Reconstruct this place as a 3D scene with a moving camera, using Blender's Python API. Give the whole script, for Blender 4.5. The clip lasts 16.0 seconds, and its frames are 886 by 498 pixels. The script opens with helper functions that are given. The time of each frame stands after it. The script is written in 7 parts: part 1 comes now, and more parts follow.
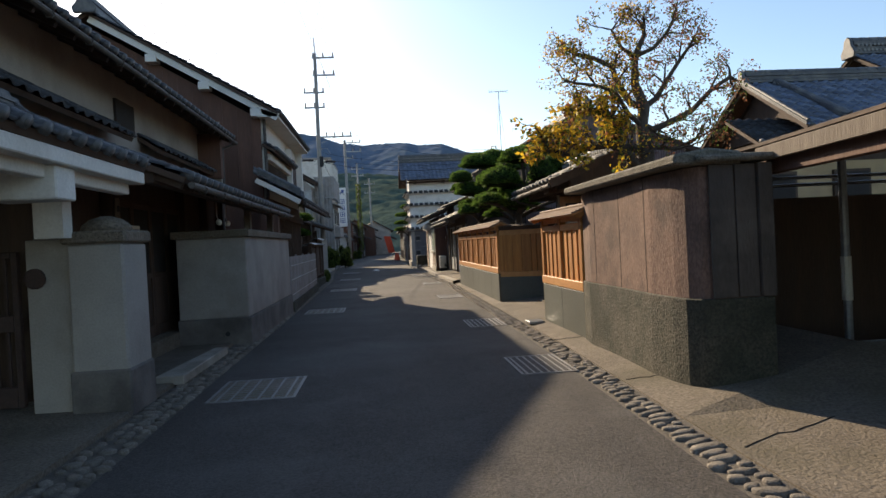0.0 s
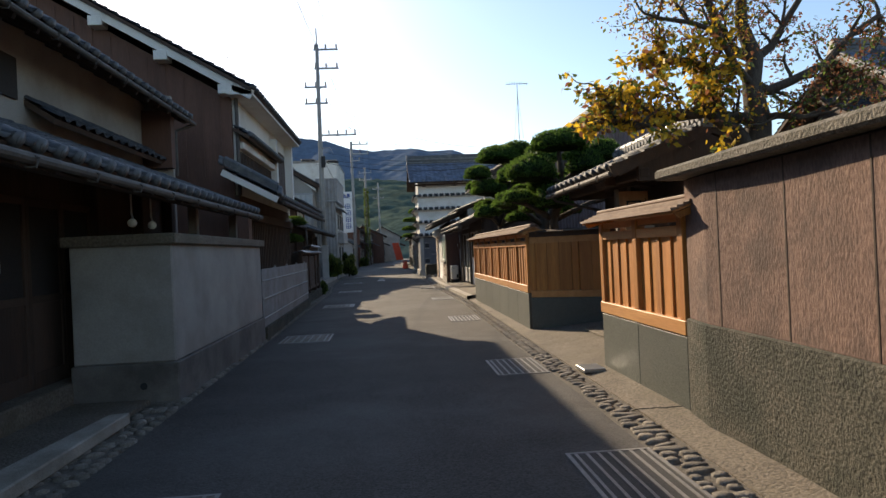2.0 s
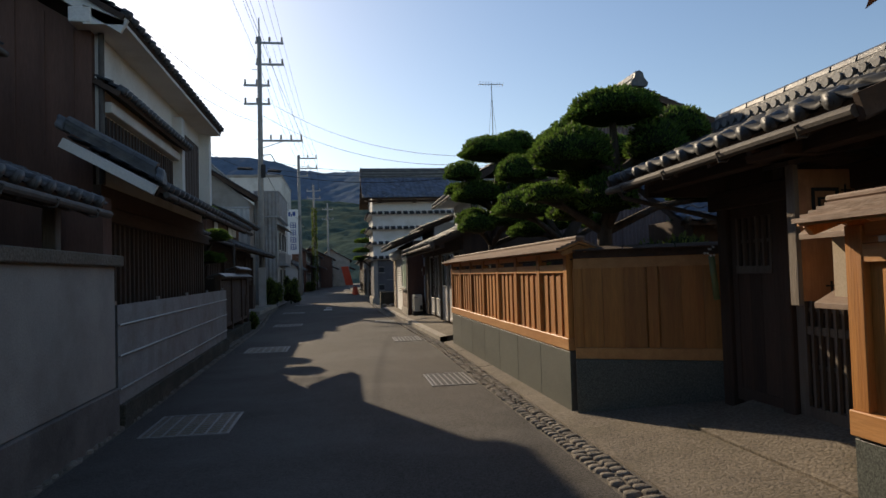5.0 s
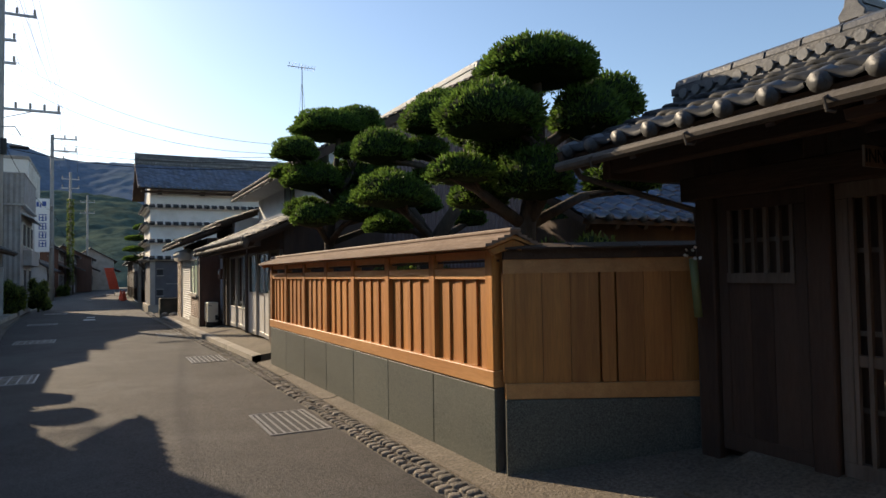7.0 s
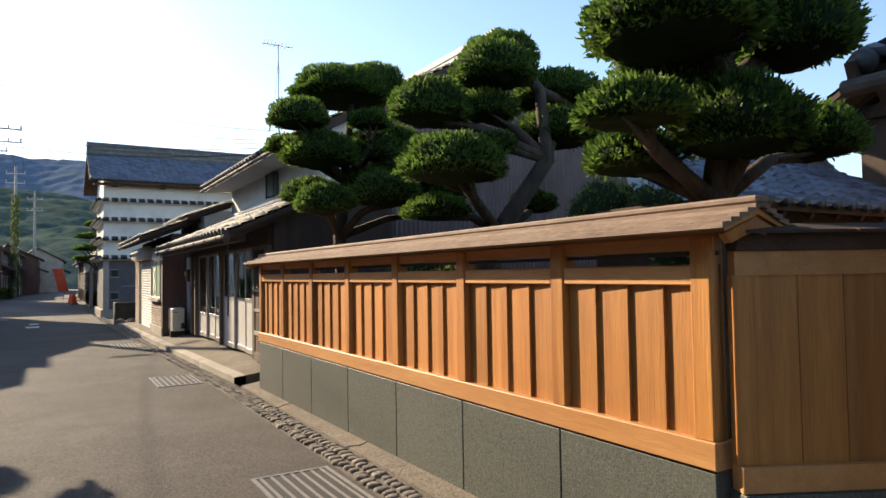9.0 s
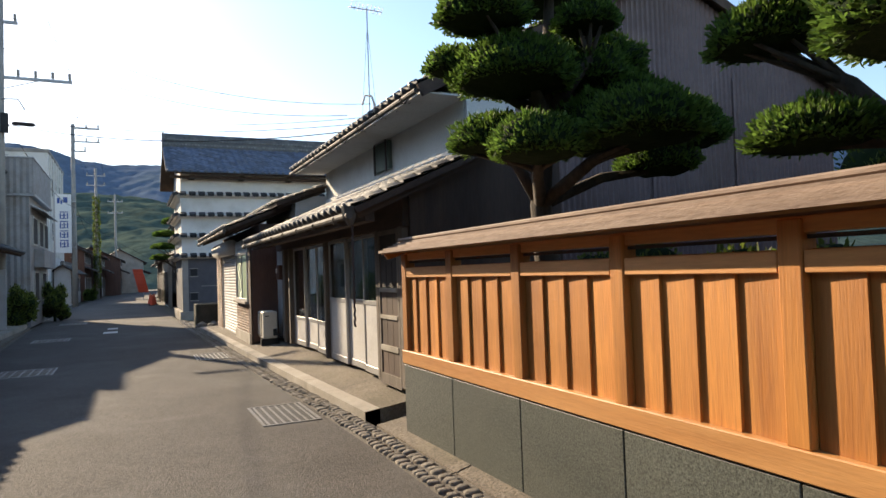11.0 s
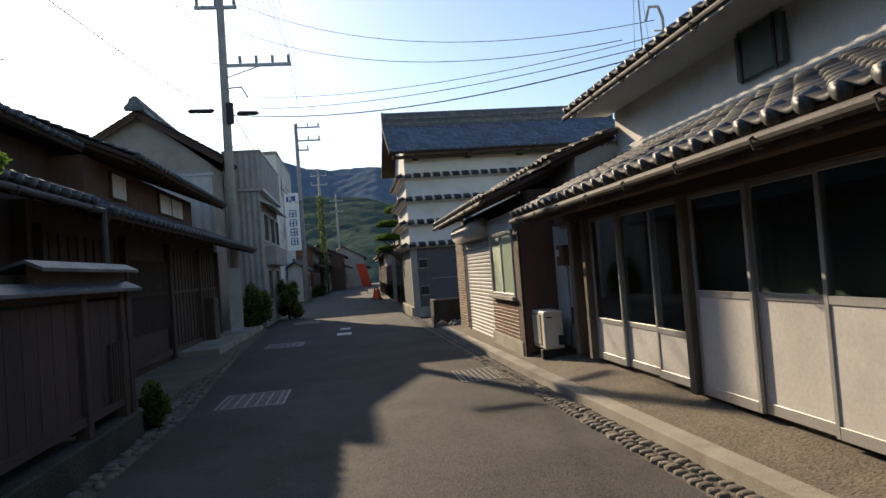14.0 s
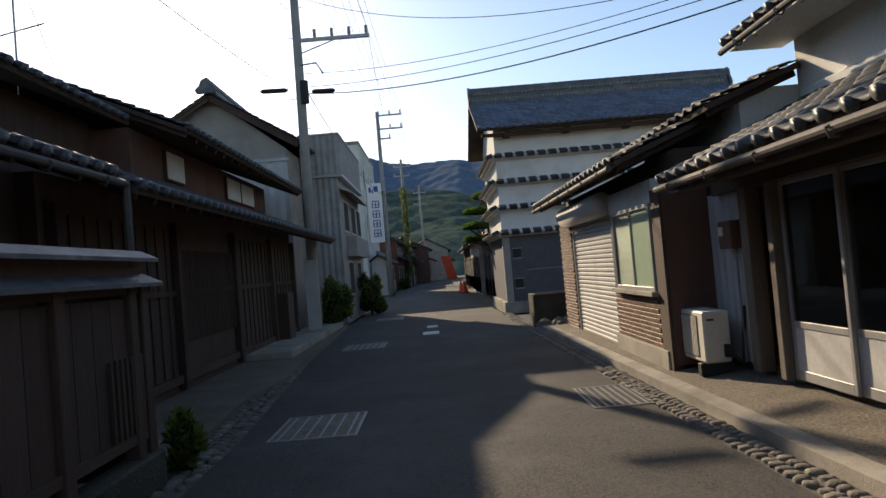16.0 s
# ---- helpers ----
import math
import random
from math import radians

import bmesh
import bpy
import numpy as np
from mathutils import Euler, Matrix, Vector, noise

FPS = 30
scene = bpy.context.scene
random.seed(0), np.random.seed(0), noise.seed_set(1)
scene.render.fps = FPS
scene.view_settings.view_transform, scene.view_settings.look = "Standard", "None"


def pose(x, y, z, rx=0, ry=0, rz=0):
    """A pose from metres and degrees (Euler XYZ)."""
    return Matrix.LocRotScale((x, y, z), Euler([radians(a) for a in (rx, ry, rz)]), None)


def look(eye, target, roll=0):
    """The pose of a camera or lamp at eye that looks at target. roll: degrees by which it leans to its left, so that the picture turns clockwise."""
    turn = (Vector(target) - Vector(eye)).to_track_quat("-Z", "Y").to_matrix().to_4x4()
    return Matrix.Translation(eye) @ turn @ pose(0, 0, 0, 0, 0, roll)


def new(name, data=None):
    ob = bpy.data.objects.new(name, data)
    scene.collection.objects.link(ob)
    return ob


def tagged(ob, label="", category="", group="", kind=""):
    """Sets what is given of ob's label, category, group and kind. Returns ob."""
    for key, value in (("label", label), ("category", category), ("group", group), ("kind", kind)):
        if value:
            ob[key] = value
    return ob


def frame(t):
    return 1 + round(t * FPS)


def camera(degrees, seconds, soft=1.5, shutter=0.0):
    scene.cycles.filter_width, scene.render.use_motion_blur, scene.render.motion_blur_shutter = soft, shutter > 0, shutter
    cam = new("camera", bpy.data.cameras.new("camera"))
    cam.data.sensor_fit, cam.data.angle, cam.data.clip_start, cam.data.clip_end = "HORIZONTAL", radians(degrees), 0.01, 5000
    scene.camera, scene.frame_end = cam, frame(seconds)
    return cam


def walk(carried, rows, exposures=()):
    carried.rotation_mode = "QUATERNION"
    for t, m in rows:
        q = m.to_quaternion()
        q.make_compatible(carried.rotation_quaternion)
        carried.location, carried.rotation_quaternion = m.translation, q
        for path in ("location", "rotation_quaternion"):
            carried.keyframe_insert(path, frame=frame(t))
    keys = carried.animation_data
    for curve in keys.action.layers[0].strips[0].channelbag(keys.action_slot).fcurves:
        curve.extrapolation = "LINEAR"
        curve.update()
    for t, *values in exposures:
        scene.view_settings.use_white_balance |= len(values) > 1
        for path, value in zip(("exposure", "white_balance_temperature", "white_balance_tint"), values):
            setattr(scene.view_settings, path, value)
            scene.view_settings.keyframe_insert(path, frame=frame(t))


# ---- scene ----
cam = camera(68.2, 16.0)
METRES, EYE, TILT, LEAN, TURN = 23.4, 1.5, 0.0, 0.0, -5.3
ROWS = [
    (0.0, 0.0, 0.0, 0.0, -0.03, -0.6, 2.98),
    (0.5, 0.0013, 0.0367, 0.0001, -0.0, -0.67, 2.99),
    (1.0, -0.0001, 0.0729, 0.0007, 0.23, -0.63, 2.85),
    (1.5, -0.0001, 0.1091, 0.0012, 0.51, -0.37, 2.74),
    (2.0, -0.003, 0.1448, 0.0025, 0.85, 0.03, 2.63),
    (2.5, -0.0045, 0.1796, 0.0034, 1.02, 0.42, 2.54),
    (3.0, -0.0071, 0.2144, 0.004, 0.8, 1.19, 2.08),
    (5.5, -0.029, 0.3792, 0.0039, -7.62, 2.43, 1.47),
    (6.0, -0.0363, 0.4065, 0.0045, -14.25, 2.58, 1.27),
    (6.5, -0.0405, 0.4316, 0.004, -19.44, 2.19, 1.02),
    (7.0, -0.045, 0.4546, 0.0045, -22.35, 2.08, 0.92),
    (7.5, -0.0487, 0.4764, 0.0045, -24.35, 2.22, 0.71),
    (8.0, -0.0496, 0.5001, 0.0053, -25.94, 2.21, 0.83),
    (10.5, -0.0522, 0.6642, 0.0047, -22.48, 1.88, 1.62),
    (11.0, -0.0559, 0.7005, 0.0047, -20.12, 1.81, 1.99),
    (11.5, -0.0623, 0.7365, 0.0045, -17.01, 1.7, 2.2),
    (12.0, -0.068, 0.7716, 0.0043, -11.46, 1.7, 3.12),
    (12.5, -0.0729, 0.8036, 0.0049, -7.74, 1.58, 3.39),
    (13.0, -0.0755, 0.8353, 0.0046, -6.08, 1.66, 3.7),
    (13.5, -0.0807, 0.8655, 0.0047, -4.28, 1.76, 3.93),
    (14.0, -0.086, 0.8934, 0.0048, -2.58, 1.7, 4.38),
    (14.5, -0.0926, 0.9164, 0.0051, -1.05, 1.56, 4.52),
    (15.0, -0.0949, 0.9401, 0.0038, 0.3, 1.52, 4.68),
    (15.5, -0.0978, 0.9651, 0.0032, 1.97, 1.6, 4.82),
    (16.0, -0.0987, 0.9918, 0.0033, 4.72, 1.65, 4.91),
]
walk(cam, [(t, pose(0, 0, EYE, TILT, LEAN, TURN) @ pose(METRES * x, METRES * y, METRES * z, 90 + pitch, roll, yaw)) for t, x, y, z, yaw, pitch, roll in ROWS],
     exposures=[(0.0, 0.55, 6750, 12), (3.2, 0.58, 6750, 12), (4.3, 0.27, 6750, 12), (5.3, -0.12, 6750, 12), (6.0, -0.05, 6750, 12), (6.5, 0.21, 6750, 12), (7.0, 0.44, 6750, 12), (7.5, 0.78, 6750, 12), (8.0, 1.07, 6750, 12), (10.5, 1.07, 6750, 12), (11.0, 1.02, 6750, 12), (12.0, 0.77, 6750, 12), (12.5, 0.62, 6750, 12), (13.5, 0.47, 6750, 12), (14.5, 0.37, 6750, 12), (16.0, 0.32, 6750, 12)])

# ---- world, sun and exposure ----
SUN_ELEV, SUN_AZ = radians(25.0), radians(-23.0)      # azimuth from +y, negative to the left
world = bpy.data.worlds.new("sky")
scene.world = world
world.use_nodes = True
wn = world.node_tree.nodes
sky = wn.new("ShaderNodeTexSky")
sky.sky_type, sky.sun_disc = "NISHITA", False
sky.sun_elevation, sky.sun_rotation = SUN_ELEV, SUN_AZ
sky.air_density, sky.dust_density, sky.ozone_density = 1.1, 0.6, 2.8
wn["Background"].inputs["Strength"].default_value = 0.135
world.node_tree.links.new(sky.outputs["Color"], wn["Background"].inputs["Color"])
sun = new("sun", bpy.data.lights.new("sun", "SUN"))
sun.data.energy, sun.data.angle, sun.data.color = 5.0, radians(0.55), (1.0, 0.83, 0.6)
sun_way = Vector((math.sin(SUN_AZ) * math.cos(SUN_ELEV), math.cos(SUN_AZ) * math.cos(SUN_ELEV), math.sin(SUN_ELEV)))
sun.matrix_world = look(sun_way * 60, (0, 0, 0))

# ---- small mesh tools ----
class M:
    """Vertices and faces, gathered in world metres."""
    def __init__(self):
        self.v, self.f = [], []

    def add(self, vs, fs):
        n = len(self.v)
        self.v += [tuple(p) for p in vs]
        self.f += [tuple(i + n for i in f) for f in fs]
        return self

    def box(self, x0, x1, y0, y1, z0, z1):
        x0, x1 = min(x0, x1), max(x0, x1)
        y0, y1 = min(y0, y1), max(y0, y1)
        return self.add([(x, y, z) for z in (z0, z1) for y in (y0, y1) for x in (x0, x1)],
                        [(0, 2, 3, 1), (4, 5, 7, 6), (0, 1, 5, 4), (2, 6, 7, 3), (0, 4, 6, 2), (1, 3, 7, 5)])

    def obox(self, c, size, m=None):
        a, b, d = size[0] / 2, size[1] / 2, size[2] / 2
        vs = [Vector((x, y, z)) for z in (-d, d) for y in (-b, b) for x in (-a, a)]
        if m is not None:
            vs = [m @ p for p in vs]
        c = Vector(c)
        return self.add([p + c for p in vs],
                        [(0, 2, 3, 1), (4, 5, 7, 6), (0, 1, 5, 4), (2, 6, 7, 3), (0, 4, 6, 2), (1, 3, 7, 5)])

    def beam(self, p, q, w, h, up=(0, 0, 1)):
        p, q, up = Vector(p), Vector(q), Vector(up)
        d = (q - p).normalized()
        s = d.cross(up).normalized()
        u = s.cross(d)
        s, u = s * w / 2, u * h / 2
        vs = [b + i * s + j * u for b in (p, q) for i, j in ((-1, -1), (1, -1), (1, 1), (-1, 1))]
        return self.add(vs, [(3, 2, 1, 0), (4, 5, 6, 7), (0, 1, 5, 4), (1, 2, 6, 5), (2, 3, 7, 6), (3, 0, 4, 7)])

    def tube(self, pts, radii, n=8, cap=True):
        pts = [Vector(p) for p in pts]
        if not hasattr(radii, "__len__"):
            radii = [radii] * len(pts)
        d0 = (pts[1] - pts[0]).normalized()
        s = d0.cross(Vector((0, 0, 1)) if abs(d0.z) < 0.9 else Vector((0, 1, 0))).normalized()
        vs, fs = [], []
        for i, p in enumerate(pts):
            d = (pts[min(i + 1, len(pts) - 1)] - pts[max(i - 1, 0)]).normalized()
            s = (s - d * s.dot(d)).normalized()
            w = d.cross(s)
            for k in range(n):
                a = 2 * math.pi * k / n
                vs.append(p + (s * math.cos(a) + w * math.sin(a)) * radii[i])
        for i in range(len(pts) - 1):
            for k in range(n):
                a, b = i * n + k, i * n + (k + 1) % n
                fs.append((a, b, b + n, a + n))
        if cap:
            fs.append(tuple(range(n - 1, -1, -1)))
            fs.append(tuple((len(pts) - 1) * n + k for k in range(n)))
        return self.add(vs, fs)

    def prism(self, poly, a, b, axis="y"):
        """A closed outline, drawn in the two other axes, stretched from a to b along one axis."""
        def at(p, t):
            return {"y": (p[0], t, p[1]), "x": (t, p[0], p[1]), "z": (p[0], p[1], t)}[axis]
        n = len(poly)
        vs = [at(p, a) for p in poly] + [at(p, b) for p in poly]
        fs = [tuple(range(n)), tuple(range(2 * n - 1, n - 1, -1))]
        fs += [(i, i + n, (i + 1) % n + n, (i + 1) % n) for i in range(n)]
        return self.add(vs, fs)

    def mesh(self, name, org=(0, 0, 0), bevel=0.0, smooth=False):
        me = bpy.data.meshes.new(name)
        me.from_pydata([(p[0] - org[0], p[1] - org[1], p[2] - org[2]) for p in self.v], [], self.f)
        bm = bmesh.new()
        bm.from_mesh(me)
        bmesh.ops.recalc_face_normals(bm, faces=bm.faces)
        if bevel:
            edges = [e for e in bm.edges if len(e.link_faces) == 2 and e.calc_face_angle(0) > 0.5]
            bmesh.ops.bevel(bm, geom=edges, offset=bevel, segments=1, affect="EDGES", profile=0.5, clamp_overlap=True)
        if smooth:
            for f in bm.faces:
                f.smooth = True
        bm.to_mesh(me)
        bm.free()
        return me


BASE = {}


def thing(name, base, label, category, group="", kind=""):
    ob = new(name)
    ob.location = base
    ob.empty_display_size = 0.2
    BASE[ob] = Vector(base)
    return tagged(ob, label, category, group, kind)


def part(name, m, material, parent, label="", bevel=0.0, smooth=False, kind=""):
    ob = new(name, m.mesh(name, BASE[parent], bevel, smooth))
    ob.data.materials.append(material)
    ob.parent = parent
    BASE[ob] = BASE[parent]
    return tagged(ob, label, "", "", kind)


def solo(name, m, material, label, category, kind="", group="", bevel=0.0, smooth=False, base=None):
    a = np.array(m.v)
    org = Vector(base) if base else Vector(((a[:, 0].min() + a[:, 0].max()) / 2, (a[:, 1].min() + a[:, 1].max()) / 2, a[:, 2].min()))
    ob = new(name, m.mesh(name, org, bevel, smooth))
    ob.data.materials.append(material)
    ob.location = org
    BASE[ob] = org
    return tagged(ob, label, category, group, kind)


def piece(name, me, material, parent, matrix, label=""):
    """One of many alike pieces, on shared mesh data, at a world matrix."""
    ob = new(name, me)
    if not me.materials:
        me.materials.append(material)
    ob.parent = parent
    ob.matrix_basis = Matrix.Translation(-BASE[parent]) @ matrix
    return tagged(ob, label)


# ---- materials ----
def mat(name, c1, c2=None, scale=6.0, rough=0.7, bump=0.15, stretch=(1, 1, 1), metal=0.0, stain=None, stain_scale=0.7, stain_amount=0.5,
        vary=0.0, island=False, grain=60.0, gloss=0.5, bump_scale=None, detail=6.0, speck=0.88):
    """Two-tone surface: a medium pattern, fine grain, large stains, per-piece variation and relief."""
    ma = bpy.data.materials.new(name)
    ma.use_nodes = True
    nt = ma.node_tree
    N, L = nt.nodes.new, nt.links.new
    bs = nt.nodes["Principled BSDF"]
    bs.inputs["Roughness"].default_value, bs.inputs["Metallic"].default_value = rough, metal
    bs.inputs["Specular IOR Level"].default_value = gloss
    c2 = c2 or tuple(x * 0.75 for x in c1)
    tc, mp = N("ShaderNodeTexCoord"), N("ShaderNodeMapping")
    mp.inputs["Scale"].default_value = stretch
    L(tc.outputs["Object"], mp.inputs["Vector"])
    vec = mp.outputs["Vector"]
    rnd = None
    if vary:
        if island:
            g = N("ShaderNodeNewGeometry")
            rnd = g.outputs["Random Per Island"]
        else:
            g = N("ShaderNodeObjectInfo")
            rnd = g.outputs["Random"]
            ad = N("ShaderNodeVectorMath")
            ad.operation = "MULTIPLY_ADD"
            cb = N("ShaderNodeCombineXYZ")
            for i in range(3):
                L(rnd, cb.inputs[i])
            ad.inputs[1].default_value = (17, 31, 11)
            L(cb.outputs[0], ad.inputs[0])
            L(vec, ad.inputs[2])
            vec = ad.outputs[0]

    def tex(sc, det=detail):
        n = N("ShaderNodeTexNoise")
        n.inputs["Scale"].default_value, n.inputs["Detail"].default_value = sc, det
        n.inputs["Roughness"].default_value = 0.6
        L(vec, n.inputs["Vector"])
        return n.outputs["Fac"]

    def ramp(fac, lo, hi):
        r = N("ShaderNodeMapRange")
        r.inputs["From Min"].default_value, r.inputs["From Max"].default_value = lo, hi
        L(fac, r.inputs["Value"])
        return r.outputs["Result"]

    def mix(fac, a, b, mode="MIX"):
        x = N("ShaderNodeMix")
        x.data_type, x.blend_type = "RGBA", mode
        for sock, val in ((x.inputs["Factor"], fac), (x.inputs["A"], a), (x.inputs["B"], b)):
            if isinstance(val, (tuple, list)):
                sock.default_value = (*val[:3], 1)
            elif isinstance(val, (int, float)):
                sock.default_value = val
            else:
                L(val, sock)
        return x.outputs["Result"]

    med, fine = tex(scale), tex(grain, 3.0)
    col = mix(ramp(med, 0.32, 0.68), c1, c2)
    col = mix(ramp(fine, 0.38, 0.66), col, mix(1.0, col, (speck, speck, speck), "MULTIPLY"))
    if stain:
        st = N("ShaderNodeTexNoise")
        st.inputs["Scale"].default_value, st.inputs["Detail"].default_value, st.inputs["Roughness"].default_value = stain_scale, 7.0, 0.65
        L(tc.outputs["Object"] if not vary else vec, st.inputs["Vector"])
        s = N("ShaderNodeMath")
        s.operation = "MULTIPLY"
        L(ramp(st.outputs["Fac"], 0.48, 0.66), s.inputs[0])
        s.inputs[1].default_value = stain_amount
        col = mix(s.outputs[0], col, stain)
    if vary:
        hs = N("ShaderNodeHueSaturation")
        v = N("ShaderNodeMapRange")
        v.inputs["To Min"].default_value, v.inputs["To Max"].default_value = 1 - vary, 1 + vary
        L(rnd, v.inputs["Value"])
        L(v.outputs["Result"], hs.inputs["Value"])
        L(col, hs.inputs["Color"])
        col = hs.outputs["Color"]
    L(col, bs.inputs["Base Color"])
    rr = N("ShaderNodeMapRange")
    rr.inputs["To Min"].default_value, rr.inputs["To Max"].default_value = max(rough - 0.12, 0.02), min(rough + 0.12, 1)
    L(fine, rr.inputs["Value"])
    L(rr.outputs["Result"], bs.inputs["Roughness"])
    if bump:
        b = N("ShaderNodeBump")
        b.inputs["Strength"].default_value, b.inputs["Distance"].default_value = bump, 0.02
        L(tex(bump_scale) if bump_scale else fine, b.inputs["Height"])
        L(b.outputs["Normal"], bs.inputs["Normal"])
    return ma


def glass(name, tint=(0.9, 0.95, 0.95), rough=0.02):
    ma = bpy.data.materials.new(name)
    ma.use_nodes = True
    nt = ma.node_tree
    bs = nt.nodes["Principled BSDF"]
    bs.inputs["Base Color"].default_value = (*tint, 1)
    bs.inputs["Roughness"].default_value = rough
    bs.inputs["Transmission Weight"].default_value = 1.0
    bs.inputs["IOR"].default_value = 1.45
    n = nt.nodes.new("ShaderNodeTexNoise")
    n.inputs["Scale"].default_value = 1.2
    b = nt.nodes.new("ShaderNodeBump")
    b.inputs["Strength"].default_value, b.inputs["Distance"].default_value = 0.05, 0.02
    nt.links.new(n.outputs["Fac"], b.inputs["Height"])
    nt.links.new(b.outputs["Normal"], bs.inputs["Normal"])
    return ma


ASPHALT = mat("asphalt", (0.082, 0.071, 0.061), (0.06, 0.052, 0.045), 1.3, 0.88, 0.8, grain=55, speck=0.4, stain=(0.12, 0.115, 0.105), stain_scale=0.35, stain_amount=0.45)
CONCRETE = mat("concrete_paving", (0.24, 0.2, 0.15), (0.17, 0.14, 0.105), 2.2, 0.92, 0.8, grain=38, speck=0.5, stain=(0.1, 0.085, 0.05), stain_scale=0.9, stain_amount=0.7)
CONCRETE_PALE = mat("concrete_pale", (0.4, 0.36, 0.3), (0.3, 0.27, 0.22), 2.5, 0.9, 0.4, grain=60, stain=(0.14, 0.12, 0.09), stain_scale=1.2, stain_amount=0.6)
COBBLE = mat("cobble", (0.25, 0.215, 0.17), (0.16, 0.14, 0.112), 9, 0.85, 0.6, grain=60, speck=0.65, vary=0.25)
COBBLE_JOINED = mat("cobble_joined", (0.25, 0.215, 0.17), (0.16, 0.14, 0.112), 9, 0.85, 0.6, grain=60, speck=0.65, vary=0.25, island=True)
MORTAR = mat("gutter_mortar", (0.15, 0.128, 0.1), (0.095, 0.083, 0.067), 8, 0.95, 0.8, grain=40)
EARTH = mat("earth", (0.1, 0.085, 0.06), (0.07, 0.07, 0.045), 0.8, 0.95, 0.5)
MUDWALL = mat("brown_mud_plaster", (0.25, 0.15, 0.112), (0.17, 0.102, 0.077), 3.0, 0.95, 0.5, stretch=(1, 1, 0.45), grain=50, speck=0.62, stain=(0.085, 0.056, 0.045), stain_scale=2.4, stain_amount=0.8)
MOSSWALL = mat("mossy_pebble_dash", (0.115, 0.103, 0.074), (0.055, 0.056, 0.038), 2.5, 0.95, 1.0, grain=40, speck=0.42, stain=(0.028, 0.032, 0.02), stain_scale=1.4, stain_amount=0.9)
COPING = mat("mossy_coping", (0.24, 0.21, 0.165), (0.15, 0.135, 0.1), 6, 0.95, 0.9, grain=45, speck=0.5, stain=(0.09, 0.085, 0.055), stain_scale=3)
NEWWOOD = mat("new_cedar", (0.57, 0.245, 0.055), (0.37, 0.138, 0.028), 11, 0.5, 0.15, stretch=(1, 1, 0.06), grain=90, speck=0.8, vary=0.18, detail=9, stain=(0.3, 0.1, 0.02), stain_scale=1.6, stain_amount=0.35)
NEWWOOD_H = mat("new_cedar_rail", (0.64, 0.32, 0.11), (0.5, 0.22, 0.065), 9, 0.5, 0.12, stretch=(1, 0.09, 1), grain=70, vary=0.12, detail=9)
ROOFBOARD = mat("bark_brown_roofing", (0.3, 0.215, 0.155), (0.21, 0.14, 0.1), 5, 0.75, 0.3, stretch=(1, 0.3, 1), grain=30, vary=0.15)
GRANITE = mat("green_granite", (0.165, 0.177, 0.15), (0.075, 0.086, 0.073), 60, 0.5, 0.15, grain=110, speck=0.3, stain=(0.12, 0.12, 0.1), stain_scale=1.5, stain_amount=0.35, vary=0.12)
OLDWOOD = mat("old_dark_timber", (0.085, 0.05, 0.032), (0.045, 0.027, 0.018), 6, 0.8, 0.3, stretch=(1, 1, 0.12), grain=50, stain=(0.13, 0.09, 0.065), stain_scale=1.5, stain_amount=0.35, vary=0.15)
OLDWOOD_H = mat("old_dark_beam", (0.09, 0.054, 0.035), (0.05, 0.03, 0.02), 6, 0.8, 0.3, stretch=(1, 0.12, 1), grain=50, vary=0.15)
SHADEPANEL = mat("shade_darkened_panel", (0.1, 0.08, 0.066), (0.06, 0.05, 0.042), 4, 0.9, 0.4, stretch=(1, 1, 0.25), grain=50, stain=(0.15, 0.125, 0.105), stain_scale=2.2, stain_amount=0.5)
DAMP = mat("damp_grey_render", (0.2, 0.18, 0.16), (0.12, 0.108, 0.096), 2.0, 0.92, 0.35, grain=45, stain=(0.06, 0.055, 0.048), stain_scale=1.3, stain_amount=0.7)
GREYWOOD = mat("weathered_grey_timber", (0.2, 0.165, 0.13), (0.12, 0.095, 0.072), 6, 0.85, 0.4, stretch=(1, 1, 0.1), grain=60, vary=0.2)
REDBROWN = mat("red_brown_boarding", (0.15, 0.075, 0.05), (0.1, 0.05, 0.034), 5, 0.8, 0.25, stretch=(1, 1, 0.15), grain=50)
PLASTER = mat("white_lime_plaster", (0.77, 0.75, 0.7), (0.7, 0.68, 0.63), 1.5, 0.9, 0.12, grain=40, stain=(0.42, 0.38, 0.31), stain_scale=0.9, stain_amount=0.45)
PLASTER_GREY = mat("grey_plaster", (0.38, 0.35, 0.31), (0.3, 0.275, 0.245), 1.5, 0.92, 0.25, grain=50, stain=(0.18, 0.16, 0.14), stain_scale=1.0, stain_amount=0.5)
TILE = mat("smoked_roof_tile", (0.045, 0.05, 0.057), (0.027, 0.03, 0.035), 5, 0.64, 0.1, grain=40, gloss=0.22, vary=0.4, island=True, stain=(0.1, 0.1, 0.09), stain_scale=2.0, stain_amount=0.25)
# Grey-blue smoked tile, with reflected sky painted into the colour.
TILE_SKY = mat("sky_tinted_roof_tile", (0.1, 0.135, 0.2), (0.06, 0.085, 0.14), 5, 0.3, 0.1, grain=40, gloss=0.8, vary=0.45, island=True)
TILE_ONE = mat("smoked_roof_tile_single", (0.06, 0.065, 0.072), (0.036, 0.04, 0.045), 5, 0.62, 0.1, grain=40, gloss=0.26, vary=0.4, stain=(0.1, 0.1, 0.09), stain_scale=2.0, stain_amount=0.25)
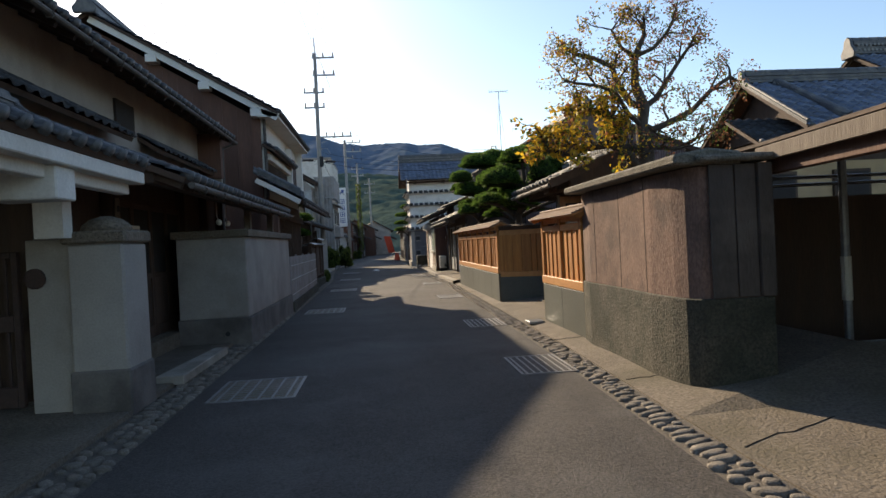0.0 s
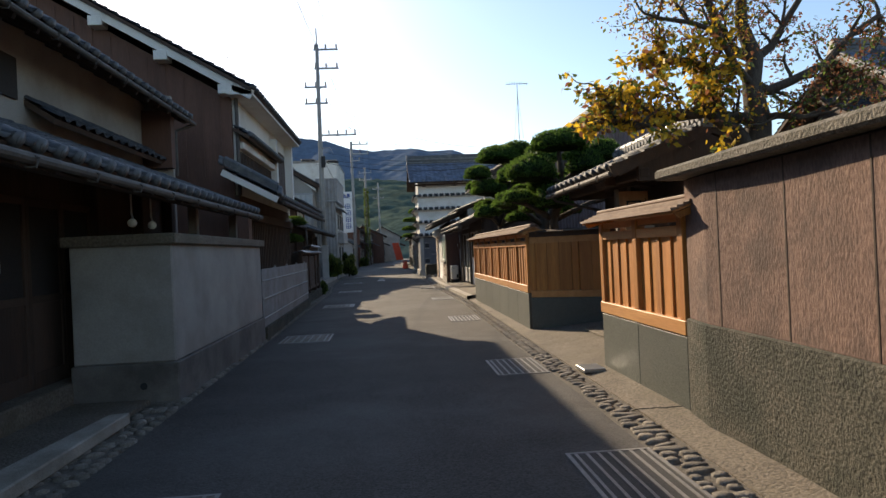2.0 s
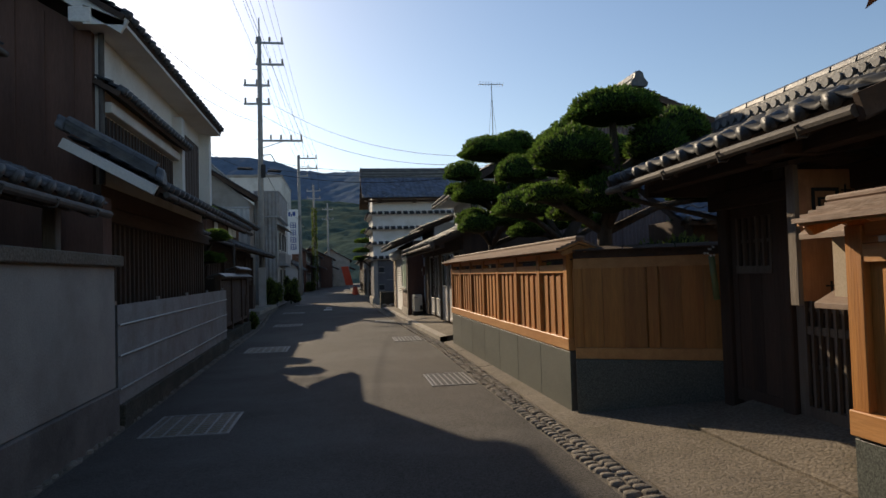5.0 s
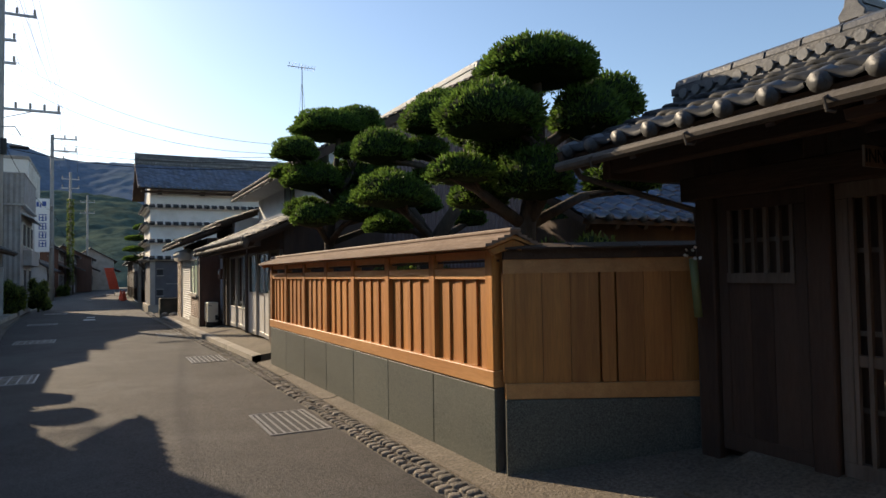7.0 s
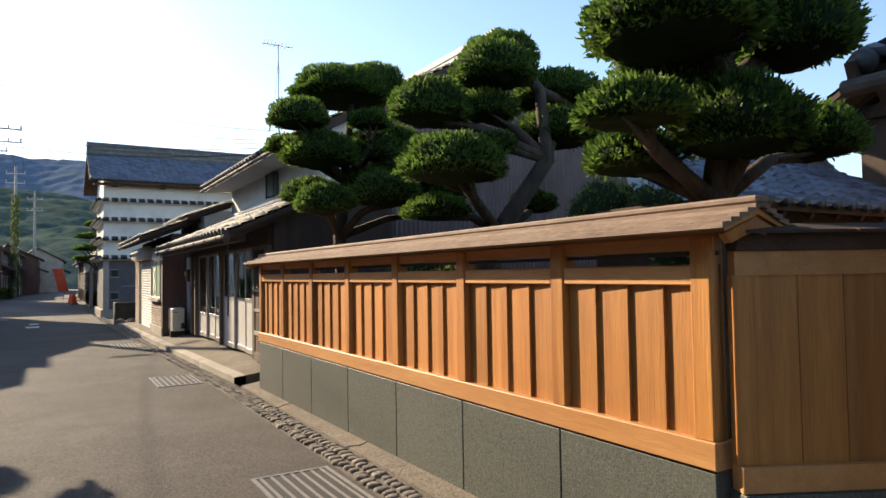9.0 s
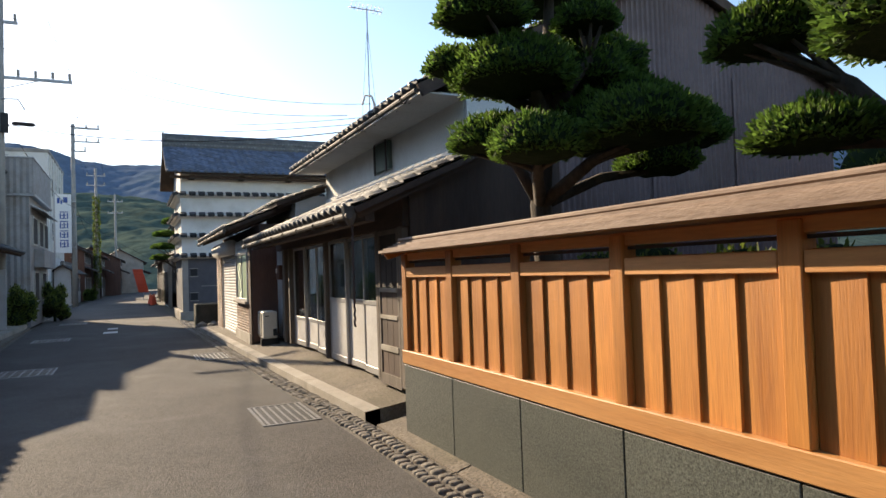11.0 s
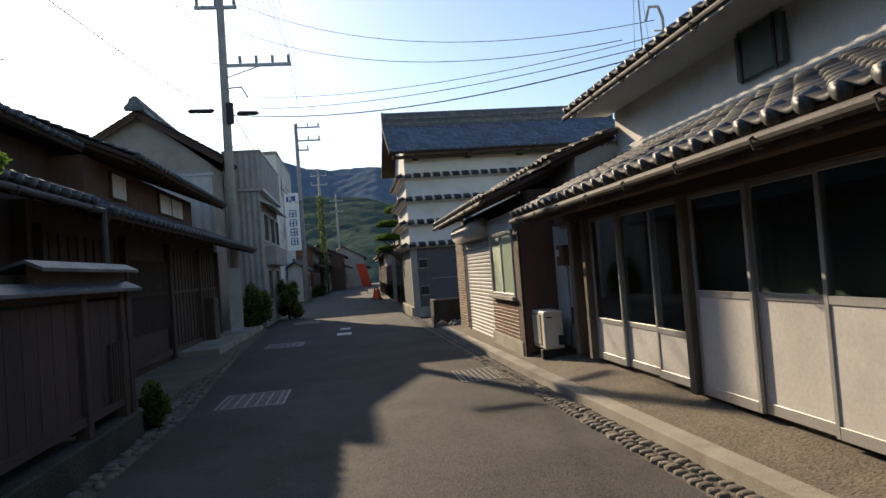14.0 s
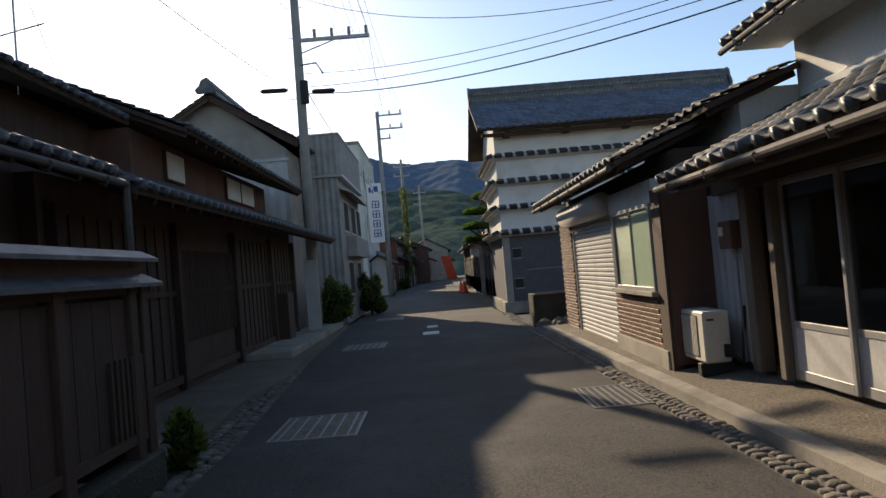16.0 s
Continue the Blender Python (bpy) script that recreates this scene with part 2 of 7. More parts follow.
RIDGE = mat("ridge_tile", (0.1, 0.105, 0.112), (0.06, 0.064, 0.07), 6, 0.5, 0.25, grain=40, stain=(0.3, 0.28, 0.24), stain_scale=2.5, stain_amount=0.4)
# Paler than the ridge, so the rows of tile ends stand out.
RIDGE_EDGE = mat("pale_ridge_tile_end", (0.26, 0.26, 0.25), (0.16, 0.165, 0.165), 8, 0.6, 0.2, grain=40, vary=0.3)
CORR = mat("brown_corrugated_steel", (0.21, 0.145, 0.135), (0.165, 0.115, 0.11), 2, 0.55, 0.1, grain=20, stain=(0.1, 0.06, 0.045), stain_scale=0.8)
STEEL_PALE = mat("pale_painted_steel", (0.55, 0.54, 0.52), (0.48, 0.47, 0.45), 2, 0.55, 0.08, grain=30, stain=(0.34, 0.3, 0.26), stain_scale=1.4, stain_amount=0.4)
STEEL_DULL = mat("dull_ribbed_steel", (0.34, 0.335, 0.33), (0.27, 0.265, 0.26), 3, 0.6, 0.1, grain=30, stain=(0.18, 0.15, 0.12), stain_scale=1.8, stain_amount=0.5)
GRATE = mat("grey_grate_steel", (0.26, 0.255, 0.25), (0.19, 0.185, 0.18), 12, 0.55, 0.1, metal=0.5, grain=60)
GALV = mat("galvanised_steel", (0.4, 0.4, 0.4), (0.3, 0.3, 0.3), 12, 0.45, 0.1, metal=0.75, grain=60)
PIPE = mat("dull_copper_gutter", (0.13, 0.115, 0.1), (0.08, 0.07, 0.062), 6, 0.72, 0.1, metal=0.15, gloss=0.3)
ALU = mat("aluminium_frame", (0.5, 0.49, 0.47), (0.44, 0.43, 0.41), 4, 0.4, 0.05, metal=0.5)
IRON = mat("rusty_brown_iron", (0.055, 0.028, 0.022), (0.032, 0.018, 0.015), 14, 0.7, 0.3)
PANELWHITE = mat("white_door_panel", (0.62, 0.6, 0.56), (0.55, 0.53, 0.5), 2.5, 0.5, 0.06, grain=30, stain=(0.4, 0.37, 0.33), stain_scale=2, stain_amount=0.3)
PLASTICWHITE = mat("cream_plastic", (0.7, 0.66, 0.56), (0.63, 0.59, 0.5), 4, 0.5, 0.05)
BLACK = mat("black_rubber", (0.02, 0.02, 0.02), (0.014, 0.014, 0.014), 8, 0.7, 0.2)
# Near-black colour stands in for unlit rooms behind openings and panes.
DARKROOM = mat("unlit_interior_fill", (0.035, 0.03, 0.026), (0.025, 0.02, 0.018), 2, 0.9, 0.1)
POLECON = mat("pole_concrete", (0.36, 0.34, 0.31), (0.28, 0.265, 0.24), 3, 0.85, 0.2, grain=60)
BARK = mat("pine_bark", (0.095, 0.075, 0.055), (0.045, 0.035, 0.026), 14, 0.95, 1.0, stretch=(1, 1, 0.35), grain=40, bump_scale=18)
NEEDLE = mat("yew_foliage", (0.12, 0.2, 0.035), (0.075, 0.14, 0.025), 3, 0.6, 0, vary=0.5, island=True, gloss=0.3)
# Near-black green puts the shade between the sprigs into the core's colour.
PADCORE = mat("foliage_shade_core", (0.02, 0.034, 0.011), (0.012, 0.022, 0.008), 14, 0.9, 0.6, gloss=0.1)
LEAF_YELLOW = mat("yellow_autumn_leaf", (0.75, 0.52, 0.04), (0.6, 0.36, 0.03), 3, 0.6, 0, vary=0.35, island=True)
LEAF_GREEN = mat("green_leaf", (0.15, 0.19, 0.035), (0.09, 0.13, 0.025), 3, 0.55, 0, vary=0.45, island=True)
LEAF_RUST = mat("rust_leaf", (0.3, 0.13, 0.06), (0.2, 0.08, 0.04), 3, 0.6, 0, vary=0.4, island=True)
CANVAS = mat("red_canvas", (0.75, 0.1, 0.04), (0.65, 0.08, 0.035), 3, 0.8, 0.1)
SIGNWHITE = mat("white_sign_face", (0.75, 0.75, 0.74), (0.7, 0.7, 0.69), 2, 0.4, 0.03)
SIGNBLUE = mat("blue_sign_letter", (0.02, 0.07, 0.28), (0.02, 0.06, 0.24), 4, 0.5, 0)
GLASS = glass("window_glass", (0.75, 0.82, 0.8))
GLASS_FROST = glass("frosted_glass", (0.72, 0.85, 0.72), 0.35)
# Blue distance haze is put into the ridge's base colour.
HILLFAR = mat("haze_painted_ridge", (0.15, 0.19, 0.25), (0.125, 0.165, 0.215), 0.05, 1.0, 0.0, grain=0.3, gloss=0.0, speck=0.8, stain=(0.14, 0.175, 0.17), stain_scale=0.02, stain_amount=0.4)
HILLGREEN = mat("wooded_hill", (0.1, 0.135, 0.105), (0.07, 0.1, 0.085), 0.12, 1.0, 0.0, grain=0.5, gloss=0.0, speck=0.6, stain=(0.13, 0.14, 0.09), stain_scale=0.045, stain_amount=0.45)
SOLARBLUE = mat("dark_slate_wall", (0.12, 0.115, 0.125), (0.09, 0.088, 0.095), 3, 0.7, 0.1, grain=30)
for _m in (NEEDLE, LEAF_YELLOW, LEAF_GREEN, LEAF_RUST):
    _b = _m.node_tree.nodes["Principled BSDF"]
    _t = _m.node_tree.nodes.new("ShaderNodeBsdfTranslucent")
    _x = _m.node_tree.nodes.new("ShaderNodeMixShader")
    _x.inputs[0].default_value = 0.5
    _src = _b.inputs["Base Color"].links[0].from_socket
    _m.node_tree.links.new(_src, _t.inputs["Color"])
    _m.node_tree.links.new(_b.outputs[0], _x.inputs[1])
    _m.node_tree.links.new(_t.outputs[0], _x.inputs[2])
    _m.node_tree.links.new(_x.outputs[0], _m.node_tree.nodes["Material Output"].inputs["Surface"])


# ---- tiled roofs ----
WAVE = ((0.0, 0.012), (0.14, 0.04), (0.28, 0.05), (0.42, 0.038), (0.58, 0.012), (0.8, 0.0), (1.0, 0.012))


def tile_shape(w, d):
    """One pantile: w wide along x, d deep up the slope (y), its lower end lifted over the tile below."""
    m = M()
    front = [(u * w, 0.0, h + 0.035) for u, h in WAVE]
    back = [(u * w, d + 0.03, h + 0.004) for u, h in WAVE]
    lip = [(u * w, 0.004, h + 0.008) for u, h in WAVE]
    n = len(WAVE)
    m.add(front + back + lip, [(i, i + 1, n + i + 1, n + i) for i in range(n - 1)] + [(2 * n + i, 2 * n + i + 1, i + 1, i) for i in range(n - 1)])
    return m


def cap_shape(w):
    """The round end of an eave tile, with its little drum."""
    m = M()
    c = w * 0.27
    m.tube([(c, -0.02, 0.03), (c, 0.1, 0.035)], 0.055, 10)
    m.tube([(c, -0.026, 0.03), (c, -0.02, 0.03)], 0.04, 10)
    return m


def slope(p0, p1, up):
    """The frame of a roof slope: its eave from p0 to p1 (left to right seen from outside) and the way up."""
    p0, p1, up = Vector(p0), Vector(p1), Vector(up)
    u = (p1 - p0).normalized()
    v = (up - u * up.dot(u)).normalized()
    n = u.cross(v)
    return Matrix((( u.x, v.x, n.x, p0.x), (u.y, v.y, n.y, p0.y), (u.z, v.z, n.z, p0.z), (0, 0, 0, 1))), (p1 - p0).length, (up - u * up.dot(u)).length


def tile_roof(parent, p0, p1, up, w=0.27, d=0.235, single=0, deck=0.07, caps=True, gutter=None, rafters=True, clip=None, tile=None):
    """Rows of pantiles over a boarded deck with rafter ends. single: so many courses from the eave are tiles of their own."""
    fr, length, depth = slope(p0, p1, up)
    nc, nr = max(1, round(length / w)), max(1, round(depth / d))
    w, d = length / nc, depth / nr
    dk = M()
    dk.add([fr @ Vector(p) for p in ((0, 0.03, -deck), (length, 0.03, -deck), (length, depth, -deck), (0, depth, -deck), (0, 0.03, -0.004), (length, 0.03, -0.004), (length, depth, -0.004), (0, depth, -0.004))],
           [(0, 3, 2, 1), (4, 5, 6, 7), (0, 1, 5, 4), (2, 3, 7, 6), (0, 4, 7, 3), (1, 2, 6, 5)])
    deck_ob = part("roof", dk, OLDWOOD_H, parent, "dark timber roof boarding under the tiles")
    if rafters:
        k = max(2, round(length / 0.45))
        rm = M().box(-0.0275, 0.0275, 0.06, depth * 0.97, -deck - 0.07, -deck - 0.002).mesh("rafter")
        for i in range(k):
            piece("rafter", rm, OLDWOOD_H, parent, fr @ Matrix.Translation((0.12 + (length - 0.24) * i / (k - 1), 0, 0)))
    shape = tile_shape(w, d)
    base = np.array(shape.v)
    faces = shape.f
    rot = np.array(fr.to_3x3())
    org = np.array(fr.translation)
    rng = np.random.default_rng(int(abs(org[0] * 37 + org[1] * 11 + org[2] * 7)))
    one = shape.mesh("roof_tile", smooth=True) if single else None
    vs, fs = [], []
    for j in range(nr):
        for i in range(nc):
            jit = rng.normal(0, 0.0025, 3)
            if clip and not clip(i * w + w / 2, j * d + d / 2):
                continue
            if j < single:
                mx = fr @ Matrix.Translation((i * w + jit[0], j * d + jit[1], jit[2])) @ Euler((rng.normal(0, 0.008), 0, rng.normal(0, 0.008))).to_matrix().to_4x4()
                piece("roof_tile", one, TILE_ONE, deck_ob, mx)
            else:
                o = np.array((i * w, j * d, 0)) + jit
                k = len(vs) * len(base)
                vs.append((base + o) @ rot.T + org)
                fs += [tuple(a + k for a in f) for f in faces]
    if vs:
        m = M()
        m.v, m.f = np.concatenate(vs).tolist(), fs
        me = bpy.data.meshes.new("roof_tiles")
        b = BASE[deck_ob]
        me.from_pydata([(p[0] - b.x, p[1] - b.y, p[2] - b.z) for p in m.v], [], m.f)
        me.polygons.foreach_set("use_smooth", [True] * len(me.polygons))
        ob = new("roof_tiles", me)
        me.materials.append(tile or TILE)
        ob.parent = deck_ob
        tagged(ob, "courses of smoked grey pantiles", kind="stuff")
    if caps:
        cm = cap_shape(w).mesh("eave_tile", smooth=True)
        for i in range(nc):
            piece("eave_tile", cm, RIDGE, deck_ob, fr @ Matrix.Translation((i * w, 0, 0)))
    if gutter:
        g = M()
        a, b = fr @ Vector((0, -0.06, -0.06)), fr @ Vector((length, -0.06, -0.06))
        g.tube([a, b], 0.038, 10)
        gob = part("gutter", g, gutter, parent, "half-round metal rain gutter")
        k = max(2, round(length / 0.9))
        hm = M().tube([(0, 0.04, 0.03), (0, -0.052, 0.02), (0, -0.056, -0.04), (0, 0, -0.062), (0, 0.05, -0.03)], 0.009, 6).mesh("gutter_bracket")
        for i in range(k):
            piece("gutter_bracket", hm, gutter, gob, Matrix.Translation(a.lerp(b, (i + 0.5) / k)) @ fr.to_3x3().to_4x4())
    return deck_ob


def ridge(parent, p, q, h=0.22, w=0.2, ends=True, pale=False, beads=False):
    """A stacked tile ridge with a half-round top row and end ornaments."""
    p, q = Vector(p), Vector(q)
    m = M()
    k = 3
    for i in range(k):
        m.beam(p + Vector((0, 0, h * (i + 0.5) / k)), q + Vector((0, 0, h * (i + 0.5) / k)), w * (1.12 if i % 2 == 0 else 0.95), h / k * 0.86)
    n = max(1, round((q - p).length / 0.28))
    for i in range(n):
        a, b = p.lerp(q, i / n), p.lerp(q, (i + 0.97) / n)
        m.tube([a + Vector((0, 0, h + 0.01)), b + Vector((0, 0, h + 0.02))], [w * 0.42, w * 0.36], 10)
    part("ridge", m, PLASTER if pale else RIDGE, parent, "stacked ridge tiles with rounded top row")
    if beads:
        d = (q - p).normalized()
        s = d.cross(Vector((0, 0, 1)))
        bm = M().tube([(0, 0, -w * 0.64), (0, 0, w * 0.64)], 0.042, 8).mesh("ridge_tile")
        turn = s.to_track_quat("Z", "Y").to_matrix().to_4x4()
        k = int((q - p).length / 0.13)
        for j in range(2):
            for i in range(k):
                piece("ridge_tile", bm, RIDGE_EDGE, parent, Matrix.Translation(p.lerp(q, (i + 0.5 + 0.5 * j) / (k + 1)) + Vector((0, 0, h * (0.27 + 0.4 * j)))) @ turn)
    if ends:
        d = (q - p).normalized()
        for e, s in ((p, -1), (q, 1)):
            o = M()
            c = e + d * s * 0.06
            side = d.cross(Vector((0, 0, 1)))
            pts = [(-0.26, -0.08), (0.26, -0.08), (0.3, 0.05), (0.17, 0.2), (0.13, 0.36), (0.0, 0.44), (-0.13, 0.36), (-0.17, 0.2), (-0.3, 0.05)]
            vs = [c + side * a * (w / 0.3) + Vector((0, 0, b * (h / 0.32))) + d * t for t in (-0.05, 0.05) for a, b in pts]
            n2 = len(pts)
            o.add(vs, [tuple(range(n2)), tuple(range(2 * n2 - 1, n2 - 1, -1))] + [(i, i + n2, (i + 1) % n2 + n2, (i + 1) % n2) for i in range(n2)])
            part("ridge_ornament", o, RIDGE, parent, bevel=0.015)


def corrugated(x0, x1, y0, y1, z0, z1, pitch=0.076, amp=0.012, n=4):
    """A wavy sheet between two plan points, with a little thickness."""
    m = M()
    p, q = Vector((x0, y0, 0)), Vector((x1, y1, 0))
    d = (q - p)
    length = d.length
    d.normalize()
    nrm = Vector((-d.y, d.x, 0))
    k = int(length / pitch * n)
    vs = []
    for i in range(k + 1):
        c = p + d * (length * i / k) + nrm * amp * math.sin(2 * math.pi * i / n)
        vs += [(c.x, c.y, z0), (c.x, c.y, z1)]
    c = len(vs)
    vs += [(a[0] - nrm.x * 0.01, a[1] - nrm.y * 0.01, a[2]) for a in vs]
    fs = []
    for i in range(k):
        fs += [(2 * i, 2 * i + 2, 2 * i + 3, 2 * i + 1), (c + 2 * i, c + 2 * i + 1, c + 2 * i + 3, c + 2 * i + 2)]
        fs += [(2 * i + 1, 2 * i + 3, c + 2 * i + 3, c + 2 * i + 1)]
    m.add(vs, fs)
    return m

# ---- ground, road and gutters ----
def along(table):
    ys, xs = [a for a, _ in table], [b for _, b in table]
    return lambda y: float(np.interp(y, ys, xs))


road_l = along([(-14, -2.0), (5, -2.02), (17, -2.12), (30, -2.28), (36, -2.72), (44, -3.0), (57, -3.25), (75, -3.1), (95, -2.0), (120, 2.0), (150, 9.0)])
road_r = along([(-14, 1.86), (4, 1.96), (9, 2.1), (15, 2.12), (23, 2.18), (30, 1.95), (38, 1.76), (57, 1.75), (75, 1.7), (95, 3.2), (120, 8.0), (150, 15.0)])


def ribbon(left, right, z_l, z_r, ys, thick=0.08, name="road"):
    m = M()
    vs = []
    for y in ys:
        vs += [(left(y), y, z_l(y)), (right(y), y, z_r(y))]
    n = len(vs)
    vs += [(x, y, z - thick) for x, y, z in vs]
    fs = []
    for i in range(len(ys) - 1):
        a = 2 * i
        fs += [(a, a + 1, a + 3, a + 2), (n + a, n + a + 2, n + a + 3, n + a + 1), (a, a + 2, n + a + 2, n + a), (a + 1, n + a + 1, n + a + 3, a + 3)]
    fs += [(0, n, n + 1, 1), (n - 2, n - 1, 2 * n - 1, 2 * n - 2)]
    return m.add(vs, fs)


def flat(z):
    return lambda y: z


g = M()
g.add([(-900, -600, -0.09), (900, -600, -0.09), (900, 1400, -0.09), (-900, 1400, -0.09)], [(0, 1, 2, 3)])
solo("ground", g, EARTH, "brown earth ground beyond the street", "ground", "structure")
ys = [-14 + 2 * i for i in range(83)]
solo("road", ribbon(road_l, road_r, flat(0), flat(0), ys), ASPHALT, "worn grey asphalt street surface", "road", "structure")
gut = lambda y: road_r(y) + 0.32
solo("gutter_bed", ribbon(lambda y: road_r(y) + 0.004, gut, flat(-0.012), flat(0.0), ys[:30]), MORTAR, "dark mortar bed of the cobbled gutter", "gutter", "structure")
lgut = lambda y: road_l(y) - (0.42 if y < 33 else 0.1)
solo("gutter_bed_2", ribbon(lgut, lambda y: road_l(y) - 0.004, flat(0.0), flat(-0.012), ys[:30]), MORTAR, "dark mortar bed of the cobbled gutter", "gutter", "structure")
# sloping concrete apron in front of the mud wall and the fences
ay = [-14 + i for i in range(38)]
solo("pavement", ribbon(gut, lambda y: 8.0 if y < 5.2 else 4.6, flat(0.012), lambda y: 0.2 if y < 5.2 else 0.32, ay), CONCRETE, "stained brown concrete pavement sloping up to the walls", "pavement", "structure")
solo("pavement_2", ribbon(lambda y: -9.0, lgut, flat(0.1), flat(0.05), [-14 + 2 * i for i in range(30)]), CONCRETE, "grey concrete strip along the old houses", "pavement", "structure")
# raised shop slab
sl = M()
sy = [23.25, 25, 27, 29, 31, 33, 35, 37, 39.2]
slab_l = along([(23.25, 2.46), (29.7, 2.26), (38, 2.06), (40, 2.0)])
solo("shop_pavement", ribbon(slab_l, lambda y: 4.4, lambda y: 0.1, lambda y: 0.36, sy, 0.2), CONCRETE, "raised concrete slab in front of the shop", "pavement", "structure")
solo("kerb", ribbon(lambda y: slab_l(y) - 0.004, lambda y: slab_l(y) + 0.17, lambda y: 0.106, lambda y: 0.126, sy, 0.2), CONCRETE_PALE, "pale worn concrete kerb of the shop slab", "kerb", "structure")
solo("side_street", M().box(1.9, 30, 39.3, 42.6, -0.08, 0.004), ASPHALT, "asphalt side street beside the storehouse", "road", "structure")

# ---- hills ----
def hills(name, profile, y0, y1, material, label, rough):
    """A wooded range rising from y0 to its crest at y1, with gullies and lumpy tree crowns."""
    m = M()
    top = along(profile)
    xs = [-700, -560, -440, -340, -260, -200] + [-160 + 1.8 * i for i in range(172)] + [170, 220, 300, 420, 560, 700]
    nx, ny = len(xs), 64
    vs = []
    for j in range(ny):
        f = j / (ny - 1)
        y = y0 + (y1 - y0) * f
        for x in xs:
            big = 1.0 + (0.5 * noise.noise(Vector((x * 0.03, y * 0.006, 3))) + 0.25 * noise.noise(Vector((x * 0.07, y * 0.02, 9)))) * (1 - f)
            h = top(x * y1 / y) * (f ** 0.9) * big
            crown = 2.6 * noise.noise(Vector((x * 0.16, y * 0.16, 0))) + 1.8 * noise.noise(Vector((x * 0.4, y * 0.4, 7)))
            vs.append((x, y + 1.5 * noise.noise(Vector((x * 0.3, y * 0.3, 5))), h - 0.6 + crown * min(1, 0.15 + f * 2) * rough))
    for x in xs:
        vs.append((x, y1 + 200, -1))
    fs = [(j * nx + i, j * nx + i + 1, (j + 1) * nx + i + 1, (j + 1) * nx + i) for j in range(ny) for i in range(nx - 1)]
    m.add(vs, fs)
    return solo(name, m, material, label, "hill", "structure", smooth=True)


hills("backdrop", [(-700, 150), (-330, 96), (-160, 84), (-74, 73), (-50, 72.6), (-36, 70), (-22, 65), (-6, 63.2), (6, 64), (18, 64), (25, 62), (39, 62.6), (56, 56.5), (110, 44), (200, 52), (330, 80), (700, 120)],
      250, 400, HILLFAR, "wooded mountain ridge behind the town, painted blue with haze", 0.3)
hills("backdrop_2", [(-700, 60), (-200, 44), (-60, 33), (-14, 26.5), (0, 26), (9, 24.6), (14, 23), (40, 17), (90, 13), (300, 30), (700, 50)],
      140, 220, HILLGREEN, "nearer wooded green hillside above the roofs", 0.35)

# ---- brown mud wall ----
wl = thing("wall_mud", (2.9, 7.2, 0.0), "brown mud-plastered boundary wall with mossy base and coping", "wall", kind="structure")
poly = [(2.78, 8.86)] + [(2.72 + 0.02 * math.sin(i), 8.4 - 0.5 * i) for i in range(5)] + [(2.735, 5.95), (2.77, 5.75), (2.85, 5.62), (3.0, 5.57), (3.46, 5.55), (3.46, 5.95), (3.1, 6.0), (3.06, 8.86)]
part("plaster", M().prism(poly, 0.86, 2.06, "z"), MUDWALL, wl, "rain-streaked brown mud plaster", bevel=0.01)
out = [(x - 0.03 if x < 3.0 else x, y - 0.03 if y < 5.7 else y) for x, y in poly]
part("wall_base", M().prism(out, -0.05, 0.868, "z"), MOSSWALL, wl, "mossy blackened pebble-dash base", bevel=0.01)
part("coping", M().prism([(2.57, 2.16), (2.57, 2.07), (3.2, 2.06), (3.2, 2.17), (2.9, 2.21)], 5.5, 8.98, "y"), COPING, wl, "weathered mossy coping", bevel=0.02)
part("coping", M().prism([(5.42, 2.08), (5.42, 2.14), (5.9, 2.2), (6.0, 2.08)], 2.75, 3.5, "x"), COPING, wl, bevel=0.02)


# Weathered end of the wall; its shade is put into the panel colour.
for x0, x1, d in ((2.9, 3.13, 0.012), (3.14, 3.33, 0.016), (3.34, 3.47, 0.05)):
    part("end_board", M().box(x0, x1, 5.55 - d, 5.56, 0.875, 2.06), SHADEPANEL, wl, "weathered end panel, coloured dark for shade", bevel=0.005)
for x, y in ((2.707, 6.55), (2.733, 7.35), (2.723, 8.2)):
    part("seam", M().box(x, x + 0.02, y - 0.006, y + 0.006, 0.87, 2.05), OLDWOOD, wl, "dark vertical plaster seam")

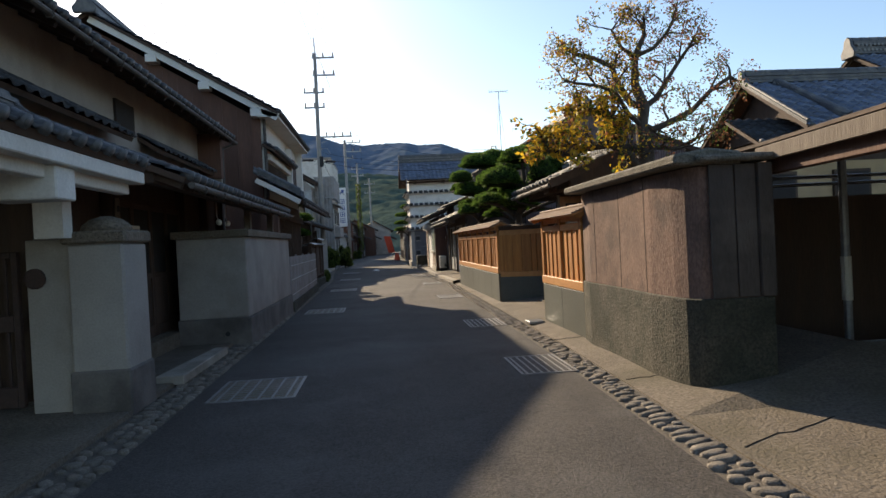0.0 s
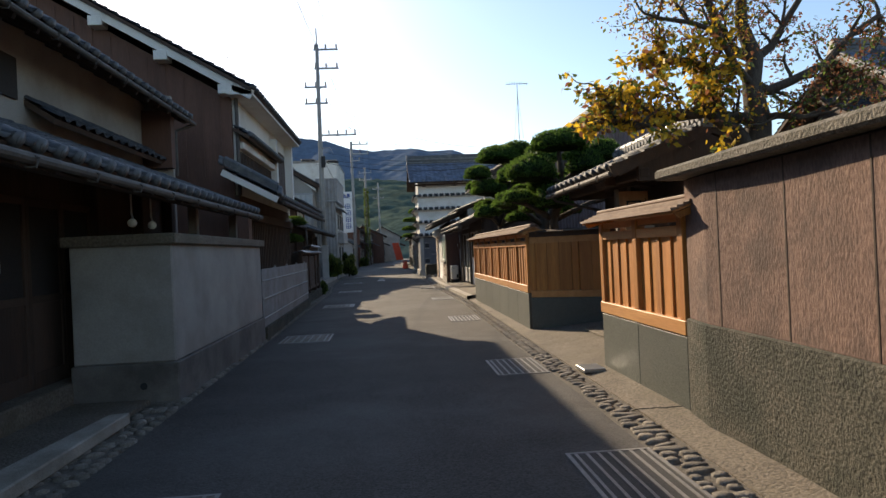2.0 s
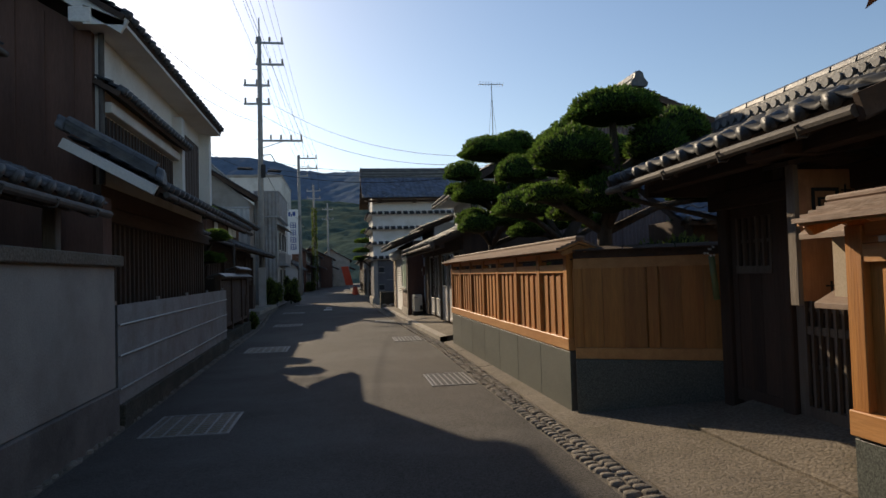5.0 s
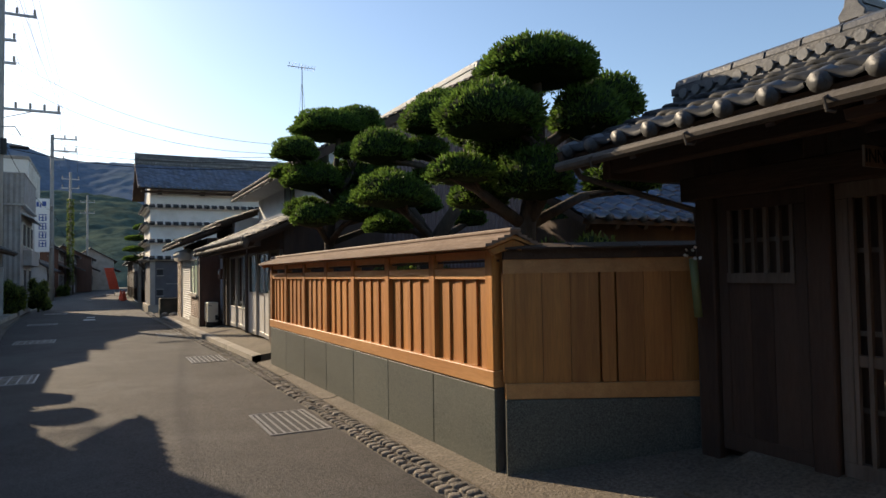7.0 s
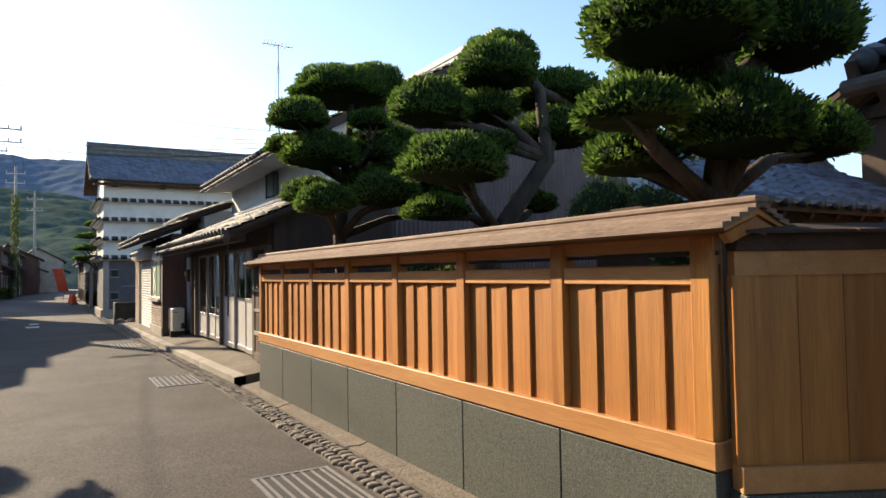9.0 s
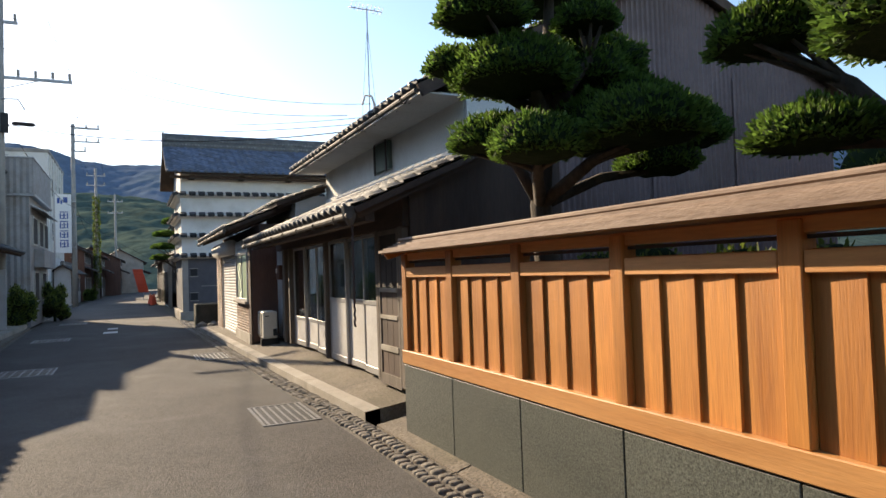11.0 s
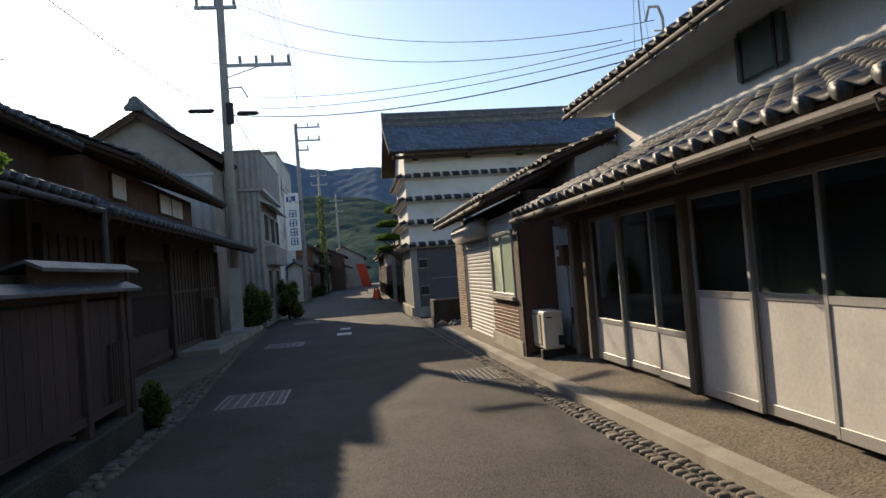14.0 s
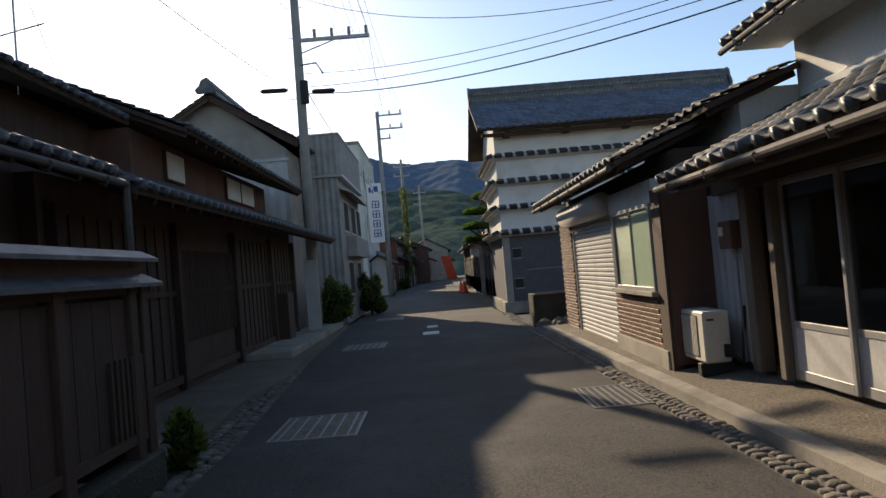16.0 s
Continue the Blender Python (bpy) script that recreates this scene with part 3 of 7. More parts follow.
# ---- cedar fences on granite ----
def cedar_fence(p, q, z0, z1, top, bays, boards, base_z=-0.03, slabs=6, label=""):
    """A panel fence: granite slabs, sill, posts, lapped boards, an open slot with thin bars, and a little boarded roof."""
    p, q = Vector((*p, 0)), Vector((*q, 0))
    d = (q - p).normalized()
    nrm = Vector((-d.y, d.x, 0))          # towards the garden
    length = (q - p).length
    rot = Matrix(((d.x, nrm.x, 0), (d.y, nrm.y, 0), (0, 0, 1)))
    th = thing("cedar_fence", p, label, "fence", "cedar fences by the street")
    sill = z0 - 0.13

    def bx(m, a, b, s0, s1, c, e):
        c0 = p + d * (a + b) / 2 + nrm * (s0 + s1) / 2
        return m.obox((c0.x, c0.y, (c + e) / 2), (b - a, s1 - s0, e - c), rot)

    def at(t, s, z):
        return p + d * t + nrm * s + Vector((0, 0, z))

    for i in range(slabs):
        a, b = length * i / slabs, length * (i + 1) / slabs
        part("granite_slab", bx(M(), a + 0.004, b - 0.004, -0.02, 0.16, base_z, sill - 0.012), GRANITE, th, bevel=0.005)
    part("bedding", bx(M(), 0, length, 0.0, 0.14, base_z, sill - 0.001), MORTAR, th)
    part("bottom_rail", bx(M(), -0.01, length + 0.01, -0.035, 0.1, sill, z0), NEWWOOD_H, th, "pale knotty cedar sill rail", bevel=0.006)
    part("head_rail", bx(M(), 0, length, 0.0, 0.07, top - 0.05, top + 0.02), NEWWOOD_H, th, bevel=0.005)
    part("slot_bar", bx(M(), 0, length, 0.02, 0.045, z1 + 0.14, z1 + 0.158), OLDWOOD_H, th)
    part("backing", bx(M(), 0, length, 0.05, 0.062, z0, z1 + 0.1), NEWWOOD, th)
    for i in range(bays + 1):
        a = min(max(length * i / bays, 0.06), length - 0.06)
        part("post", bx(M(), a - 0.055, a + 0.055, -0.024, 0.08, z0 - 0.002, top + 0.01), NEWWOOD, th, bevel=0.006)
    for i in range(bays):
        a, b = length * i / bays + 0.06, length * (i + 1) / bays - 0.06
        part("top_rail", bx(M(), a, b, -0.018, 0.05, z1, z1 + 0.095), NEWWOOD_H, th, bevel=0.005)
        w = (b - a) / boards
        for k in range(boards):
            t0, t1 = a + k * w, a + (k + 1) * w - 0.001
            vs = [at(t, s, z) for z in (z0 + 0.001, z1 - 0.001) for t, s in ((t0, 0.024), (t1, 0.004), (t1, 0.026), (t0, 0.048))]
            part("board", M().add(vs, [(3, 2, 1, 0), (4, 5, 6, 7), (0, 1, 5, 4), (1, 2, 6, 5), (2, 3, 7, 6), (3, 0, 4, 7)]), NEWWOOD, th)
    prof = [(-0.18, top + 0.02), (-0.18, top + 0.035), (0.06, top + 0.13), (0.3, top + 0.035), (0.3, top + 0.02), (0.06, top + 0.1)]
    vs = [at(t, s, z) for t in (-0.13, length + 0.19) for s, z in prof]
    part("roof", M().add(vs, [(0, 5, 4, 3, 2, 1), (6, 7, 8, 9, 10, 11)] + [(i, i + 6, (i + 1) % 6 + 6, (i + 1) % 6) for i in range(6)]), NEWWOOD_H, th, "boarded roof underside")
    for side in (0, 1):
        for j in range(5):
            f0, f1 = j / 5, (j + 1) / 5
            s0, s1 = -0.205 + 0.265 * f0, -0.205 + 0.265 * f1 + 0.02
            za, zb = top + 0.034 + 0.108 * f0, top + 0.028 + 0.108 * f1
            fl = (lambda s: s) if side == 0 else (lambda s: 0.12 - s)
            vs = [at(t, fl(s), z) for t in (-0.14 - 0.004 * j, length + 0.2 + 0.004 * j) for s, z in ((s0, za), (s0, za + 0.026), (s1, zb + 0.016), (s1, zb))]
            part("roof_board", M().add(vs, [(0, 1, 2, 3), (7, 6, 5, 4), (0, 4, 5, 1), (1, 5, 6, 2), (2, 6, 7, 3), (3, 7, 4, 0)]), ROOFBOARD, th)
    part("ridge_cap", M().beam(at(-0.16, 0.06, top + 0.165), at(length + 0.22, 0.06, top + 0.165), 0.1, 0.035), ROOFBOARD, th, bevel=0.01)
    for t in (-0.1, length + 0.16):
        c = [at(t, s, z) for s, z in ((-0.16, top + 0.015), (0.06, top + 0.095), (0.28, top + 0.015), (0.24, top - 0.03), (0.06, top + 0.03), (-0.12, top - 0.03))]
        vs = [a + d * s for s in (-0.02, 0.02) for a in c]
        part("verge_board", M().add(vs, [(0, 1, 2, 3, 4, 5), (11, 10, 9, 8, 7, 6)] + [(i, i + 6, (i + 1) % 6 + 6, (i + 1) % 6) for i in range(6)]), NEWWOOD, th, bevel=0.004)
    return th


cedar_fence((2.78, 11.17), (2.78, 8.88), 0.84, 1.58, 1.76, 2, 4, slabs=2, label="new orange cedar panel fence on green granite beside the mud wall")
cedar_fence((2.66, 22.52), (2.69, 15.07), 0.83, 1.545, 1.76, 7, 4, slabs=7, label="long new orange cedar panel fence on green granite slabs")

# return of the long fence, running back to the gate
rt = thing("cedar_fence", (2.72, 15.04, 0), "cedar board fence return with dark capping, beside the gate", "fence", "cedar fences by the street")
pa, pb = Vector((2.72, 15.0, 0)), Vector((4.12, 14.285, 0))
for z0, z1, w, ma, nm in ((-0.03, 0.62, 0.14, GRANITE, "granite_base"), (0.622, 0.74, 0.1, NEWWOOD_H, "bottom_rail"), (1.7, 1.78, 0.1, OLDWOOD_H, "capping")):
    part(nm, M().beam(pa + Vector((0, 0, (z0 + z1) / 2)), pb + Vector((0, 0, (z0 + z1) / 2)), w, z1 - z0), ma, rt, bevel=0.004)
for f0, f1 in ((0.05, 0.47), (0.56, 0.965)):
    for i in range(3):
        c, e = pa.lerp(pb, f0 + (f1 - f0) * (i + 0.008) / 3), pa.lerp(pb, f0 + (f1 - f0) * (i + 0.992) / 3)
        part("board", M().beam(c + Vector((0, 0, 1.165)), e + Vector((0, 0, 1.165)), 0.03, 0.85), NEWWOOD, rt)
part("backing", M().beam(pa + Vector((0.02, 0.03, 1.22)), pb + Vector((0.02, 0.03, 1.22)), 0.01, 0.95), NEWWOOD, rt)
part("head_strip", M().beam(pa + Vector((0, 0, 1.645)), pb + Vector((0, 0, 1.645)), 0.06, 0.11), NEWWOOD_H, rt)
for f, w in ((0.025, 0.1), (0.515, 0.11), (0.982, 0.07)):
    c = pa.lerp(pb, f)
    part("post", M().beam(c + Vector((0, 0, 0.742)), c + Vector((0, 0, 1.592)), w, 0.055, up=(-0.456, -0.89, 0)), NEWWOOD, rt, bevel=0.004)
# thin sloping lid over the return
side = Vector((pb - pa)).normalized().cross(Vector((0, 0, 1)))
for i in range(3):
    c, e = pa.lerp(pb, i / 3 + 0.004), pa.lerp(pb, (i + 1) / 3 - 0.004)
    vs = [p + side * o + Vector((0, 0, z)) for p in (c, e) for o, z in ((0.12, 1.775), (0.12, 1.79), (-0.08, 1.83), (-0.08, 1.815))]
    part("lid_board", M().add(vs, [(0, 1, 2, 3), (7, 6, 5, 4), (0, 4, 5, 1), (1, 5, 6, 2), (2, 6, 7, 3), (3, 7, 4, 0)]), OLDWOOD_H, rt)


# ---- gatehouse of the inn ----
gh = thing("gatehouse", (3.9, 12.8, 0.0), "old dark timber gatehouse with tiled gable roof and lattice doors", "gatehouse")
tile_roof(gh, (3.02, 14.62, 2.46), (3.02, 11.3, 2.48), (1.25, 0, 0.5), single=2, gutter=PIPE)
tile_roof(gh, (5.5, 11.3, 2.47), (5.5, 14.62, 2.47), (-1.25, 0, 0.5), caps=False)
ridge(gh, (4.27, 11.25, 2.93), (4.27, 14.6, 2.91), 0.2, 0.18, ends=False, beads=True)
for y in (11.35, 14.5):
    part("gable_wall", M().prism([(3.35, 2.5), (4.27, 2.86), (5.2, 2.5), (5.2, 2.3), (3.35, 2.3)], y - 0.04, y + 0.04, "y"), OLDWOOD, gh)
    part("verge_board", M().beam((2.98, y - 0.08 if y < 12 else y + 0.08, 2.42), (4.27, y - 0.08 if y < 12 else y + 0.08, 2.92), 0.04, 0.14), OLDWOOD_H, gh)
for y in (11.3, 13.23, 14.1):
    part("post", M().box(3.92, 4.08, y - 0.08, y + 0.08, 0.2, 2.5), OLDWOOD, gh, bevel=0.01)
part("lintel", M().box(3.9, 4.1, 11.2, 14.3, 2.12, 2.3), OLDWOOD_H, gh, bevel=0.01)
part("eave_beam", M().box(3.36, 3.48, 11.3, 14.55, 2.34, 2.46), OLDWOOD_H, gh, bevel=0.01)
for i, (y0, y1) in enumerate(((11.4, 12.26), (12.27, 13.14), (13.33, 14.01))):
    fr = M().box(3.96, 4.02, y0, y1, 0.3, 0.42)
    fr.box(3.96, 4.02, y0, y1, 2.02, 2.12).box(3.96, 4.02, y0, y0 + 0.08, 0.42, 2.02).box(3.96, 4.02, y1 - 0.08, y1, 0.42, 2.02)
    if i < 2:
        fr.box(3.965, 4.015, y0, y1, 1.0, 1.07)
    dr = part("lattice_door", fr, OLDWOOD if i == 2 else GREYWOOD, gh, "weathered wooden lattice door", bevel=0.004)
    n = int((y1 - y0 - 0.16) / 0.075)
    for k in range(n):
        y = y0 + 0.1 + k * (y1 - y0 - 0.2) / (n - 1)
        part("lattice_bar", M().box(3.955, 3.985, y - 0.013, y + 0.013, 1.57 if i == 2 else 0.42, 2.02), GREYWOOD, dr)
    if i == 2:
        part("mid_rail", M().box(3.95, 3.99, y0 + 0.08, y1 - 0.08, 1.5, 1.57), GREYWOOD, dr)
        for k in range(3):
            part("panel_board", M().box(3.97, 3.985, y0 + 0.081 + k * 0.174, y0 + 0.252 + k * 0.174, 0.42, 1.5), OLDWOOD, dr)
    for z in ((1.8,) if i == 2 else (0.74, 1.2, 1.7)):
        part("lattice_rail", M().box(3.99, 4.01, y0 + 0.08, y1 - 0.08, z - 0.015, z + 0.015), GREYWOOD, dr)
part("backing", M().box(4.03, 4.06, 11.4, 14.1, 0.25, 2.12), OLDWOOD, gh, "dark boarded backing")

# ---- pines behind the fence (clipped in clouds) ----
def pad(m_leaf, m_core, c, r, rz, rng, density=4600, size=0.036):
    """A clipped cushion of foliage: a lumpy core, painted dark as shade, under thousands of small upright sprigs."""
    c = Vector(c)
    seed = rng.random() * 50
    nu, nv = 30, 14
    vs = []
    for j in range(nv + 1):
        th = math.pi * j / nv
        for i in range(nu):
            ph = 2 * math.pi * i / nu
            d = Vector((math.sin(th) * math.cos(ph), math.sin(th) * math.sin(ph), math.cos(th)))
            k = 0.88 + 0.16 * noise.noise(d * 2.2 + Vector((seed, 0, 0))) + 0.1 * noise.noise(d * 6.5 + Vector((0, seed, 0)))
            vs.append((c.x + d.x * r * k, c.y + d.y * r * k, c.z + (d.z * rz * k if d.z > 0 else d.z * rz * 0.45 * k)))
    m_core.add(vs, [(j * nu + i, j * nu + (i + 1) % nu, (j + 1) * nu + (i + 1) % nu, (j + 1) * nu + i) for j in range(nv) for i in range(nu)])
    n = int(density * r * r * 4)
    for _ in range(n):
        z = rng.uniform(-0.55, 1.0)
        ph = rng.uniform(0, 2 * math.pi)
        s = math.sqrt(max(0, 1 - z * z))
        d = Vector((s * math.cos(ph), s * math.sin(ph), z))
        k = 0.9 + 0.16 * noise.noise(d * 2.2 + Vector((seed, 0, 0))) + 0.13 * noise.noise(d * 6.5 + Vector((0, seed, 0))) + rng.uniform(-0.03, 0.06)
        p = Vector((c.x + d.x * r * k, c.y + d.y * r * k, c.z + (d.z * rz * k if d.z > 0 else d.z * rz * 0.45 * k)))
        up = (d + Vector((rng.gauss(0, 0.4), rng.gauss(0, 0.4), rng.gauss(0.5, 0.4)))).normalized()
        side = up.cross(Vector((rng.gauss(0, 1), rng.gauss(0, 1), rng.gauss(0, 1)))).normalized()
        h, w = size * rng.uniform(0.7, 1.5), size * 0.2
        m_leaf.add([p - side * w, p + side * w, p + up * h + side * w * 0.3, p + up * h * 0.6 - side * w * 1.4], [(0, 1, 2, 3)])


def cloud_pine(base, trunk, pads, label, seed, limbs=()):
    rng = random.Random(seed)
    th = thing("pine_tree", base, label, "tree", "clipped garden pines")
    wood = M()
    n = len(trunk)
    wood.tube(trunk, [0.13 * (1 - 0.7 * i / (n - 1)) for i in range(n)], 10)
    for c, r, rz in pads:
        c = Vector(c)
        best = min((Vector(t) for t in trunk), key=lambda t: (t - c).length + max(0, t.z - c.z) * 2)
        mid = best.lerp(c, 0.55) + Vector((rng.gauss(0, 0.06), rng.gauss(0, 0.06), 0.04))
        wood.tube([best, mid, c - Vector((0, 0, rz * 0.2))], [0.055, 0.045, 0.025], 7)
        for _ in range(4):
            wood.tube([mid, c + Vector((rng.uniform(-r, r) * 0.6, rng.uniform(-r, r) * 0.6, -rz * 0.25))], [0.025, 0.012], 5)
    part("trunk", wood, BARK, th, "rough grey-brown bark", smooth=True)
    leaf, core = M(), M()
    for c, r, rz in pads:
        pad(leaf, core, c, r, rz, rng)
    part("crown", core, PADCORE, th, "dark core, coloured as shade inside the clipped foliage", smooth=True)
    me = bpy.data.meshes.new("foliage")
    b = BASE[th]
    me.from_pydata([(p[0] - b.x, p[1] - b.y, p[2] - b.z) for p in leaf.v], [], leaf.f)
    ob = new("foliage", me)
    me.materials.append(NEEDLE)
    ob.parent = th
    tagged(ob, "dense clipped green sprigs", kind="stuff")
    return th

# ---- three pines behind the long fence ----
cloud_pine((3.5, 15.75, 0.2), [(3.5, 15.75, 0.2), (3.35, 15.6, 1.3), (3.3, 15.5, 2.0), (3.5, 15.55, 2.7), (3.45, 15.5, 3.4)],
           [((3.46, 15.5, 3.42), 0.55, 0.29), ((2.88, 15.4, 2.88), 0.48, 0.35), ((4.31, 15.54, 3.2), 0.36, 0.33), ((3.93, 15.39, 2.98), 0.36, 0.36), ((3.26, 15.3, 2.35), 0.36, 0.32),
            ((2.65, 15.5, 2.43), 0.3, 0.18), ((3.0, 15.85, 2.26), 0.27, 0.2), ((4.69, 15.78, 2.5), 0.4, 0.3), ((3.3, 15.8, 2.68), 0.4, 0.28)],
           "tall pine clipped into thick rounded green clouds", 1)
cloud_pine((3.75, 18.4, 0.2), [(3.75, 18.4, 0.2), (3.6, 18.45, 1.4), (3.75, 18.2, 2.0), (4.15, 17.95, 2.7), (4.2, 18.1, 3.4), (4.1, 18.4, 3.9)],
           [((3.75, 18.23, 3.53), 0.42, 0.32), ((3.12, 18.42, 3.14), 0.4, 0.33), ((3.69, 18.27, 3.17), 0.3, 0.22), ((2.98, 17.78, 2.5), 0.46, 0.3), ((3.28, 18.55, 2.2), 0.33, 0.18),
            ((3.71, 18.23, 2.82), 0.25, 0.16), ((4.15, 18.66, 3.9), 0.4, 0.24), ((4.48, 18.6, 2.32), 0.26, 0.18), ((4.5, 18.2, 3.0), 0.45, 0.3), ((4.75, 18.5, 3.5), 0.5, 0.3), ((5.4, 18.6, 3.35), 0.5, 0.26), ((3.42, 18.9, 2.82), 0.32, 0.22)],
           "slender pine with bright green clipped cushions", 2)
cloud_pine((3.5, 21.0, 0.2), [(3.5, 21.0, 0.2), (3.25, 20.85, 1.6), (3.2, 20.85, 2.1), (3.25, 20.8, 2.8), (3.4, 20.9, 3.9)],
           [((3.3, 20.98, 3.95), 0.68, 0.34), ((3.73, 20.98, 4.1), 0.48, 0.31), ((2.6, 20.62, 3.47), 0.36, 0.27), ((2.87, 20.69, 3.06), 0.5, 0.32), ((3.65, 20.88, 3.17), 0.43, 0.33),
            ((3.64, 20.7, 2.66), 0.45, 0.36), ((2.89, 21.01, 2.62), 0.37, 0.24), ((2.53, 21.03, 3.2), 0.22, 0.17), ((3.49, 20.55, 3.51), 0.27, 0.18), ((2.75, 20.2, 2.42), 0.34, 0.24), ((3.35, 19.8, 2.5), 0.42, 0.28),
            ((4.03, 20.8, 2.95), 0.45, 0.3), ((4.75, 20.9, 2.77), 0.45, 0.36), ((4.5, 20.9, 2.5), 0.36, 0.3), ((4.05, 21.1, 3.38), 0.42, 0.28)],
           "gnarled pine clipped into layered dark green clouds", 3)


def shrub(c, r, rz, label, seed):
    rng = random.Random(seed)
    th = thing("shrub", (c[0], c[1], c[2] - rz), label, "shrub", "garden shrubs")
    leaf, core = M(), M()
    for i in range(5):
        a = rng.uniform(0, 6.28)
        pad(leaf, core, (c[0] + math.cos(a) * r * 0.5, c[1] + math.sin(a) * r * 0.5, c[2] + rng.uniform(-0.2, 0.2) * rz), r * 0.6, rz * 0.7, rng, 500, 0.06)
    core.tube([(c[0], c[1], min(c[2] - rz * 1.5, -0.02)), (c[0], c[1], c[2])], 0.05, 6)
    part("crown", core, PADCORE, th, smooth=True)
    part("foliage", leaf, LEAF_GREEN, th, "small bright leaves", kind="stuff")


for k, (x, y, z, r, rz) in enumerate(((4.6, 16.4, 1.6, 0.5, 0.45), (3.9, 15.6, 1.55, 0.4, 0.35), (5.3, 16.8, 1.5, 0.6, 0.4), (4.6, 21.6, 1.4, 0.6, 0.5), (4.4, 19.6, 1.35, 0.6, 0.45), (7.7, 20.2, 2.2, 0.9, 1.0))):
    shrub((x, y, z), r, rz, "rounded leafy garden shrub behind the cedar fence", 20 + k)


# ---- the bare autumn tree behind the mud wall ----
def autumn_tree():
    rng = random.Random(7)
    th = thing("persimmon_tree", (4.25, 10.4, 0.2), "twisted garden tree with sparse yellow autumn leaves", "tree")
    wood = M()
    tips = []

    def grow(p, d, length, r, depth):
        pts, rad = [p], [r]
        n = 4
        for i in range(n):
            d = (d + Vector((rng.gauss(0, 0.24), rng.gauss(0, 0.24), rng.gauss(0.03, 0.16)))).normalized()
            p = p + d * length / n
            pts.append(p)
            rad.append(r * (1 - 0.45 * (i + 1) / n))
        wood.tube(pts, rad, 8 if depth < 2 else (5 if depth < 4 else 4), cap=False)
        if depth >= 4:
            tips.extend(pts[2:])
        if depth == 6:
            return
        for k in range(3 if depth in (1, 2, 3) else (2 if depth < 5 else 1)):
            q = pts[-1] if k == 0 else pts[rng.choice((2, 3, 4))]
            nd = (d + Vector((rng.gauss(0, 0.75), rng.gauss(0, 0.75), rng.gauss(0.12, 0.45)))).normalized()
            grow(q, nd, length * rng.uniform(0.6, 0.82), rad[-1] * (0.85 if k == 0 else 0.66), depth + 1)

    trunk = [Vector(a) for a in ((4.36, 10.4, 0.2), (4.28, 10.4, 1.5), (4.36, 10.4, 2.4), (4.4, 10.42, 2.85), (4.36, 10.45, 3.25), (4.43, 10.48, 3.55), (4.3, 10.5, 3.95), (4.32, 10.5, 4.4), (4.5, 10.5, 4.75))]
    wood.tube(trunk, [0.16, 0.14, 0.15, 0.14, 0.1, 0.095, 0.07, 0.055, 0.04], 12)
    limbs = ((2, ((4.12, 10.4, 2.72), (3.82, 10.42, 2.97), (3.36, 10.5, 2.92), (3.05, 10.55, 2.85), (2.9, 10.6, 2.9)), 0.1),
             (3, ((3.98, 10.4, 2.9), (3.85, 10.4, 3.24), (3.85, 10.4, 3.42), (3.64, 10.4, 3.52), (3.35, 10.4, 3.55)), 0.075),
             (5, ((4.2, 10.5, 3.65), (4.0, 10.5, 3.98), (3.92, 10.5, 4.25), (3.6, 10.5, 4.4), (3.35, 10.5, 4.45)), 0.065),
             (4, ((4.53, 10.4, 3.17), (4.8, 10.4, 3.27), (5.2, 10.4, 3.45), (5.6, 10.5, 3.8), (5.95, 10.5, 4.02)), 0.065),
             (5, ((4.65, 10.5, 3.7), (4.85, 10.6, 3.95), (5.1, 10.6, 4.3), (5.3, 10.6, 4.55)), 0.055),
             (7, ((4.1, 10.5, 4.55), (3.95, 10.5, 4.85)), 0.04),
             (7, ((4.6, 10.4, 4.5), (4.85, 10.4, 4.75), (4.95, 10.4, 4.95)), 0.04),
             (4, ((4.05, 10.2, 3.4), (3.8, 10.1, 3.75), (3.5, 10.1, 3.85), (3.15, 10.1, 3.9)), 0.045),
             (3, ((4.5, 10.2, 2.85), (4.75, 10.1, 2.8), (5.1, 10.1, 2.95)), 0.05))
    for k, pts, r in limbs:
        pts = [trunk[k]] + [Vector(p) for p in pts]
        wood.tube(pts, [r * (1 - 0.55 * i / (len(pts) - 1)) for i in range(len(pts))], 9, cap=False)
        for i in range(1, len(pts)):
            d = (pts[i] - pts[i - 1]).normalized()
            for _k in range(2 if i < len(pts) - 1 else 3):
                nd = (d + Vector((rng.gauss(0, 0.7), rng.gauss(0, 0.7), rng.gauss(0.2, 0.45)))).normalized()
                grow(pts[i], nd, rng.uniform(0.2, 0.36), r * 0.4, 3)
    for _k in range(4):
        grow(trunk[-1], Vector((rng.gauss(0, 0.5), rng.gauss(0, 0.5), 0.8)).normalized(), 0.3, 0.028, 3)
    part("trunk", wood, BARK, th, "dark twisted trunk and bare limbs", smooth=True)
    sets = {"y": M(), "g": M(), "r": M()}
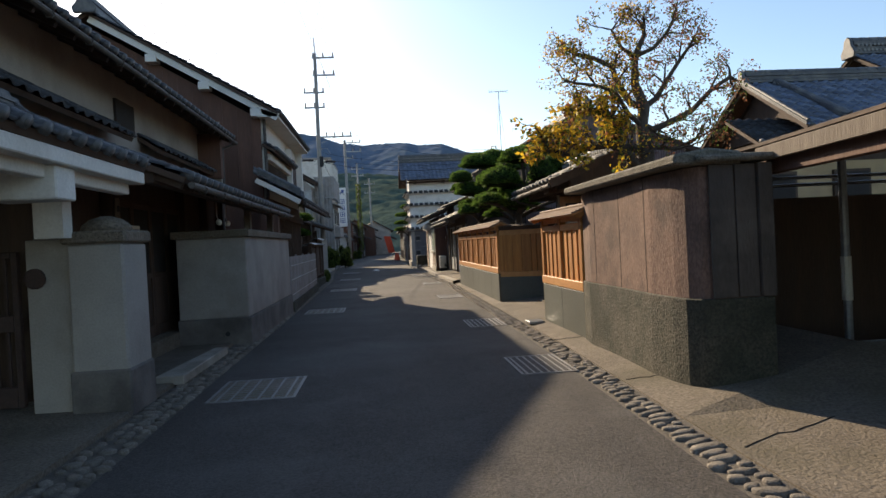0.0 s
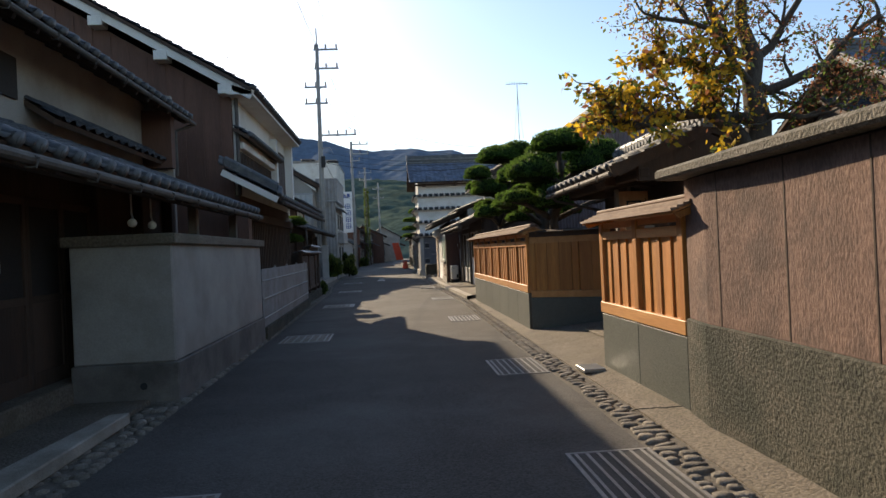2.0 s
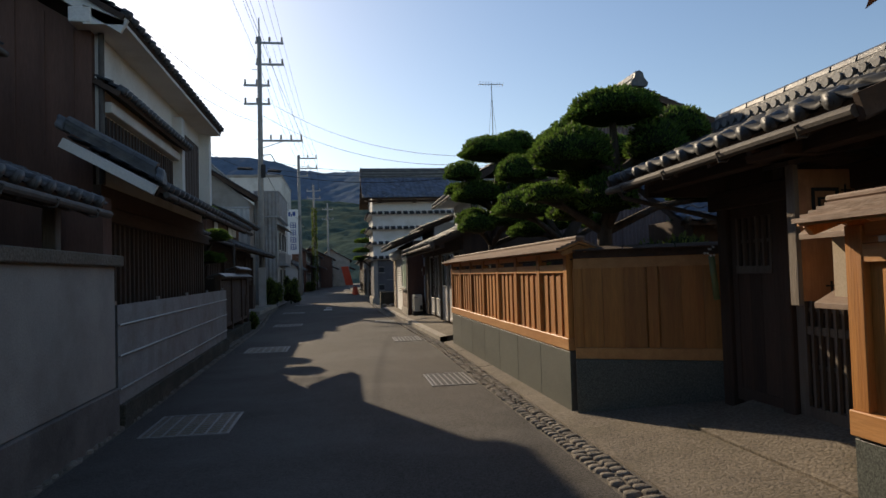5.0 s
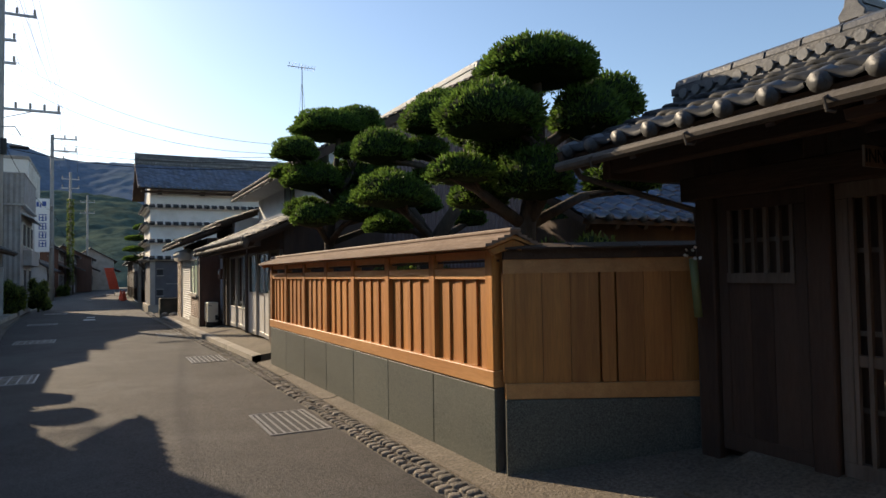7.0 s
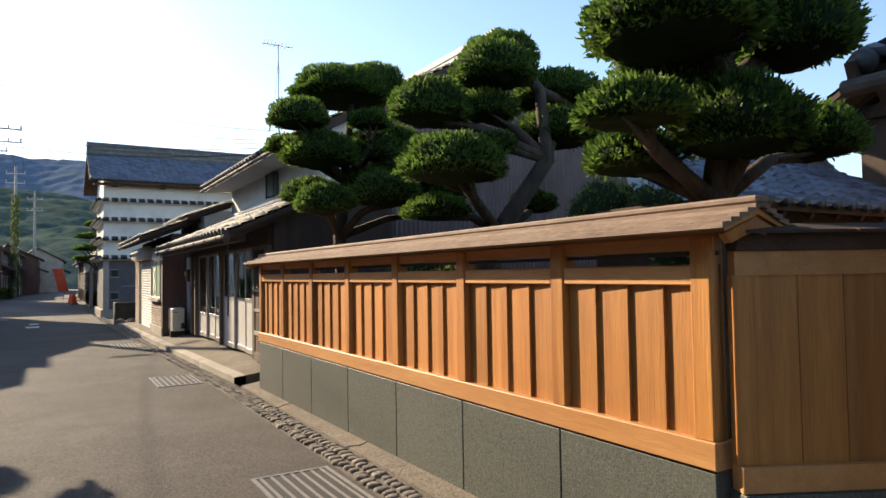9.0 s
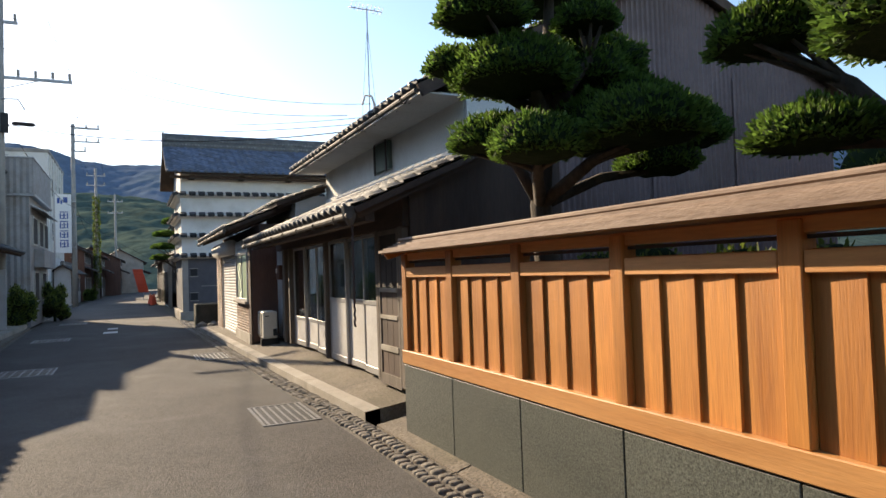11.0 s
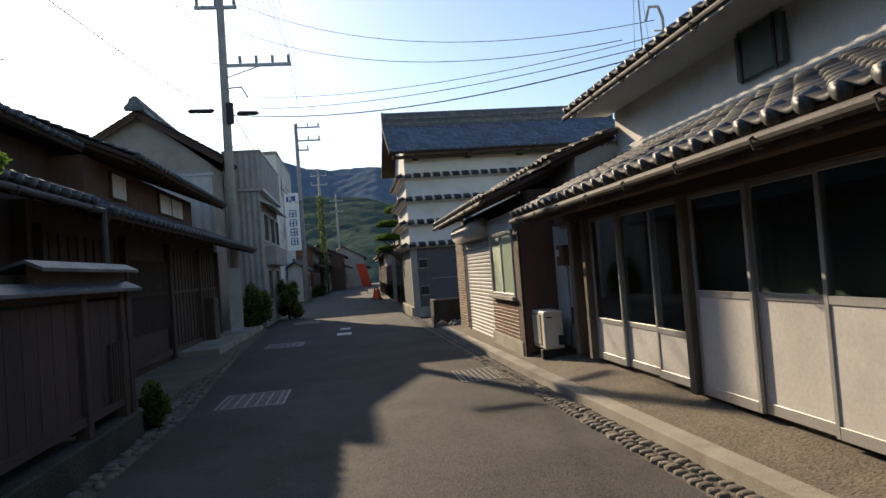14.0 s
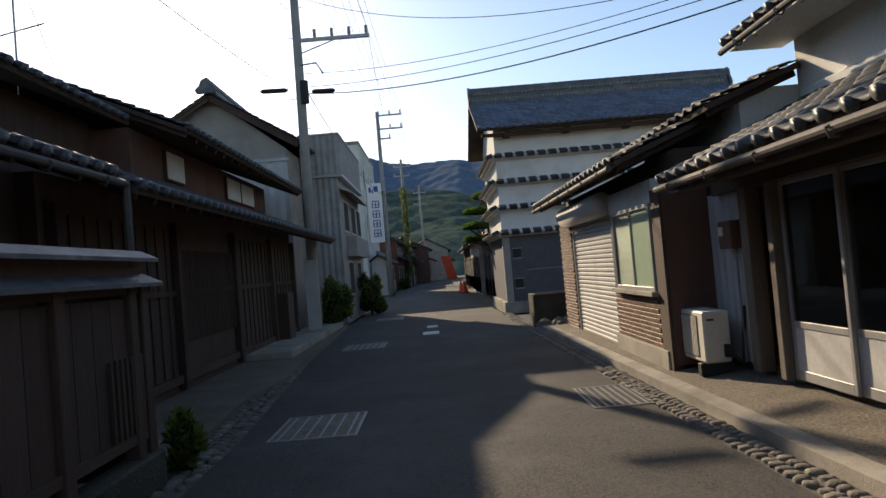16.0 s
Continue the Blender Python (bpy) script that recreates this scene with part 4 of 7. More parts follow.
    for p in tips:
        low = p.x < 3.9 and p.z < 3.75
        for _ in range(rng.choice((4, 5, 6)) if low else rng.choice((2, 3, 3, 4))):
            key = rng.choice("yyyyggr") if low else rng.choice("grrgyy" if p.x < 4.4 else "grrrg")
            q = p + Vector((rng.gauss(0, 0.05), rng.gauss(0, 0.05), rng.gauss(-0.02, 0.05)))
            u = Vector((rng.gauss(0, 1), rng.gauss(0, 1), rng.gauss(-0.7, 0.6))).normalized()
            v = u.cross(Vector((rng.gauss(0, 1), rng.gauss(0, 1), rng.gauss(0, 1)))).normalized()
            h, w = (rng.uniform(0.06, 0.11), rng.uniform(0.018, 0.03)) if low else (rng.uniform(0.035, 0.07), rng.uniform(0.01, 0.018))
            sets[key].add([q, q + u * h * 0.4 + v * w, q + u * h, q + u * h * 0.5 - v * w], [(0, 1, 2, 3)])
    for key, ma, lb in (("y", LEAF_YELLOW, "yellow leaves"), ("g", LEAF_GREEN, "green leaves"), ("r", LEAF_RUST, "rust-coloured leaves")):
        part("foliage", sets[key], ma, th, lb, kind="stuff")


autumn_tree()

# ---- carport beyond the mud wall ----
cp = thing("carport", (5.0, 4.5, 0.1), "open carport with rusty beam and pale fascia boards", "carport")
ea, eb = Vector((3.5, 5.78, 2.15)), Vector((2.8, -1.0, 2.15))
part("fascia", M().beam(ea, eb, 0.03, 0.13), GREYWOOD, cp, "weathered pale fascia board", bevel=0.004)
part("roof", M().add([ea + Vector((0, 0, 0.08)), eb + Vector((0, 0, 0.08)), Vector((9, -1.0, 2.9)), Vector((9, 8.2, 2.9)), Vector((3.42, 8.0, 2.2)),
                      ea + Vector((0, 0, 0.11)), eb + Vector((0, 0, 0.11)), Vector((9, -1.0, 2.94)), Vector((9, 8.2, 2.94)), Vector((3.42, 8.0, 2.24))],
                     [(0, 1, 2, 3, 4), (9, 8, 7, 6, 5)] + [(i, i + 5, (i + 1) % 5 + 5, (i + 1) % 5) for i in range(5)]), OLDWOOD_H, cp)
part("beam", M().beam(ea + Vector((0.12, 0, -0.1)), eb + Vector((0.12, 0, -0.1)), 0.1, 0.16), REDBROWN, cp, "rusty red-brown beam", bevel=0.005)
part("post", M().tube([(5.25, 7.0, 0.1), (5.25, 7.0, 2.35)], 0.045, 10), GALV, cp, "galvanised pipe post")
part("post_wrap", M().tube([(5.25, 7.0, 0.6), (5.25, 7.0, 1.1)], 0.056, 10), PLASTICWHITE, cp, "white plastic post guard")
for z in (1.98, 2.07):
    part("rail", M().tube([(3.5, 7.7, z), (8.5, 7.7, z)], 0.022, 8), GALV, cp)
solo("wall_carport", M().box(3.06, 9.0, 7.9, 8.02, -0.05, 1.83), OLDWOOD, "dark boarded wall at the back of the carport", "wall", "structure")
solo("wall_carport_2", M().box(9.0, 9.12, -6, 8.02, -0.05, 3.0), OLDWOOD, "dark boarded side wall of the carport", "wall", "structure")

# house with blue-grey roofs behind the carport
r0 = thing("garden_house", (12, 17, 0), "garden house with ochre front and blue-grey tiled roofs", "house", "houses in the garden")
part("wall", M().box(10.0, 16, 14.3, 18, -0.05, 3.9), OLDWOOD, r0)
part("front_wall", M().box(7.2, 16, 14.2, 14.3, -0.05, 2.9), mat("ochre_plaster", (0.5, 0.36, 0.2), (0.42, 0.3, 0.16), 1.2, 0.9, 0.15, stain=(0.3, 0.22, 0.14)), r0, "ochre plastered front")
part("gable", M().prism([(14.2, 3.7), (16.1, 4.95), (18.0, 3.7)], 9.9, 10.0, "x"), OLDWOOD, r0)
for x in (8.6, 10.4, 12.0):
    w = part("window", M().box(x, x + 0.9, 14.12, 14.22, 1.3, 2.7), OLDWOOD, r0)
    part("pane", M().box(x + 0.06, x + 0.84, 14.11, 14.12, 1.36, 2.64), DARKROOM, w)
tile_roof(r0, (9.4, 13.5, 3.62), (16.5, 13.5, 3.62), (0, 2.6, 1.55), tile=TILE_SKY)
tile_roof(r0, (16.5, 18.7, 3.62), (9.4, 18.7, 3.62), (0, -2.6, 1.55), caps=False)
tile_roof(r0, (8.4, 13.7, 3.3), (9.9, 13.7, 3.3), (0, 1.4, 0.75), caps=True)
ridge(r0, (9.5, 16.1, 5.17), (16.5, 16.1, 5.17), 0.25)
ridge(r0, (10.3, 15.9, 5.05), (10.55, 13.7, 3.75), 0.12, 0.16)
ridge(r0, (9.45, 16.0, 5.1), (9.45, 13.55, 3.66), 0.08, 0.12, ends=False)
r00 = thing("garden_house", (18, 18.6, 0), "large house with tall blue-grey tiled roof", "house", "houses in the garden")
part("wall", M().box(15, 24, 17, 20.2, -0.05, 5.6), OLDWOOD, r00)
tile_roof(r00, (14.4, 16.4, 5.25), (25, 16.4, 5.25), (0, 2.2, 1.25), tile=TILE_SKY)
tile_roof(r00, (25, 20.8, 5.25), (14.4, 20.8, 5.25), (0, -2.2, 1.25), caps=False)
ridge(r00, (14.4, 18.6, 6.5), (25, 18.6, 6.5), 0.4, 0.3, beads=True)
r1 = thing("garden_house", (7, 18.5, 0), "low garden house with blue-grey tiled roof behind the gate", "house", "houses in the garden")
part("wall", M().box(5.4, 9, 17.2, 18.6, -0.05, 2.3), OLDWOOD, r1)
tile_roof(r1, (4.9, 16.6, 2.2), (9.3, 16.6, 2.2), (0, 1.6, 0.8), tile=TILE_SKY)
ridge(r1, (4.9, 18.25, 3.0), (9.3, 18.25, 3.0), 0.15)

# ---- gate forecourt and signs ----
solo("gate_ramp", M().prism([(3.32, 0.02), (3.3, 0.17), (4.0, 0.34), (4.6, 0.34), (4.6, 0.02)], 11.3, 13.8, "y"), CONCRETE, "stained concrete ramp up to the gate", "ramp", "structure", bevel=0.01)
solo("drain_cover", M().box(2.42, 2.68, 10.9, 11.25, 0.03, 0.075), GALV, "small square drain cover in the pavement", "drain cover", bevel=0.005)
part("canopy_bracket", M().prism([(3.5, 2.33), (3.22, 2.33), (3.2, 2.39), (3.5, 2.49), (4.0, 2.47), (4.0, 2.4)], 12.2, 12.62, "y"), OLDWOOD_H, gh, bevel=0.005)
sb = thing("inn_signboard", (3.8, 12.6, 1.2), "weathered wooden signboard with black brush strokes hanging by the gate", "sign")
part("board", M().box(3.47, 3.94, 12.42, 12.47, 1.31, 2.26), mat("sign_board_wood", (0.5, 0.24, 0.11), (0.36, 0.17, 0.08), 5, 0.7, 0.2, stretch=(1, 1, 0.12), stain=(0.2, 0.09, 0.05), stain_scale=3), sb, bevel=0.004)
part("frame", M().box(3.43, 3.47, 12.4, 12.49, 1.28, 2.29), GREYWOOD, sb, bevel=0.004)
part("cap", M().prism([(3.32, 2.27), (3.7, 2.34), (4.06, 2.27), (4.06, 2.3), (3.7, 2.38), (3.32, 2.3)], 12.3, 12.58, "y"), OLDWOOD_H, sb)
brush = ((3.58, 3.8, 2.1, 2.125), (3.58, 3.605, 1.86, 2.1), (3.775, 3.8, 1.86, 2.1), (3.63, 3.76, 2.04, 2.056), (3.63, 3.65, 1.88, 2.04), (3.74, 3.76, 1.88, 2.04), (3.65, 3.74, 1.985, 2.0), (3.65, 3.74, 1.93, 1.945), (3.687, 3.703, 1.88, 2.04),
         (3.82, 3.9, 2.1, 2.11), (3.85, 3.86, 2.03, 2.15), (3.83, 3.9, 1.93, 1.94), (3.83, 3.84, 1.93, 2.0), (3.89, 3.9, 1.93, 2.0),
         (3.78, 3.87, 1.75, 1.762), (3.81, 3.824, 1.68, 1.79), (3.885, 3.895, 1.71, 1.75), (3.77, 3.784, 1.54, 1.61), (3.76, 3.86, 1.53, 1.542), (3.66, 3.77, 1.41, 1.422), (3.7, 3.714, 1.35, 1.45))
for a, b, c, d in brush:
    part("brush_stroke", M().box(a, b, 12.412, 12.419, c, d), BLACK, sb)
lt = thing("inn_lantern", (3.55, 11.9, 1.3), "small wooden roofed lantern box beside the gate", "lantern")
part("box", M().box(3.42, 3.7, 11.75, 12.05, 1.35, 1.75), mat("lantern_paper", (0.5, 0.4, 0.28), (0.42, 0.33, 0.22), 4, 0.7, 0.05), lt, bevel=0.005)
part("roof", M().prism([(3.28, 1.74), (3.56, 1.92), (3.84, 1.74), (3.84, 1.78), (3.56, 1.97), (3.28, 1.78)], 11.62, 12.18, "y"), ROOFBOARD, lt, bevel=0.004)
part("lower_roof", M().prism([(3.34, 1.28), (3.56, 1.38), (3.8, 1.28), (3.8, 1.32), (3.56, 1.43), (3.34, 1.32)], 11.66, 12.14, "y"), ROOFBOARD, lt, bevel=0.004)
part("post", M().box(3.52, 3.6, 11.86, 11.94, 0.2, 1.36), OLDWOOD, lt, bevel=0.005)
ip = thing("inn_plate", (3.9, 12.8, 2.2), "small pale plate with black lettering under the gate eave", "sign")
part("plate", M().box(3.7, 4.1, 12.8, 12.815, 2.16, 2.28), CONCRETE_PALE, ip)
fc = bpy.data.curves.new("lettering", "FONT")
fc.body, fc.size, fc.extrude, fc.align_x = "INN", 0.11, 0.002, "CENTER"
fc.materials.append(BLACK)
fo = new("lettering", fc)
fo.parent = ip
fo.matrix_basis = Matrix.Translation(-BASE[ip]) @ pose(3.8, 12.798, 2.185, 90, 0, 0)
# downpipe at the gate's far post and a trimmed bamboo vase on it
part("downpipe", M().tube([(3.04, 14.5, 2.38), (3.1, 14.5, 2.3), (3.95, 14.2, 2.05), (3.99, 14.21, 1.9), (3.99, 14.21, 0.2)], 0.024, 8), PIPE, gh)
bv = thing("bamboo_vase", (3.86, 14.2, 1.3), "green bamboo flower vase with white blossoms on the gate post", "vase")
part("tube", M().tube([(3.84, 14.1, 1.25), (3.8, 14.1, 1.68)], 0.03, 10), mat("bamboo", (0.2, 0.24, 0.1), (0.15, 0.18, 0.08), 6, 0.5, 0.1), bv, smooth=True)
fl = M()
rg = random.Random(3)
for _ in range(7):
    c = Vector((3.79 + rg.gauss(0, 0.03), 14.1 + rg.gauss(0, 0.04), 1.74 + rg.gauss(0, 0.04)))
    fl.obox(c, (0.018, 0.018, 0.012), Euler((rg.random() * 3, rg.random() * 3, 0)).to_matrix())
part("blossom", fl, PLASTER, bv, "white blossoms", kind="stuff")

# ---- shop house with white upper storey ----
sh = thing("shop_house", (5, 27, 0.1), "old two-storey shop house, white plaster above tiled eaves", "house")
part("upper_wall", M().box(4.2, 11.7, 24.05, 30.8, 2.5, 4.3), PLASTER, sh, "white lime plaster wall")
part("gable_wall", M().prism([(4.2, 4.3), (7.85, 6.05), (11.7, 4.6)], 24.06, 30.78, "y"), PLASTER, sh)
gm = M()
n = 300
for i in range(n):
    x0, x1 = 4.22 + 7.48 * i / n, 4.22 + 7.48 * (i + 1) / n
    z0, z1 = (6.1 - abs(x - 7.85) * (0.53 if x < 7.85 else 0.38) for x in (x0, x1))
    o0, o1 = 0.016 * math.sin(x0 * 62), 0.016 * math.sin(x1 * 62)
    gm.add([(x0, 24.02 - o0, 0.0), (x1, 24.02 - o1, 0.0), (x1, 24.02 - o1, z1), (x0, 24.02 - o0, z0)], [(0, 1, 2, 3)])
part("gable_cladding", gm, CORR, sh, "brown corrugated steel cladding on the gable end")
for x in (5.6, 7.4, 9.2):
    part("cladding_seam", M().box(x - 0.02, x + 0.02, 23.985, 24.0, 0.1, 4.6), CORR, sh)
part("corner_plaster", M().box(4.205, 4.95, 23.95, 24.0, 2.9, 4.35), PLASTER, sh, "white plaster return")
part("verge_board", M().beam((3.5, 23.86, 3.86), (7.85, 23.86, 6.16), 0.04, 0.16), OLDWOOD_H, sh)
part("verge_board", M().beam((7.85, 23.86, 6.16), (12.2, 23.86, 4.45), 0.04, 0.16), OLDWOOD_H, sh)
part("side_wall", M().prism([(3.1, 0.05), (5.2, 0.05), (5.2, 2.95), (4.2, 2.95), (3.1, 2.55)], 23.35, 23.55, "y"), OLDWOOD, sh, "blackened boarding of the side wall")
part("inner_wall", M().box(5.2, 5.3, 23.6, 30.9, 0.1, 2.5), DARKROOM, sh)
part("far_wall", M().box(3.2, 11.0, 30.62, 30.8, 0.05, 2.5), OLDWOOD, sh)
part("interior_floor", M().box(3.2, 5.2, 23.6, 30.7, 0.2, 0.3), CONCRETE, sh)
tile_roof(sh, (2.33, 30.4, 2.3), (2.33, 23.1, 2.3), (1.86, 0, 0.81), single=3, gutter=PIPE)
part("flashing", M().beam((4.15, 30.6, 3.18), (4.15, 23.6, 3.18), 0.1, 0.1), PLASTER, sh, "pale plaster bead above the lower roof", bevel=0.01)
tile_roof(sh, (3.5, 31.1, 3.95), (3.5, 23.9, 3.95), (4.35, 0, 2.3), gutter=PIPE)
tile_roof(sh, (12.2, 23.9, 4.53), (12.2, 31.1, 4.53), (-4.35, 0, 1.72), caps=False, rafters=False)
ridge(sh, (7.85, 23.8, 6.25), (7.85, 31.2, 6.25), 0.26, 0.24, pale=True)
part("soffit", M().box(3.56, 4.2, 23.95, 31.05, 3.86, 3.885), PLASTER, sh)
part("eave_beam", M().box(2.5, 2.62, 23.2, 30.6, 2.16, 2.27), OLDWOOD_H, sh, bevel=0.01)
part("lintel", M().box(3.02, 3.2, 23.4, 30.7, 2.12, 2.5), OLDWOOD_H, sh, bevel=0.008)
for y, w in ((23.5, 0.14), (24.33, 0.09), (26.83, 0.12), (29.49, 0.1), (30.0, 0.16)):
    part("post", M().box(3.02, 3.02 + w, y - w / 2, y + w / 2, 0.25, 2.14), GREYWOOD, sh, bevel=0.008)
uw = part("window_shutter", M().box(4.12, 4.19, 26.65, 27.4, 3.34, 3.82), mat("green_shutter", (0.13, 0.16, 0.125), (0.09, 0.115, 0.09), 5, 0.7, 0.2, stretch=(1, 1, 0.2)), sh, "faded green boarded window shutter", bevel=0.006)
for y in (26.75, 27.3):
    part("hinge", M().box(4.105, 4.12, y - 0.02, y + 0.02, 3.3, 3.84), IRON, uw)
hk = M()
for i in range(26):
    z = 2.2 - i * 0.045
    hk.tube([(2.36 + 0.006 * (-1) ** i, 23.2, z), (2.36 - 0.006 * (-1) ** i, 23.2, z - 0.045)], 0.012, 6)
part("rain_chain", hk, IRON, sh, "rusty twisted rain chain below the gutter end")
part("rain_head", M().tube([(2.33, 23.2, 2.32), (2.33, 23.2, 2.22), (2.34, 23.2, 2.12)], [0.085, 0.08, 0.03], 10), PIPE, sh)


def glazed_door(parent, x, y0, y1, z0, z1, rail, glass_ma=None, panel=PANELWHITE, name="sliding_door", label="sliding door with white lower panel and dark glass"):
    """A framed sliding door, with a panel below a rail and glass above."""
    s = 0.045
    d = part(name, M().box(x + 0.012, x + 0.022, y0 + s, y1 - s, z0 + 0.09, rail - 0.03), panel, parent, label)
    for a in (y0, y1 - s):
        part("stile", M().box(x, x + 0.035, a, a + s, z0, z1), ALU, d, bevel=0.004)
    for a, b in ((z0, z0 + 0.09), (rail - 0.03, rail + 0.03), (z1 - s, z1)):
        part("rail", M().box(x + 0.001, x + 0.034, y0 + s, y1 - s, a, b), ALU, d, bevel=0.003)
    p = part("pane", M().box(x + 0.014, x + 0.019, y0 + s, y1 - s, rail + 0.03, z1 - s), glass_ma or GLASS, d)
    p.visible_shadow = False
    return d


for y0, y1 in ((24.4, 25.07), (25.04, 25.9), (25.87, 26.76)):
    glazed_door(sh, 3.08 + (0.04 if y0 > 25 and y0 < 25.5 else 0), y0, y1, 0.26, 2.12, 1.2)
part("curtain", M().box(3.22, 3.225, 24.4, 26.76, 1.2, 2.1), mat("green_curtain", (0.045, 0.075, 0.06), (0.03, 0.055, 0.045), 3, 0.9, 0.2, stretch=(1, 6, 0.2)), sh, "dark green curtain behind the glass")
for i, (y0, y1) in enumerate(((26.9, 27.67), (27.63, 28.56), (28.52, 29.42))):
    glazed_door(sh, 3.1 + 0.04 * (i % 2), y0, y1, 0.27, 2.12, 0.78)
# weathered lattice shutter by the fence
ls = part("board_shutter", M().box(3.02, 3.06, 23.57, 24.28, 0.22, 0.36),
          GREYWOOD, sh, "weathered wooden shutter frame", bevel=0.004)
for y0, y1 in ((23.57, 23.63), (24.22, 24.28)):
    part("stile", M().box(3.021, 3.059, y0, y1, 0.36, 2.12), GREYWOOD, ls, bevel=0.004)
part("top_rail", M().box(3.02, 3.06, 23.63, 24.22, 2.06, 2.12), GREYWOOD, ls, bevel=0.004)
for z0, z1 in ((0.64, 0.71), (1.03, 1.08), (1.36, 1.41)):
    part("rail", M().box(3.012, 3.05, 23.63, 24.22, z0, z1), CONCRETE_PALE, ls, "pale worn rail", bevel=0.004)
for k in range(3):
    y = 23.64 + k * 0.195
    for z0, z1 in ((0.36, 0.64), (0.71, 1.03), (1.08, 1.36)):
        part("board", M().box(3.035, 3.05, y, y + 0.185, z0, z1), OLDWOOD, ls)
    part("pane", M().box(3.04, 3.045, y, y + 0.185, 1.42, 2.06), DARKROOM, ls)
# steel door and meter
part("steel_door", corrugated(3.1, 3.1, 30.1, 30.98, 0.3, 2.15, 0.16, 0.006), STEEL_PALE, sh, "pale grey sheet-steel door")
gmt = thing("electric_meter", (3.0, 30.4, 1.5), "brown electricity meter box on the shop wall", "meter")
part("case", M().box(2.97, 3.09, 30.2, 30.5, 1.52, 1.82), REDBROWN, gmt, bevel=0.01)
part("dial", M().box(2.955, 2.97, 30.36, 30.46, 1.66, 1.76), PLASTICWHITE, gmt, bevel=0.004)
part("conduit", M().tube([(3.06, 30.3, 1.52), (3.06, 30.3, 0.3)], 0.014, 6), GALV, gmt)
np_ = solo("house_number_plate", M().box(2.98, 2.995, 31.02, 31.14, 2.02, 2.16), PLASTICWHITE, "small white number plate on dark wood", "plate")


def air_conditioner():
    th = thing("air_conditioner", (2.8, 30.77, 0.24), "cream outdoor air-conditioner unit on rubber blocks", "air conditioner")
    part("case", M().box(2.66, 2.95, 30.38, 31.16, 0.3, 0.86), PLASTICWHITE, th, bevel=0.018)
    for i in range(15):
        y = 30.56 + i * 0.036
        part("grille_bar", M().box(2.648, 2.662, y - 0.007, y + 0.007, 0.36, 0.8), PLASTICWHITE, th)
    # Flat brownish sheet stands for the shade behind the bars.
    part("grille_recess", M().box(2.655, 2.661, 30.53, 31.1, 0.35, 0.81), GREYWOOD, th)
    part("name_strip", M().box(2.7, 2.78, 30.376, 30.38, 0.76, 0.78), BLACK, th)
    part("valve_cover", M().box(2.86, 2.93, 30.33, 30.379, 0.36, 0.5), BLACK, th, bevel=0.006)
    for y in (30.48, 31.05):
        part("foot", M().box(2.62, 2.98, y - 0.05, y + 0.05, 0.16, 0.3), BLACK, th, bevel=0.01)
    part("hose", M().tube([(2.9, 30.34, 0.42), (2.98, 30.3, 0.34), (3.04, 30.32, 0.26), (3.08, 30.3, 0.9)], 0.022, 7), BLACK, th)


air_conditioner()

# ---- brick and shutter shop ----
bh = thing("brick_shop", (4, 34, 0.1), "single-storey shop with roller shutter, frosted window and brick panel", "house")
part("wall", M().box(2.75, 7, 31.0, 37.4, 0.1, 2.75), OLDWOOD, bh)
part("pier", M().box(2.52, 2.8, 31.0, 31.3, 0.1, 2.3), OLDWOOD, bh)
part("side_panel", M().box(2.56, 3.1, 30.985, 31.03, 0.2, 2.3), REDBROWN, bh, "red-brown boarded side panel")
tile_roof(bh, (2.06, 37.4, 2.68), (2.06, 31.2, 2.68), (1.9, 0, 0.75), gutter=PIPE)
part("loft_wall", M().box(3.5, 7, 30.82, 34.3, 2.85, 3.35), PLASTER, bh)
tile_roof(bh, (3.02, 34.5, 3.17), (3.02, 30.7, 3.17), (1.15, 0, 0.42), caps=False)
part("plaster_band", M().box(2.54, 2.74, 31.3, 33.3, 2.16, 2.45), PLASTER, bh)
part("footing", M().box(2.5, 2.76, 31.1, 33.3, 0.05, 0.36), CONCRETE_PALE, bh, bevel=0.01)
part("brick_backing", M().box(2.575, 2.76, 31.3, 33.28, 0.36, 1.02), MORTAR, bh)
part("brick_backing", M().box(2.575, 2.76, 36.1, 37.38, 0.1, 2.5), MORTAR, bh)
BRICK = mat("glazed_brown_brick", (0.2, 0.11, 0.06), (0.13, 0.07, 0.04), 8, 0.5, 0.3, vary=0.35)
brick = M().box(-0.02, 0.02, 0, 0.195, 0, 0.052).mesh("brick", bevel=0.004)
for j in range(11):
    for k in range(10):
        y = 31.3 + k * 0.2 + (0.1 if j % 2 else 0)
        if y + 0.195 <= 33.3:
            piece("brick", brick, BRICK, bh, Matrix.Translation((2.556, y, 0.362 + j * 0.06)))
for j in range(39):
    for k in range(6):
        y = 36.12 + k * 0.2 + (0.1 if j % 2 else 0)
        if y < 37.15:
            piece("brick", brick, BRICK, bh, Matrix.Translation((2.556, y, 0.12 + j * 0.06)))
wf = part("window", M().box(2.5, 2.56, 31.35, 31.4, 1.06, 2.16).box(2.5, 2.56, 33.0, 33.05, 1.06, 2.16).box(2.5, 2.56, 31.4, 33.0, 2.11, 2.16).box(2.5, 2.56, 31.4, 33.0, 1.06, 1.11).box(2.51, 2.55, 32.18, 32.22, 1.11, 2.11), ALU, bh, "aluminium sash window with frosted green glass", bevel=0.004)
